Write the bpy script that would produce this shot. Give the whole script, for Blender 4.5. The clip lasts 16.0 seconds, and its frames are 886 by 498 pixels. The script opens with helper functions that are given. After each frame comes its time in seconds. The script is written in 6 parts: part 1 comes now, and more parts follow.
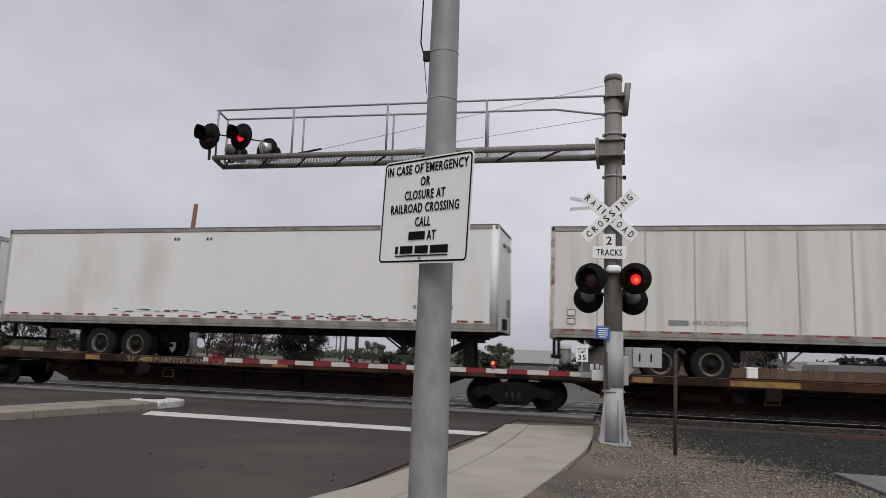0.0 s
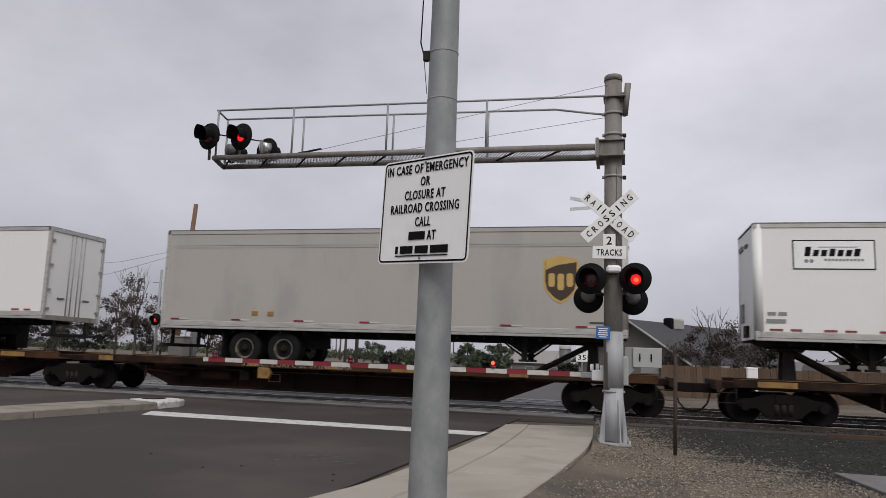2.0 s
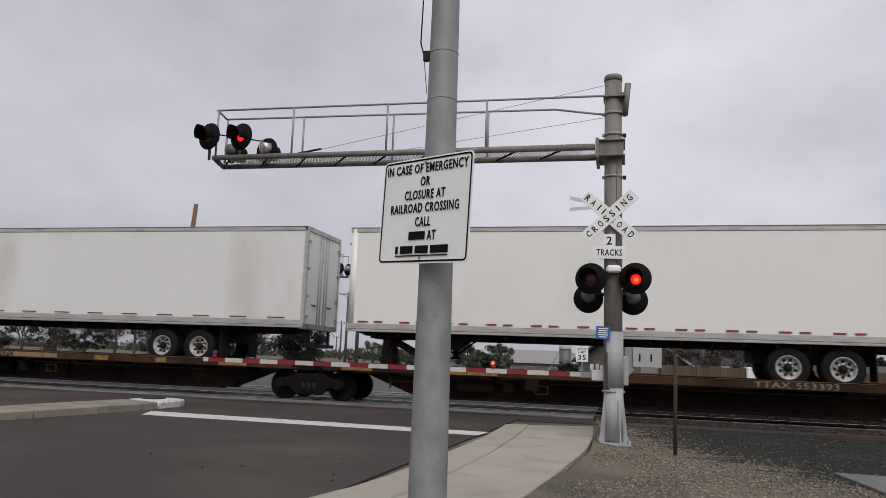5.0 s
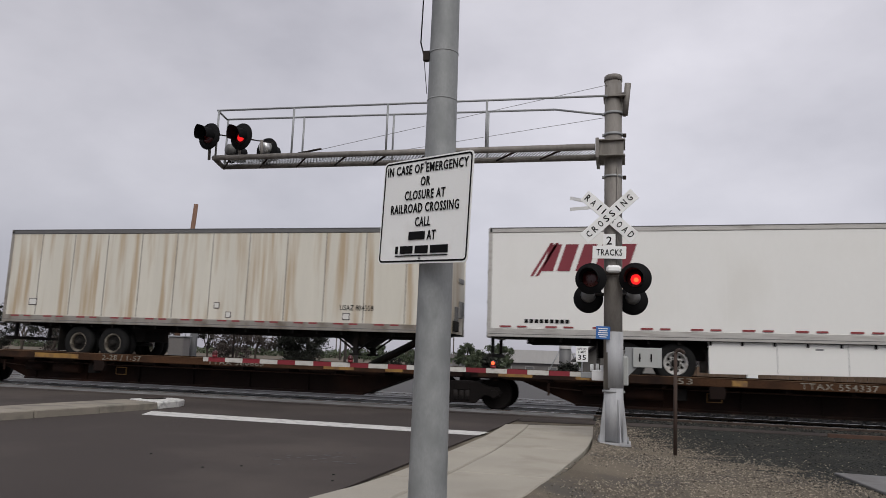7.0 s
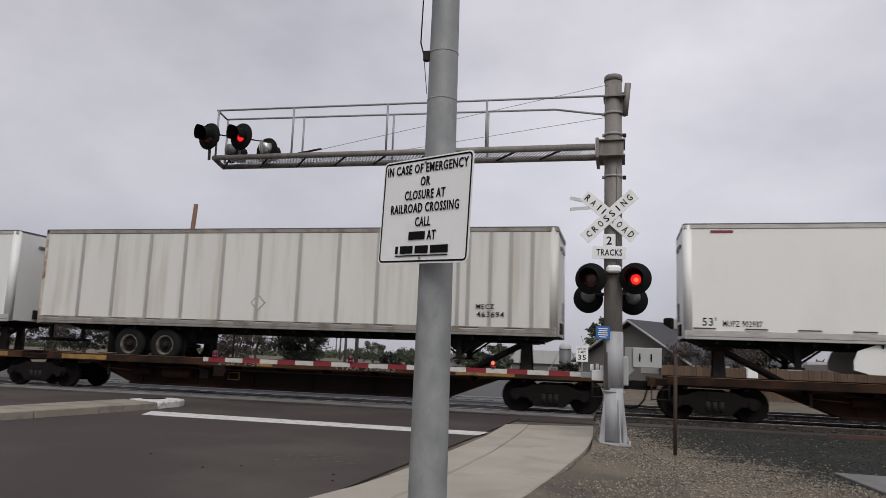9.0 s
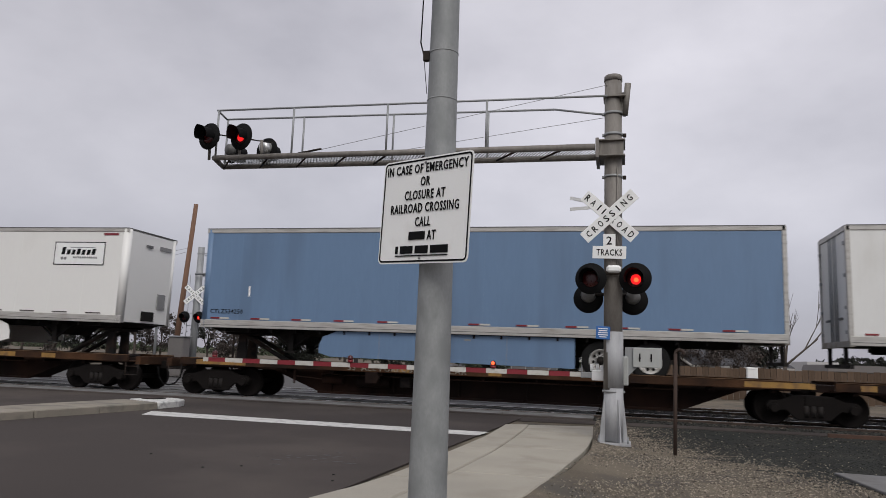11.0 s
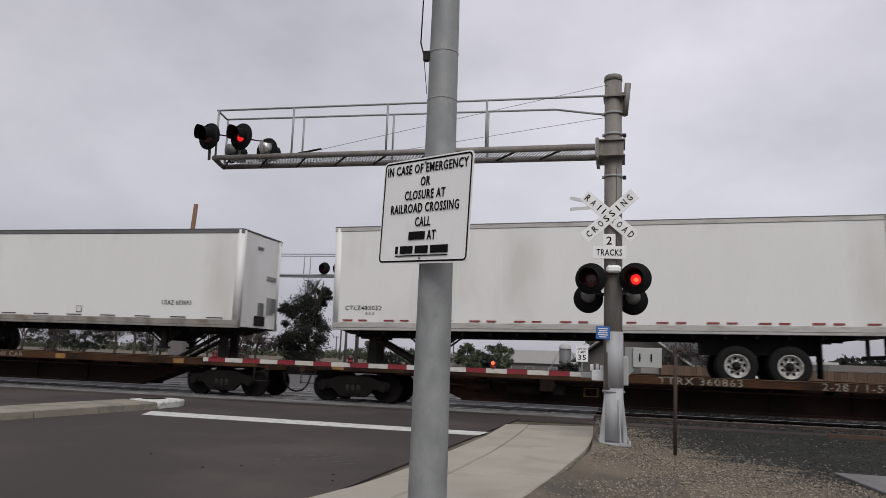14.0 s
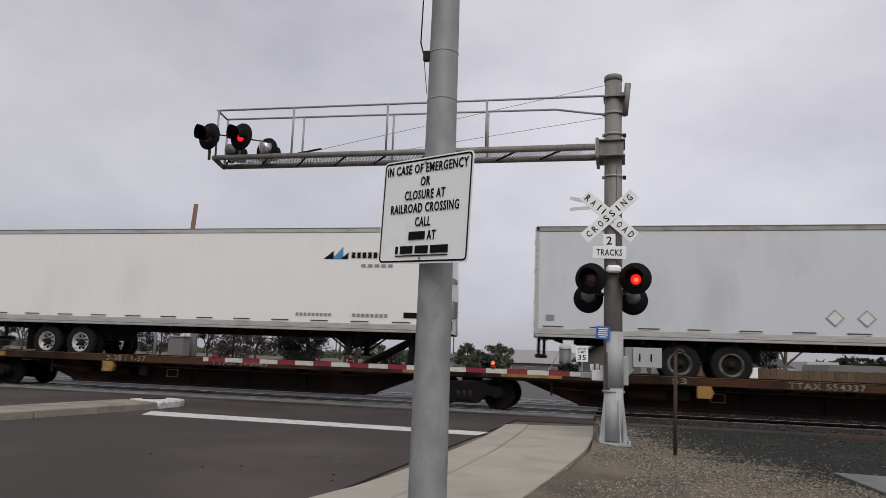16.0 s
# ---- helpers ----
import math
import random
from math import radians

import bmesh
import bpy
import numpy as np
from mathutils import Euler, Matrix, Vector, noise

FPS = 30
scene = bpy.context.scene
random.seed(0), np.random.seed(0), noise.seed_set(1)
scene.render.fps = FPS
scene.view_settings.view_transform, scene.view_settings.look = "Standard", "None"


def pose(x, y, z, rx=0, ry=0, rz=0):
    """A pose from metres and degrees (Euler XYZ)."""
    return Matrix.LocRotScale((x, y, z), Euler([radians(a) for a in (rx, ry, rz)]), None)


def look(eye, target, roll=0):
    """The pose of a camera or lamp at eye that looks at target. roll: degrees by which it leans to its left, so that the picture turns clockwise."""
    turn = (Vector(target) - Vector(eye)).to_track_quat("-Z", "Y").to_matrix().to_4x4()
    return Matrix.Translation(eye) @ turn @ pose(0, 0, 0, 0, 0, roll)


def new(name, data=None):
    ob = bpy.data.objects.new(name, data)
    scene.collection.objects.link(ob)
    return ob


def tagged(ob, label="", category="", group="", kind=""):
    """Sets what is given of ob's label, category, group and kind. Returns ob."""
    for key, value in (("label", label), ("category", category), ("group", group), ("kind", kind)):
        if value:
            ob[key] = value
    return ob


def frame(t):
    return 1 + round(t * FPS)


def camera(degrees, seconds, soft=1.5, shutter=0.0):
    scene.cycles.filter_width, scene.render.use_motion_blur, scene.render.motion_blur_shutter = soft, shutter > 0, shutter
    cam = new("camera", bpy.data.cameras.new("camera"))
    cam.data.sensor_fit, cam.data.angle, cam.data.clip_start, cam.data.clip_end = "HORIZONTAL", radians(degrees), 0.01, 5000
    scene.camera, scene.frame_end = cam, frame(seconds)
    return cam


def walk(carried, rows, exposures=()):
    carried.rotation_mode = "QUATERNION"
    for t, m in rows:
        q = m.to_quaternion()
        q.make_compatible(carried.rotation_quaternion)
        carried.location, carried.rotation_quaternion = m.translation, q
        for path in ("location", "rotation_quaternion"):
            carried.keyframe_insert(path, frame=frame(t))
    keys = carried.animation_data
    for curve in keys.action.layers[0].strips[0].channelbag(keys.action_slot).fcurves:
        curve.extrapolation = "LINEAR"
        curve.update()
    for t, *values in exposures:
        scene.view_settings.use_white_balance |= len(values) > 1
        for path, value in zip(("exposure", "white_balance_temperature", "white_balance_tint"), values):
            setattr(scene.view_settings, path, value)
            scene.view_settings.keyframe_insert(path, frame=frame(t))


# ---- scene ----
# ---------------------------------------------------------------- camera
cam = camera(62.19, 16.0, soft=0.6, shutter=0.07)
EYE = (0.0, 0.0, 1.42)
CAM_POSE = Matrix.Translation(EYE) @ pose(0, 0, 0, 90 + 8.35, 0, 13.87) @ pose(0, 0, 0, 0, 0, 2.1)
walk(cam, [(0.0, CAM_POSE), (16.0, CAM_POSE)])
scene.view_settings.exposure = 0.0

# ---------------------------------------------------------------- light: overcast day
SUN_ELEV, SUN_ROT = radians(45), radians(158)
world = bpy.data.worlds.new("overcast_sky")
scene.world = world
world.use_nodes = True
wn, wl = world.node_tree.nodes, world.node_tree.links
wn.clear()
w_out = wn.new("ShaderNodeOutputWorld")
w_bg = wn.new("ShaderNodeBackground")
w_sky = wn.new("ShaderNodeTexSky")
w_sky.sky_type = "NISHITA"
w_sky.sun_disc = False
w_sky.sun_elevation, w_sky.sun_rotation = SUN_ELEV, SUN_ROT
w_scale = wn.new("ShaderNodeVectorMath")
w_scale.operation = "SCALE"
w_scale.inputs["Scale"].default_value = 0.10
w_tc = wn.new("ShaderNodeTexCoord")
w_map = wn.new("ShaderNodeMapping")
w_map.inputs["Scale"].default_value = (1.0, 1.0, 1.7)
w_map.inputs["Location"].default_value = (1.9, 0.6, 0.1)
w_noise = wn.new("ShaderNodeTexNoise")
w_noise.inputs["Scale"].default_value = 1.9
w_noise.inputs["Detail"].default_value = 6.0
w_noise.inputs["Roughness"].default_value = 0.53
w_ramp = wn.new("ShaderNodeValToRGB")
w_ramp.color_ramp.elements[0].position, w_ramp.color_ramp.elements[0].color = 0.30, (0.475, 0.467, 0.505, 1)
w_ramp.color_ramp.elements[1].position, w_ramp.color_ramp.elements[1].color = 0.70, (0.795, 0.780, 0.825, 1)
w_mix = wn.new("ShaderNodeMix")
w_mix.data_type = "RGBA"
w_mix.inputs["Factor"].default_value = 0.88
wl.new(w_tc.outputs["Generated"], w_map.inputs["Vector"])
wl.new(w_map.outputs["Vector"], w_noise.inputs["Vector"])
wl.new(w_noise.outputs["Fac"], w_ramp.inputs["Fac"])
wl.new(w_sky.outputs["Color"], w_scale.inputs[0])
wl.new(w_scale.outputs["Vector"], w_mix.inputs["A"])
wl.new(w_ramp.outputs["Color"], w_mix.inputs["B"])
# the cloud layer looks thicker and bluer low over the horizon, and a little darker to the west
w_sep = wn.new("ShaderNodeSeparateXYZ")
wl.new(w_tc.outputs["Generated"], w_sep.inputs["Vector"])
w_low = wn.new("ShaderNodeMapRange")
w_low.interpolation_type = "SMOOTHSTEP"
w_low.inputs["From Min"].default_value, w_low.inputs["From Max"].default_value = -0.02, 0.24
wl.new(w_sep.outputs["Z"], w_low.inputs["Value"])
w_tint = wn.new("ShaderNodeMix")
w_tint.data_type = "RGBA"
w_tint.inputs["A"].default_value, w_tint.inputs["B"].default_value = (0.70, 0.70, 0.76, 1), (1.0, 0.99, 1.005, 1)
wl.new(w_low.outputs["Result"], w_tint.inputs["Factor"])
w_side = wn.new("ShaderNodeMapRange")
w_side.interpolation_type = "SMOOTHSTEP"
w_side.inputs["From Min"].default_value, w_side.inputs["From Max"].default_value = -0.80, -0.22
w_side.inputs["To Min"].default_value, w_side.inputs["To Max"].default_value = 0.85, 1.06
wl.new(w_sep.outputs["X"], w_side.inputs["Value"])
w_mul = wn.new("ShaderNodeVectorMath")
w_mul.operation = "MULTIPLY"
wl.new(w_mix.outputs["Result"], w_mul.inputs[0])
wl.new(w_tint.outputs["Result"], w_mul.inputs[1])
w_fin = wn.new("ShaderNodeVectorMath")
w_fin.operation = "SCALE"
wl.new(w_mul.outputs["Vector"], w_fin.inputs[0])
wl.new(w_side.outputs["Result"], w_fin.inputs["Scale"])
wl.new(w_fin.outputs["Vector"], w_bg.inputs["Color"])
w_bg.inputs["Strength"].default_value = 1.0
wl.new(w_bg.outputs["Background"], w_out.inputs["Surface"])

sun_data = bpy.data.lights.new("sun", "SUN")
sun_data.energy, sun_data.angle, sun_data.color = 1.65, radians(35), (1.0, 0.97, 0.92)
sun = new("sun", sun_data)
sun.matrix_world = look((9, -22, 24), (0, 0, 0))


# ---------------------------------------------------------------- materials
def mat(name, color, rough=0.6, metal=0.0, var=0.15, scale=3.0, fine=40.0, bump=0.0, dirt=None, dirt_amt=0.0, dirt_scale=1.2,
        stretch=(1, 1, 1), spec=0.5, island=0.0, per_object=0.0):
    """Procedural surface: two noise scales of brightness, an optional dirt colour and fine relief, at real-world size."""
    m = bpy.data.materials.new(name)
    m.use_nodes = True
    n, l = m.node_tree.nodes, m.node_tree.links
    b = n["Principled BSDF"]
    b.inputs["Roughness"].default_value, b.inputs["Metallic"].default_value = rough, metal
    b.inputs["Specular IOR Level"].default_value = spec
    tc = n.new("ShaderNodeTexCoord")
    mp = n.new("ShaderNodeMapping")
    mp.inputs["Scale"].default_value = stretch
    l.new(tc.outputs["Object"], mp.inputs["Vector"])

    def nz(sc, det=4.0):
        t = n.new("ShaderNodeTexNoise")
        t.inputs["Scale"].default_value, t.inputs["Detail"].default_value = sc, det
        l.new(mp.outputs["Vector"], t.inputs["Vector"])
        return t

    def mth(op, a, c):
        t = n.new("ShaderNodeMath")
        t.operation = op
        for k, v in enumerate((a, c)):
            if isinstance(v, (int, float)):
                t.inputs[k].default_value = v
            else:
                l.new(v, t.inputs[k])
        return t.outputs[0]

    big, small = nz(scale), nz(fine, 3.0)
    f = mth("ADD", mth("MULTIPLY", big.outputs["Fac"], 1.3), mth("MULTIPLY", small.outputs["Fac"], 0.7))
    f = mth("MULTIPLY", mth("SUBTRACT", f, 1.0), var * 2)
    if island:
        g = n.new("ShaderNodeNewGeometry")
        f = mth("ADD", f, mth("MULTIPLY", mth("SUBTRACT", g.outputs["Random Per Island"], 0.5), island))
    if per_object:
        oi = n.new("ShaderNodeObjectInfo")
        f = mth("ADD", f, mth("MULTIPLY", mth("SUBTRACT", oi.outputs["Random"], 0.5), per_object))
    val = mth("ADD", f, 1.0)
    sc = n.new("ShaderNodeVectorMath")
    sc.operation = "SCALE"
    sc.inputs[0].default_value = color[:3]
    l.new(val, sc.inputs["Scale"])
    col = sc.outputs["Vector"]
    if dirt:
        d = nz(dirt_scale, 6.0)
        r = n.new("ShaderNodeMapRange")
        r.inputs["From Min"].default_value, r.inputs["From Max"].default_value = 0.62 - dirt_amt * 0.35, 0.75 - dirt_amt * 0.2
        l.new(d.outputs["Fac"], r.inputs["Value"])
        mx = n.new("ShaderNodeMix")
        mx.data_type = "RGBA"
        l.new(mth("MULTIPLY", r.outputs["Result"], min(1.0, 0.45 + dirt_amt)), mx.inputs["Factor"])
        l.new(col, mx.inputs["A"])
        mx.inputs["B"].default_value = (*dirt, 1)
        col = mx.outputs["Result"]
    l.new(col, b.inputs["Base Color"])
    if bump:
        bp = n.new("ShaderNodeBump")
        bp.inputs["Strength"].default_value, bp.inputs["Distance"].default_value = min(1, bump), 0.01
        l.new(small.outputs["Fac"], bp.inputs["Height"])
        l.new(bp.outputs["Normal"], b.inputs["Normal"])
    rr = mth("ADD", mth("MULTIPLY", mth("SUBTRACT", big.outputs["Fac"], 0.5), 0.25), rough)
    l.new(rr, b.inputs["Roughness"])
    return m


def glow(name, color, strength):
    m = bpy.data.materials.new(name)
    m.use_nodes = True
    b = m.node_tree.nodes["Principled BSDF"]
    b.inputs["Base Color"].default_value = (*color, 1)
    b.inputs["Emission Color"].default_value = (*color, 1)
    b.inputs["Emission Strength"].default_value = strength
    return m


M_ASPHALT = mat("asphalt", (0.0625, 0.0535, 0.0500), 0.92, var=0.25, scale=0.35, fine=120, bump=0.35, dirt=(0.090, 0.077, 0.069), dirt_amt=0.35, dirt_scale=0.35, spec=0.12)
M_ROADFAR = mat("old_asphalt", (0.075, 0.073, 0.073), 0.9, var=0.2, scale=0.4, fine=90, bump=0.3)
M_SOIL = mat("gravel_soil", (0.140, 0.119, 0.092), 0.95, var=0.5, scale=0.6, fine=60, bump=1.0, dirt=(0.085, 0.079, 0.070), dirt_amt=0.4, dirt_scale=0.8, spec=0.12)
# ballast base colour lowered further, so it also holds the shade under the train
M_BALLAST = mat("ballast", (0.034, 0.031, 0.029), 0.95, var=0.5, scale=1.5, fine=26, bump=1.0, spec=0.12)
M_DARKSTONE = mat("dark_ballast_stone", (0.034, 0.034, 0.031), 0.95, var=0.3, scale=8, fine=50, island=1.4, spec=0.12)
M_DARKGRAVEL = mat("dark_gravel", (0.0235, 0.0255, 0.0235), 0.95, var=0.5, scale=1.1, fine=45, bump=1.0, dirt=(0.05, 0.048, 0.042), dirt_amt=0.3, dirt_scale=0.9, spec=0.12)
M_STONE = mat("ballast_stone", (0.215, 0.188, 0.150), 0.9, var=0.3, scale=8, fine=50, island=1.5, spec=0.12)
M_CONCRETE = mat("pavement_concrete", (0.335, 0.310, 0.258), 0.88, var=0.16, scale=0.9, fine=70, bump=0.3, dirt=(0.26, 0.235, 0.19), dirt_amt=0.3, dirt_scale=1.3)
M_KERB = mat("kerb_concrete", (0.24, 0.215, 0.175), 0.9, var=0.2, scale=1.2, fine=60, bump=0.4, dirt=(0.14, 0.13, 0.11), dirt_amt=0.4, dirt_scale=2.2)
M_PANEL = mat("crossing_concrete", (0.17, 0.17, 0.17), 0.9, var=0.3, scale=1.0, fine=60, bump=0.4, dirt=(0.11, 0.105, 0.10), dirt_amt=0.5, dirt_scale=1.4, per_object=0.2)
M_ROADPAINT = mat("road_paint", (0.56, 0.555, 0.535), 0.8, var=0.12, scale=2.5, fine=60, dirt=(0.25, 0.25, 0.24), dirt_amt=0.3, dirt_scale=6)
M_RAIL = mat("rail_steel", (0.10, 0.075, 0.06), 0.6, 0.5, var=0.3, scale=2, fine=60)
M_RAILTOP = mat("polished_rail", (0.55, 0.54, 0.53), 0.28, 1.0, var=0.1, scale=2, fine=40)
M_TIE = mat("rail_tie", (0.10, 0.075, 0.055), 0.95, var=0.4, scale=3, fine=30, bump=0.6, stretch=(6, 1, 1), per_object=0.4)
M_POSTIRON = mat("dark_rusted_iron", (0.045, 0.028, 0.021), 0.85, var=0.35, scale=4, fine=40, bump=0.3)
M_RUSTBEAM = mat("rusty_beam", (0.062, 0.034, 0.023), 0.9, var=0.4, scale=2, fine=40, bump=0.4)
M_GALV = mat("galvanised_steel", (0.30, 0.31, 0.315), 0.62, 0.35, var=0.14, scale=1.6, fine=18, stretch=(3, 3, 0.7), dirt=(0.27, 0.28, 0.285), dirt_amt=0.35, dirt_scale=3)
M_POLE = mat("grey_pole_steel", (0.262, 0.272, 0.272), 0.62, 0.2, var=0.22, scale=2.2, fine=26, stretch=(2.5, 2.5, 1.3), dirt=(0.205, 0.215, 0.215), dirt_amt=0.5, dirt_scale=3.0)
M_MAST = mat("weathered_mast", (0.205, 0.190, 0.172), 0.65, 0.15, var=0.24, scale=1.5, fine=20, stretch=(3, 3, 0.8), dirt=(0.14, 0.126, 0.11), dirt_amt=0.4, dirt_scale=2.4)
M_MASTLOW = mat("bare_aluminium", (0.36, 0.365, 0.375), 0.62, 0.12, var=0.12, scale=1.5, fine=25, stretch=(3, 3, 0.6), dirt=(0.27, 0.275, 0.28), dirt_amt=0.35, dirt_scale=3)
M_BLACK = mat("signal_black", (0.007, 0.007, 0.0075), 0.75, var=0.2, scale=5, fine=30, spec=0.12)
M_BLACKIRON = mat("black_iron", (0.022, 0.020, 0.019), 0.75, var=0.35, scale=3, fine=30, bump=0.3, dirt=(0.06, 0.04, 0.03), dirt_amt=0.4, dirt_scale=2, spec=0.12)
M_LENS = mat("unlit_red_lens", (0.055, 0.004, 0.005), 0.3, var=0.2, scale=20, fine=90, bump=0.2)
M_LIT = glow("lit_red_lamp", (1.0, 0.018, 0.020), 1.0)
M_LITCORE = glow("lit_lamp_core", (1.0, 0.10, 0.03), 2.0)
M_SIGN = mat("white_sheeting", (0.82, 0.825, 0.81), 0.5, var=0.035, scale=1.5, fine=60, dirt=(0.70, 0.69, 0.66), dirt_amt=0.15, dirt_scale=3)
M_SIGNEDGE = mat("sign_aluminium", (0.62, 0.62, 0.61), 0.4, 0.3, var=0.08)
M_INK = mat("black_ink", (0.006, 0.006, 0.0065), 0.7, var=0.1, spec=0.1)
M_BLUESIGN = mat("blue_sheeting", (0.03, 0.13, 0.38), 0.45, var=0.1)
M_RED = mat("red_sheeting", (0.185, 0.012, 0.020), 0.5, var=0.15, scale=3, per_object=0.2)
M_WHITETAPE = mat("white_tape", (0.50, 0.49, 0.455), 0.55, var=0.12, scale=4, dirt=(0.33, 0.30, 0.25), dirt_amt=0.3, dirt_scale=5, per_object=0.15)
M_REDTAPE = mat("worn_red_tape", (0.23, 0.03, 0.035), 0.5, var=0.3, scale=6)
M_DARKTAPE = mat("dark_tape", (0.06, 0.045, 0.045), 0.6, var=0.3, scale=6)
M_WHITE = mat("white_trailer_paint", (0.755, 0.75, 0.72), 0.42, var=0.025, scale=0.5, fine=12, dirt=(0.685, 0.675, 0.635), dirt_amt=0.25, dirt_scale=0.5, stretch=(1, 1, 0.5))
M_WHITE2 = mat("aged_white_paint", (0.70, 0.70, 0.68), 0.45, var=0.04, scale=0.5, fine=12, dirt=(0.54, 0.53, 0.49), dirt_amt=0.3, dirt_scale=0.6, stretch=(1, 1, 0.35))
M_CREAM = mat("rust_streaked_white_paint", (0.60, 0.575, 0.50), 0.55, var=0.08, scale=0.7, fine=14, dirt=(0.40, 0.30, 0.185), dirt_amt=0.42, dirt_scale=1.1, stretch=(3.6, 1, 0.22))
M_OFFWHITE = mat("stained_white_panel", (0.62, 0.61, 0.575), 0.5, var=0.06, scale=0.6, fine=14, dirt=(0.50, 0.47, 0.41), dirt_amt=0.35, dirt_scale=1.0, stretch=(3.0, 1, 0.25))
M_LIGHTGREY = mat("light_grey_paint", (0.56, 0.575, 0.605), 0.45, var=0.04, scale=0.6, fine=12, dirt=(0.46, 0.47, 0.48), dirt_amt=0.3, dirt_scale=0.7, stretch=(1, 1, 0.4))
M_GREY = mat("warm_grey_trailer_paint", (0.385, 0.365, 0.335), 0.45, var=0.05, scale=0.6, fine=12, dirt=(0.31, 0.295, 0.27), dirt_amt=0.3, dirt_scale=0.8, stretch=(1, 1, 0.4))
M_BLUE = mat("faded_blue_paint", (0.125, 0.205, 0.330), 0.5, var=0.10, scale=0.7, fine=12, dirt=(0.10, 0.16, 0.255), dirt_amt=0.4, dirt_scale=0.7, stretch=(1.6, 1, 0.22))
M_ALU = mat("trailer_aluminium", (0.44, 0.425, 0.40), 0.5, 0.25, var=0.16, scale=2, fine=30, dirt=(0.29, 0.27, 0.24), dirt_amt=0.35, dirt_scale=1.6, stretch=(1, 4, 6))
M_ALUDIRTY = mat("dirty_aluminium_rail", (0.30, 0.28, 0.25), 0.55, 0.3, var=0.2, scale=2, fine=30, dirt=(0.16, 0.13, 0.10), dirt_amt=0.45, dirt_scale=2)
M_DARKRAIL = mat("dark_roof_rail", (0.13, 0.13, 0.13), 0.6, 0.2, var=0.2, scale=2, fine=30)
M_RUSTY = mat("rust_spotted_frame", (0.48, 0.44, 0.37), 0.8, var=0.25, scale=3, fine=40, bump=0.2, dirt=(0.15, 0.075, 0.035), dirt_amt=0.5, dirt_scale=3.5)
M_RIB = mat("grey_side_rib", (0.37, 0.36, 0.335), 0.55, 0.2, var=0.15, scale=1, fine=20)
M_CHASSIS = mat("chassis_black", (0.016, 0.015, 0.014), 0.8, var=0.4, scale=2, fine=30, dirt=(0.035, 0.028, 0.023), dirt_amt=0.3, dirt_scale=2, spec=0.12)
M_TYRE = mat("tyre_rubber", (0.013, 0.013, 0.013), 0.85, var=0.25, scale=6, fine=60, bump=0.2, spec=0.12)
M_RIM = mat("pale_wheel_rim", (0.52, 0.51, 0.49), 0.45, 0.3, var=0.2, scale=9, fine=40, dirt=(0.2, 0.17, 0.13), dirt_amt=0.3, dirt_scale=7)
M_RIMDIRTY = mat("dirty_cream_rim", (0.150, 0.136, 0.108), 0.75, var=0.5, scale=9, fine=40, dirt=(0.05, 0.04, 0.03), dirt_amt=0.55, dirt_scale=6)
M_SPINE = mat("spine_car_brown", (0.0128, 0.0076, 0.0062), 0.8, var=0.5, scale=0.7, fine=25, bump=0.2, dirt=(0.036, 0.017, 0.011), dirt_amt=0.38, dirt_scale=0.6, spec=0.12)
M_DECK = mat("deck_beam_rust", (0.064, 0.032, 0.017), 0.85, var=0.6, scale=0.9, fine=25, bump=0.3, dirt=(0.017, 0.011, 0.009), dirt_amt=0.55, dirt_scale=0.6, spec=0.12)
M_YELLOW = mat("worn_yellow_paint", (0.27, 0.15, 0.035), 0.7, var=0.3, scale=3, fine=30, dirt=(0.13, 0.07, 0.035), dirt_amt=0.4, dirt_scale=4)
M_LIP = mat("pale_deck_edge", (0.150, 0.088, 0.050), 0.8, var=0.5, scale=1.2, fine=25, dirt=(0.05, 0.03, 0.02), dirt_amt=0.5, dirt_scale=0.9, spec=0.2)
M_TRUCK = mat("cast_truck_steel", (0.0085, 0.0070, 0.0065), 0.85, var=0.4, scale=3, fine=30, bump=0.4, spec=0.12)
M_WHEELTREAD = mat("worn_wheel_tread", (0.30, 0.29, 0.28), 0.35, 0.9, var=0.1)
M_STENCIL = mat("faded_white_stencil", (0.24, 0.225, 0.185), 0.8, var=0.5, scale=9, fine=40, dirt=(0.06, 0.045, 0.032), dirt_amt=0.45, dirt_scale=12)
M_WOODPOLE = mat("weathered_timber", (0.17, 0.095, 0.062), 0.9, var=0.3, scale=2, fine=30, stretch=(6, 6, 0.5), bump=0.4)
M_GREYWOOD = mat("grey_timber_pole", (0.10, 0.088, 0.08), 0.9, var=0.3, scale=2, fine=30, stretch=(6, 6, 0.5))
M_FENCE = mat("brown_fence_board", (0.115, 0.080, 0.057), 0.9, var=0.25, scale=2, fine=30, stretch=(4, 4, 0.6), per_object=0.35, spec=0.12)
M_BARK = mat("bark", (0.085, 0.072, 0.062), 0.95, var=0.35, scale=4, fine=30, bump=0.5, spec=0.12)
M_LEAF = mat("dark_evergreen_leaves", (0.031, 0.033, 0.028), 0.85, var=0.3, scale=0.6, fine=8, island=0.9, spec=0.08)
M_LEAF2 = mat("grey_green_leaves", (0.085, 0.102, 0.066), 0.85, var=0.3, scale=0.6, fine=8, island=0.9, spec=0.12)
M_LEAF3 = mat("dry_brown_leaves", (0.072, 0.060, 0.054), 0.85, var=0.3, scale=0.6, fine=8, island=0.9, spec=0.12)
M_HOUSEWALL = mat("taupe_house_stucco", (0.140, 0.132, 0.120), 0.9, var=0.12, scale=1, fine=40)
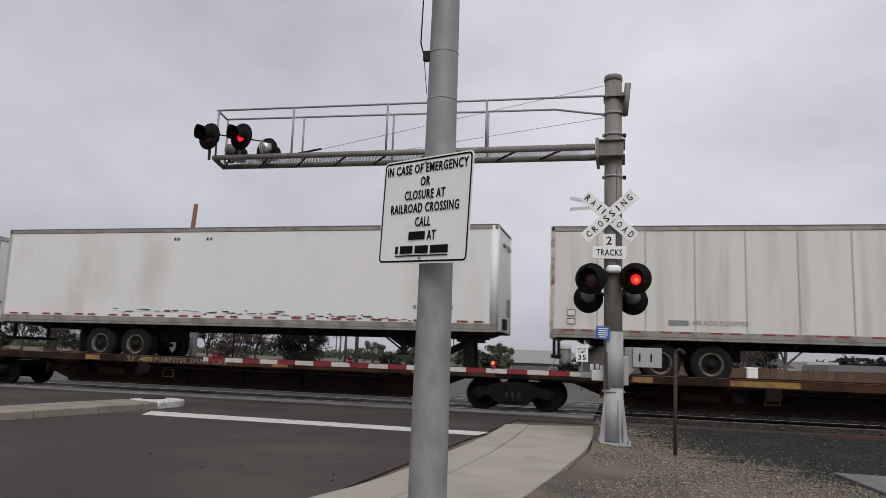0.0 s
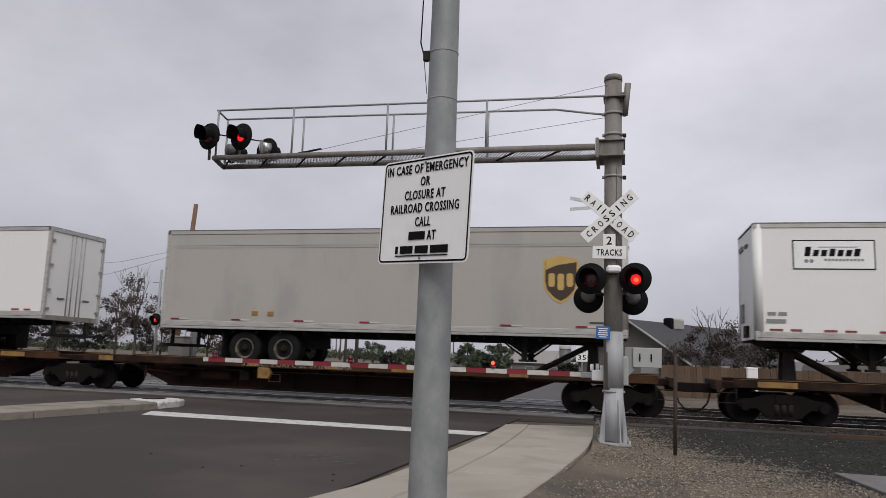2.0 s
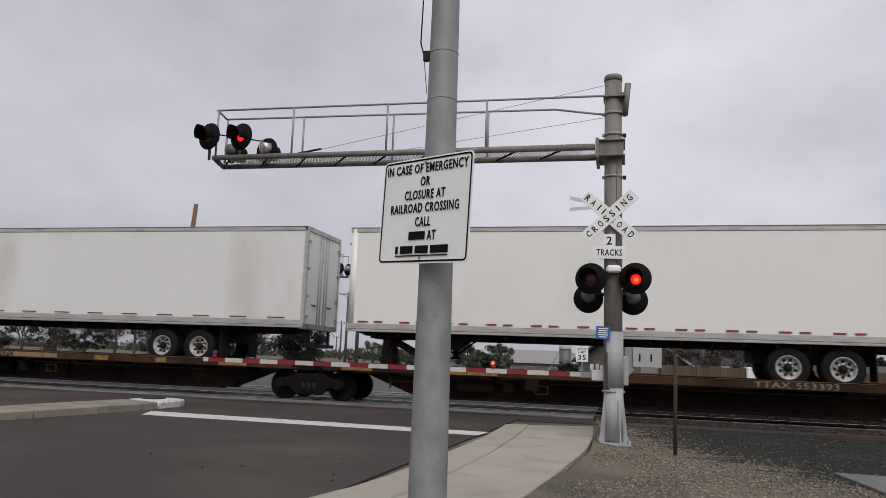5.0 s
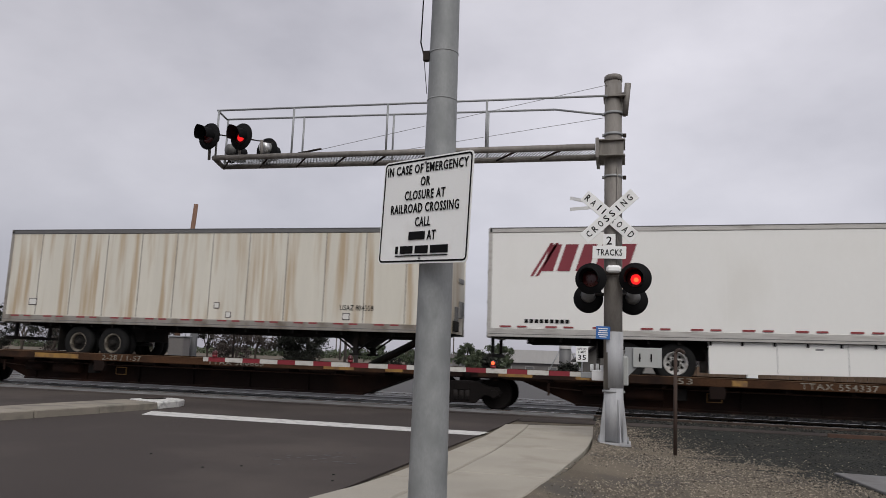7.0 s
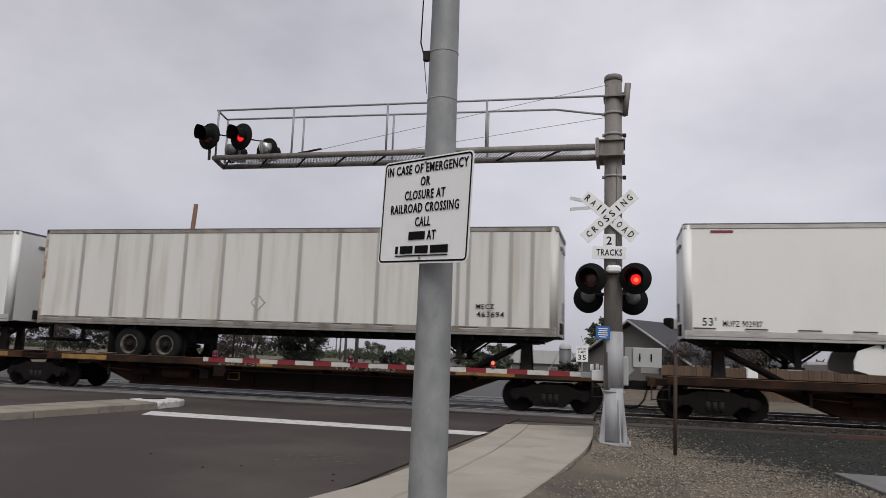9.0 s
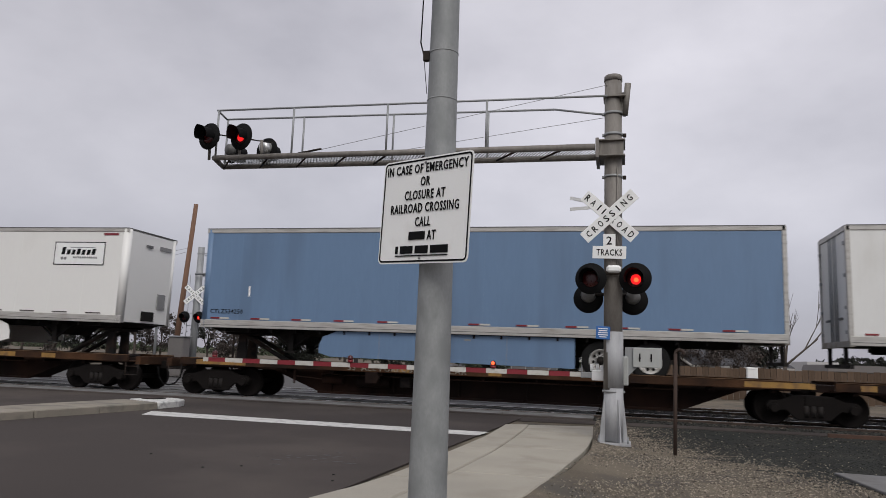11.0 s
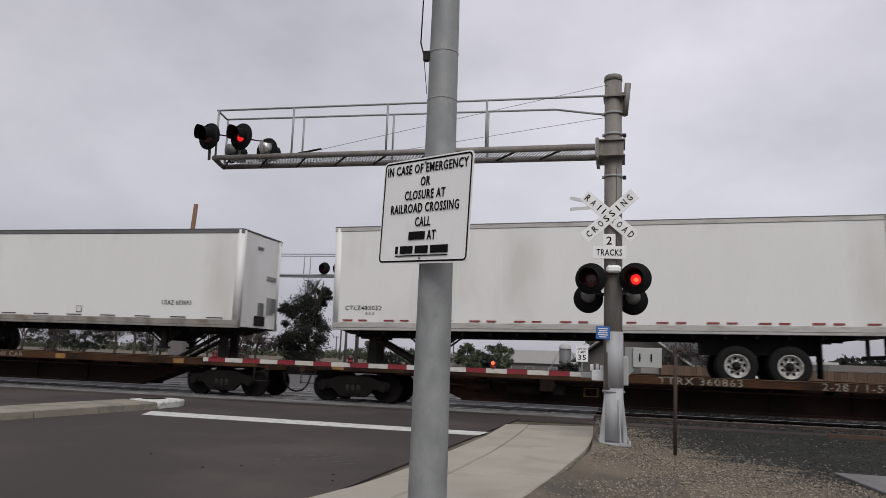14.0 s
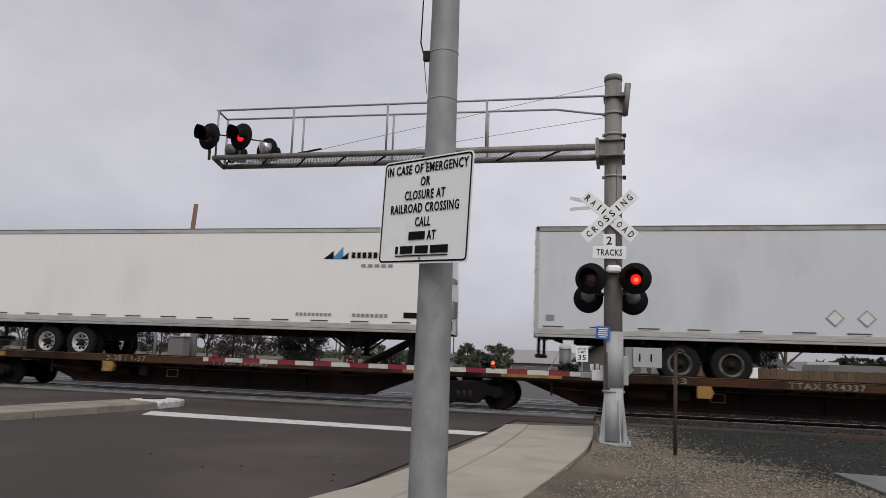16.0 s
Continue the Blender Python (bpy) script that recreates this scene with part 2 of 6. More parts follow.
M_ROOF = mat("grey_roof_shingle", (0.072, 0.072, 0.078), 0.9, var=0.2, scale=1.2, fine=30, stretch=(1, 4, 4), spec=0.12)
M_TRIM = mat("pale_trim_paint", (0.33, 0.32, 0.30), 0.7, var=0.1)
M_SHEDWHITE = mat("pale_metal_shed", (0.42, 0.41, 0.40), 0.7, var=0.1, scale=0.5, fine=8, stretch=(4, 1, 1))
M_SHEDGREY = mat("grey_block_wall", (0.15, 0.14, 0.135), 0.85, var=0.15, scale=0.6, fine=10)
M_BOXGREY = mat("grey_enamel_box", (0.36, 0.37, 0.36), 0.55, var=0.1, scale=2, fine=30)
M_GOLD = mat("gold_emblem", (0.50, 0.33, 0.10), 0.5, var=0.12)
M_BROWN = mat("brown_emblem", (0.045, 0.026, 0.014), 0.5, var=0.12)
M_MAROON = mat("maroon_emblem", (0.19, 0.020, 0.032), 0.5, var=0.12)
M_TEAL = mat("blue_emblem", (0.05, 0.22, 0.42), 0.5, var=0.12)
M_LAMPBACK = mat("dull_lamp_housing", (0.13, 0.13, 0.128), 0.55, 0.2, var=0.2, scale=6, fine=30)
M_DOME = mat("silver_dome", (0.62, 0.62, 0.61), 0.3, 0.7, var=0.15, scale=9, fine=40)
M_GREYINK = mat("grey_ink", (0.22, 0.22, 0.22), 0.6, var=0.15)


# ---------------------------------------------------------------- mesh helpers
def box(bm, x0, x1, y0, y1, z0, z1, m=None):
    v = [bm.verts.new(m @ Vector(p) if m else p) for p in ((x0, y0, z0), (x1, y0, z0), (x1, y1, z0), (x0, y1, z0), (x0, y0, z1), (x1, y0, z1), (x1, y1, z1), (x0, y1, z1))]
    for f in ((3, 2, 1, 0), (4, 5, 6, 7), (0, 1, 5, 4), (1, 2, 6, 5), (2, 3, 7, 6), (3, 0, 4, 7)):
        bm.faces.new([v[i] for i in f])
    return bm


def tube(bm, p0, p1, r0, r1=None, seg=12, caps=True):
    p0, p1 = Vector(p0), Vector(p1)
    r1 = r0 if r1 is None else r1
    d = (p1 - p0).normalized()
    a = d.orthogonal().normalized()
    b = d.cross(a)
    rings = []
    for p, r in ((p0, r0), (p1, r1)):
        rings.append([bm.verts.new(p + (a * math.cos(2 * math.pi * k / seg) + b * math.sin(2 * math.pi * k / seg)) * r) for k in range(seg)])
    for k in range(seg):
        f = bm.faces.new((rings[0][k], rings[0][(k + 1) % seg], rings[1][(k + 1) % seg], rings[1][k]))
        f.smooth = True
    if caps:
        bm.faces.new(rings[0][::-1])
        bm.faces.new(rings[1])
    return bm


def lathe(bm, profile, axis_m, seg=24):
    """Turn (radius, along) pairs round the z axis of axis_m."""
    rings = []
    for r, h in profile:
        if r < 1e-5:
            rings.append([bm.verts.new(axis_m @ Vector((0, 0, h)))])
        else:
            rings.append([bm.verts.new(axis_m @ Vector((r * math.cos(2 * math.pi * k / seg), r * math.sin(2 * math.pi * k / seg), h))) for k in range(seg)])
    for a, b in zip(rings, rings[1:]):
        for k in range(seg):
            j = (k + 1) % seg
            if len(a) == 1 and len(b) == 1:
                continue
            if len(a) == 1:
                f = bm.faces.new((a[0], b[k], b[j]))
            elif len(b) == 1:
                f = bm.faces.new((a[k], a[j], b[0]))
            else:
                f = bm.faces.new((a[k], a[j], b[j], b[k]))
            f.smooth = True
    return bm


def prism(bm, pts, y0, y1):
    """Extrude an outline in x, z from y0 to y1."""
    a = [bm.verts.new((x, y0, z)) for x, z in pts]
    b = [bm.verts.new((x, y1, z)) for x, z in pts]
    n = len(pts)
    bm.faces.new(a)
    bm.faces.new(b[::-1])
    for k in range(n):
        bm.faces.new((a[k], b[k], b[(k + 1) % n], a[(k + 1) % n]))
    return bm


def slab(bm, pts, z0, z1):
    """Extrude an outline in x, y from z0 to z1."""
    a = [bm.verts.new((x, y, z0)) for x, y in pts]
    b = [bm.verts.new((x, y, z1)) for x, y in pts]
    n = len(pts)
    bm.faces.new(a[::-1])
    bm.faces.new(b)
    for k in range(n):
        bm.faces.new((a[k], a[(k + 1) % n], b[(k + 1) % n], b[k]))
    return bm


def finish(name, bm, material, bevel=0.0):
    bmesh.ops.recalc_face_normals(bm, faces=bm.faces)
    if bevel:
        bmesh.ops.bevel(bm, geom=[e for e in bm.edges if e.is_manifold and e.calc_face_angle(0) > 0.6], offset=bevel, segments=1, affect="EDGES", clamp_overlap=True)
    me = bpy.data.meshes.new(name)
    bm.to_mesh(me)
    bm.free()
    me.materials.append(material)
    return me


def part(name, bm, material, parent=None, label="", bevel=0.0, m=None):
    """Link a bmesh (or a finished mesh) as one object, under a thing or part when one is given."""
    me = bm if isinstance(bm, bpy.types.Mesh) else finish(name, bm, material, bevel)
    ob = new(name, me)
    ob.parent = parent
    if m is not None:
        ob.matrix_basis = m
    if label:
        tagged(ob, label)
    return ob


def thing(name, label, category, m=None, group="", kind=""):
    ob = new(name)
    ob.empty_display_size = 0.2
    if m is not None:
        ob.matrix_basis = m
    return tagged(ob, label, category, group, kind)


def B():
    return bmesh.new()


WORDS = {}


def word(body, width, height, material, bold=0.0):
    """Flat lettering, centred, in the x-y plane, of the given size."""
    key = (body, round(width, 3), round(height, 3), material.name)
    if key not in WORDS:
        cu = bpy.data.curves.new("lettering", "FONT")
        cu.body, cu.size, cu.extrude, cu.offset, cu.resolution_u, cu.space_character = body, 1.0, 0.002, bold, 2, 1.12
        ob = bpy.data.objects.new("lettering", cu)
        me = bpy.data.meshes.new_from_object(ob)
        bpy.data.objects.remove(ob)
        co = np.zeros(len(me.vertices) * 3)
        me.vertices.foreach_get("co", co)
        co = co.reshape(-1, 3)
        lo, hi = co.min(0), co.max(0)
        co[:, 0] = (co[:, 0] - (lo[0] + hi[0]) / 2) * width / (hi[0] - lo[0])
        co[:, 1] = (co[:, 1] - (lo[1] + hi[1]) / 2) * height / (hi[1] - lo[1])
        me.vertices.foreach_set("co", co.ravel())
        me.update()
        me.materials.clear()
        me.materials.append(material)
        WORDS[key] = me
    return WORDS[key]


FRONT = pose(0, 0, 0, 90, 0, 0)

# ---------------------------------------------------------------- ground, road, tracks
bm = B()
N = 40
for i in range(N):
    a = [math.copysign(abs(u) ** 3, u) * 900 for u in (-1 + 2 * i / N, -1 + 2 * (i + 1) / N)]
    for j in range(N):
        c = [math.copysign(abs(u) ** 3, u) * 900 for u in (-1 + 2 * j / N, -1 + 2 * (j + 1) / N)]
        bm.faces.new([bm.verts.new((x, y, -0.03)) for x, y in ((a[0], c[0]), (a[1], c[0]), (a[1], c[1]), (a[0], c[1]))])
bmesh.ops.remove_doubles(bm, verts=bm.verts, dist=0.001)
tagged(part("ground", bm, M_SOIL), "bare gravel and soil beside the tracks", "ground", kind="structure")

road = tagged(part("road", slab(B(), [(-60, -40), (-2.9, -40), (-2.95, 6.0), (-2.72, 11.5), (-2.40, 18.9), (-60, 18.9)], -0.02, 0.0), M_ASPHALT),
              "dark grey asphalt road before the crossing", "road", kind="structure")
tagged(part("road", slab(B(), [(-34, 27.2), (-1.2, 27.2), (-1.2, 220), (-34, 220)], -0.02, 0.0), M_ROADFAR), "grey asphalt road beyond the tracks", "road", kind="structure")
tagged(part("road", slab(B(), [(-2.40, 17.7), (1.0, 18.2), (40, 18.6), (40, 18.9), (-2.4, 18.9)], -0.022, -0.002), M_ASPHALT), "strip of asphalt beside the rails", "road", kind="structure")

# stop line and worn marks, flush on the road
tagged(part("stop_line", slab(B(), [(-9.75, 13.78), (-2.60, 13.78), (-2.52, 14.48), (-10.1, 14.62)], 0.0005, 0.005), M_ROADPAINT, road), "white painted stop line")
random.seed(4)
for k in range(26):
    x, y, w = random.gauss(-4.1, 0.35), random.gauss(9.7, 0.45), random.uniform(0.03, 0.16)
    part("worn_mark", slab(B(), [(x, y), (x + w, y + 0.02), (x + w * 0.9, y + 0.05), (x + 0.02, y + 0.035)], 0.0005, 0.003), M_ROADFAR, road)
for x, y in ((-6.1, 8.9), (-4.9, 8.2), (-4.55, 8.5), (-3.3, 8.4), (-3.15, 8.0)):
    part("road_debris", lathe(B(), [(0, 0.012), (0.014, 0.009), (0.02, 0.0)], pose(x, y, 0.001), 7), M_DARKGRAVEL, road)

# pavement: two concrete slabs with a notch, slightly raised
pav = thing("pavement", "pale concrete pavement ending at the tracks", "pavement", kind="structure")
inner_line = [(2.0, -2.95), (6.6, -2.17), (7.4, -2.10), (8.7, -1.98), (10.95, -1.86), (12.9, -1.85), (14.6, -1.87), (15.87, -1.91)]
road_line = [(2.0, -3.95), (6.6, -2.86), (7.57, -2.65), (8.45, -2.56), (10.68, -2.44), (13.09, -2.34), (14.6, -2.36), (15.53, -2.38)]
gravel_line = [(2.0, -1.70), (6.6, -1.16), (7.65, -0.96), (9.22, -0.79), (12.1, -0.55), (14.48, -0.52), (16.4, -0.60)]
across = lambda line, y: float(np.interp(y, [q[0] for q in line], [q[1] for q in line]))
slabs = []
joints = [2.0, 4.6, 6.6, 8.9, 11.8, 14.4]
for y0, y1 in zip(joints, joints[1:]):
    ys = [y0 + (y1 - y0) * k / 4 for k in range(5)]
    ys[0], ys[-1] = y0 + 0.008, y1 - 0.008
    slabs.append([(across(gravel_line, y), y) for y in ys] + [(across(inner_line, y) + 0.01, y) for y in ys[::-1]])
slabs.append([(-0.53, 14.41), (-0.60, 16.36), (-1.91, 15.87), (-1.86, 14.41)])
for s in slabs:
    part("paving_slab", slab(B(), s, -0.03, 0.07), M_CONCRETE, pav, bevel=0.012)
# poured kerb strip along the road, a finger higher than the walk
for y0, y1 in ((2.0, 5.2), (5.2, 8.2), (8.2, 11.3), (11.3, 14.2), (14.2, 15.9)):
    ys = [y0 + (y1 - y0) * k / 4 for k in range(5)]
    ys[0], ys[-1] = y0 + 0.005, y1 - 0.005
    part("kerb_strip", slab(B(), [(across(inner_line, y) - 0.006, y) for y in ys] + [(across(road_line, y), y - 0.25 * (y == ys[-1] and y1 > 15)) for y in ys[::-1]], -0.03, 0.078), M_CONCRETE, pav, "pale poured kerb", bevel=0.018)

b = B()
walk_edge = [(-1.70, 2.0), (-1.18, 6.6), (-0.80, 8.9), (-0.64, 9.8), (-0.50, 11.8), (-0.48, 12.2), (-0.53, 14.4), (-0.58, 16.0)]
random.seed(9)
inner = [b.verts.new((x, y, 0.060)) for x, y in walk_edge]
mid = [b.verts.new((x + 0.25 + random.uniform(-0.05, 0.08), y, 0.022)) for x, y in walk_edge]
outer = [b.verts.new((x + 0.75 + random.uniform(-0.1, 0.15), y, -0.032)) for x, y in walk_edge]
for k in range(len(walk_edge) - 1):
    b.faces.new((inner[k], mid[k], mid[k + 1], inner[k + 1]))
    b.faces.new((mid[k], outer[k], outer[k + 1], mid[k + 1]))
tagged(part("ground_shoulder", b, M_SOIL), "sloping gravel shoulder along the pavement", "ground", kind="structure")

# median island with a white painted nose
isl = thing("kerb_island", "raised concrete kerb island with white-painted nose", "kerb", kind="structure")
ky = [-6, 1.0, 4.0, 7.0, 9.0, 10.6, 11.95, 13.5, 15.2]
kl = [-13.4, -13.0, -12.8, -12.6, -12.3, -12.1, -11.92, -11.84, -11.58]
kr = [-12.3, -11.9, -11.7, -11.5, -11.2, -10.95, -10.75, -10.54, -10.36]
for k in range(8):
    e = 0.45 if k == 7 else 0.0
    part("kerb_stone", slab(B(), [(kr[k], ky[k] + 0.008), (kr[k + 1], ky[k + 1] - 0.008), (kl[k + 1], ky[k + 1] + e - 0.008), (kl[k], ky[k] + 0.008)], -0.02, 0.15), M_KERB, isl, bevel=0.02)
nose = [(-10.355, 15.23), (-10.33, 16.0), (-10.50, 16.5), (-11.0, 16.75), (-11.35, 16.5), (-11.545, 15.78)]
part("kerb_nose", slab(B(), nose, -0.02, 0.155), M_ROADPAINT, isl, "white-painted kerb nose", bevel=0.025)
part("marker_pad", slab(B(), [(-11.3, 15.9), (-10.95, 15.9), (-10.9, 16.3), (-11.15, 16.4)], 0.1, 0.175), M_BLACKIRON, isl, "black rubber marker pad")

# ballast, rails, ties
TRACKS = (20.87, 25.2)
tagged(part("ballast", slab(B(), [(-400, 18.9), (400, 18.9), (400, 27.2), (-400, 27.2)], -0.028, -0.045 + 0.035), M_BALLAST), "dark crushed-stone ballast with train shade in its colour", "ballast", kind="structure")
for yc in TRACKS:
    track = thing("railway_track", "steel railway track on timber ties", "railway track", pose(0, yc, 0), group="tracks of the crossing", kind="structure")
    for s in (-1, 1):
        b = B()
        box(b, -400, 400, s * 0.7525 - 0.07, s * 0.7525 + 0.07, -0.08, -0.065)
        box(b, -400, 400, s * 0.7525 - 0.012, s * 0.7525 + 0.012, -0.065, 0.03)
        box(b, -400, 400, s * 0.7525 - 0.036, s * 0.7525 + 0.036, 0.03, 0.058)
        rail = part("rail", b, M_RAIL, track, "rusty rail")
        part("railhead", box(B(), -400, 400, s * 0.7525 - 0.034, s * 0.7525 + 0.034, 0.0585, 0.065), M_RAILTOP, rail, "polished rail head")
    tie = finish("tie", box(B(), -0.115, 0.115, -1.3, 1.3, -0.2, -0.006), M_TIE, 0.01)
    for k in range(-22, 52):
        x = k * 0.55
        if -35.3 < x < -0.9:
            continue
        part("tie", tie, None, track, m=pose(x + 0.02 * math.sin(k * 7.0), 0, 0))
    # concrete crossing panels between and beside the rails
    for y0, y1 in ((-1.75, -0.86), (-0.62, 0.62), (0.86, 1.75)):
        for k in range(-9, 6):
            x0 = -14.5 + k * 2.3
            part("crossing_panel", box(B(), x0 + 0.012, x0 + 2.288, y0, y1, -0.05, 0.052), M_PANEL, track, bevel=0.015)
tagged(part("crossing_infill", box(B(), -35.2, -0.7, 22.64, 23.43, -0.03, 0.03), M_ROADFAR), "asphalt strip between the crossing tracks", "road", kind="structure")
tagged(part("crossing_infill", box(B(), -35.2, -0.7, 18.88, 19.11, -0.03, 0.035), M_ASPHALT), "asphalt strip before the crossing panels", "road", kind="structure")
old = thing("discarded_rail", "rust-brown length of old rail lying on ballast", "rail", pose(4.4, 18.15, -0.04))
part("rail_web", prism(B(), [(0, -0.02), (30, -0.02), (30, 0.10), (0, 0.10)], -0.04, 0.04), M_RUSTBEAM, old, bevel=0.01)
part("rail_foot", prism(B(), [(0, -0.03), (30, -0.03), (30, -0.018), (0, -0.018)], -0.08, 0.08), M_RUSTBEAM, old)

random.seed(21)
edge = []
for k in range(90):
    y = 18.3 - k * 0.105
    edge.append((float(np.interp(y, [9, 10.4, 11.9, 13.4, 15.4, 18.3], [6, 3.2, 2.3, 1.3, 0.5, 0.2])) + random.gauss(0, 0.30) + 0.9 * noise.noise((0, y * 1.3, 0)), y))
tagged(part("ground_patch", slab(B(), edge + [(30, 9), (40, 18.5)], -0.029, -0.0265), M_DARKGRAVEL), "dark grey gravel patch beside the tracks", "gravel ground", kind="structure")

# loose stones
def stones(name, label, spots, material):
    """One object of many small angular stones, eight faces each."""
    V, F = [], []
    for x, y, z, s in spots:
        k = len(V)
        for dx, dy, dz in ((1, 0, 0), (-1, 0, 0), (0, 1, 0), (0, -1, 0), (0, 0, 1), (0, 0, -1)):
            q = s * random.uniform(0.6, 1.2)
            V.append((x + dx * q + random.uniform(-.2, .2) * s, y + dy * q + random.uniform(-.2, .2) * s, z + dz * q * 0.6))
        F += [(k + a, k + b, k + c) for a, b, c in ((0, 2, 4), (2, 1, 4), (1, 3, 4), (3, 0, 4), (2, 0, 5), (1, 2, 5), (3, 1, 5), (0, 3, 5))]
    me = bpy.data.meshes.new(name)
    me.from_pydata(V, [], F)
    me.materials.append(material)
    return tagged(new(name, me), label, "gravel", kind="stuff")


random.seed(11)
spots = []
while len(spots) < 60000:
    y = 5.5 + 13.0 * random.random() ** 0.8
    x = random.uniform(-1.2, 9.0)
    edge = np.interp(y, [5.5, 9.0, 12, 14.6, 17.5], [-1.30, -0.84, -0.48, -0.55, -0.62])
    if x < edge + 0.02 or x > 1.0 + y * 0.42:
        continue
    if noise.noise((x * 0.7, y * 0.7, 3.1)) < random.uniform(-0.8, 0.2):
        continue
    spots.append((x, y, -0.026 + max(0.0, 0.084 * (1 - (x - edge) / 0.75)), random.choice((0.006, 0.007, 0.008, 0.009, 0.010, 0.012, 0.014, 0.020))))
patch = lambda x, y: x + random.gauss(0, 0.75) > np.interp(y, [9, 10.4, 11.9, 13.4, 15.4, 18.3], [6, 3.2, 2.3, 1.3, 0.5, 0.2])
pale, dark = [], []
for s in spots:
    (dark if patch(s[0], s[1]) else pale).append(s)
stones("gravel", "loose grey-brown gravel on soil", pale, M_STONE)
stones("dark_gravel", "loose dark grey gravel near the tracks", dark, M_DARKSTONE)
stones("pebbles", "scattered pale pebbles on dark gravel", [(*s[:3], 0.016) for s in dark][::60], M_STONE)
spots = []
for _ in range(12000):
    x, y = random.uniform(-1.0, 12), random.choice((random.uniform(18.9, 20.0), random.uniform(20.2, 21.6), random.uniform(21.7, 24.4), random.uniform(24.6, 27)))
    spots.append((x, y, -0.006, random.uniform(0.02, 0.05)))
for _ in range(5000):
    spots.append((random.uniform(-60, -35.5), random.uniform(18.9, 27), -0.006, random.uniform(0.02, 0.05)))
stones("ballast_stones", "angular dark ballast stones between rails", spots, M_DARKSTONE)
pad = tagged(part("concrete_pad", slab(B(), [(2.90, 11.72), (3.08, 9.9), (5.2, 9.2), (5.6, 12.2), (3.6, 11.66)], -0.03, 0.01), M_PANEL, bevel=0.01), "corner of a pale concrete pad in gravel", "concrete pad")


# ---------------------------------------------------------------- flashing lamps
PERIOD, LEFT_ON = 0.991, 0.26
BLINKERS = []


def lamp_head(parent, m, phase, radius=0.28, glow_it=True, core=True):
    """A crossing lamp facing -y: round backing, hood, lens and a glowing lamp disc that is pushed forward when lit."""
    body = part("backing", lathe(B(), [(0, 0.012), (radius, 0.012), (radius + 0.004, 0.0), (radius, -0.012), (0.16, -0.014), (0.16, 0.02)], pose(0, 0, 0, 90, 0, 0), 36), M_BLACK, parent, "round black backing plate", m=m)
    part("housing", lathe(B(), [(0, -0.20), (0.10, -0.19), (0.145, -0.10), (0.16, 0.0)], pose(0, 0, 0, 90, 0, 0), 24), M_BLACK, body)
    # hood: open half tube over the lens, longer on top
    b = B()
    rows = []
    for k in range(19):
        a = radians(-25 + 230 * k / 18)
        ln = 0.36 - 0.12 * abs(math.sin((k - 9) / 9 * 1.3))
        rows.append([(0.158 * math.cos(a), 0.158 * math.sin(a), 0.01), (0.166 * math.cos(a), 0.166 * math.sin(a) - 0.01, ln)])
    for lift in (0.0, 0.004):
        vs = [[b.verts.new((p[0] * (1 + lift * 6), -p[2], p[1] * (1 + lift * 6))) for p in r] for r in rows]
        for q, r in zip(vs, vs[1:]):
            f = b.faces.new((q[0], q[1], r[1], r[0]))
            f.smooth = True
    part("hood", b, M_BLACK, body, "black sheet-metal hood")
    part("lens", lathe(B(), [(0, 0.028), (0.08, 0.026), (0.15, 0.015), (0.157, 0.0)], pose(0, 0, 0, 90, 0, 0), 28), M_LENS, body, "dark red lens")
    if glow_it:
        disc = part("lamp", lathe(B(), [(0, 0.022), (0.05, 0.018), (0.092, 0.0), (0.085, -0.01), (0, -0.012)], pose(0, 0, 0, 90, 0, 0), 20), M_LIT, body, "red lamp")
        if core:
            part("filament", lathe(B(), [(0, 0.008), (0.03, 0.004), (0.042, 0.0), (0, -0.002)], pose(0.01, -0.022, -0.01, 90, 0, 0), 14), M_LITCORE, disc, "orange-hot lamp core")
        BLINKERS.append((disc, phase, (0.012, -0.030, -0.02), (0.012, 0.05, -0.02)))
    return body


def lamp_back(parent, m, material, radius=0.28):
    """A lamp that faces away: its grey housing in front of the black backing."""
    body = part("backing", lathe(B(), [(0, 0.012), (radius, 0.012), (radius + 0.004, 0.0), (radius, -0.012), (0, -0.012)], pose(0, 0, 0, 90, 0, 0), 36), M_BLACK, parent, "round black backing plate", m=m)
    part("housing", lathe(B(), [(0, 0.17), (0.07, 0.165), (0.12, 0.13), (0.13, 0.06), (0.14, 0.012)], pose(0, 0, 0.06, 90, 0, 0), 24), material, body, "grey lamp housing seen from behind")
    part("hood", lathe(B(), [(0.158, -0.012), (0.165, -0.26), (0.16, -0.26), (0.153, -0.012)], pose(0, 0, 0, 90, 0, 0), 24), M_BLACK, body)
    return body


def crossbuck(parent, m):
    """Two white blades with the black words of the crossing sign."""
    for txt, ang, off in (("RAILROAD", -42, 0.0), ("CROSSING", 42, -0.012)):
        blade = part("crossbuck_blade", box(B(), -0.61, 0.61, -0.006, 0.006, -0.115, 0.115), M_SIGN, parent, "white crossbuck blade", bevel=0.004,
                     m=m @ pose(0, off, 0) @ pose(0, 0, 0, 0, -ang, 0))
        for k, ch in enumerate(txt):
            cx = (k - 3.5) * 0.139 + (0.035 if txt == "RAILROAD" and k > 3 else -0.035 if txt == "RAILROAD" else 0.0)
            part("lettering", word(ch, 0.026 if ch == "I" else 0.082, 0.122, M_INK, 0.012), None, blade, m=pose(cx, -0.009, 0) @ FRONT)


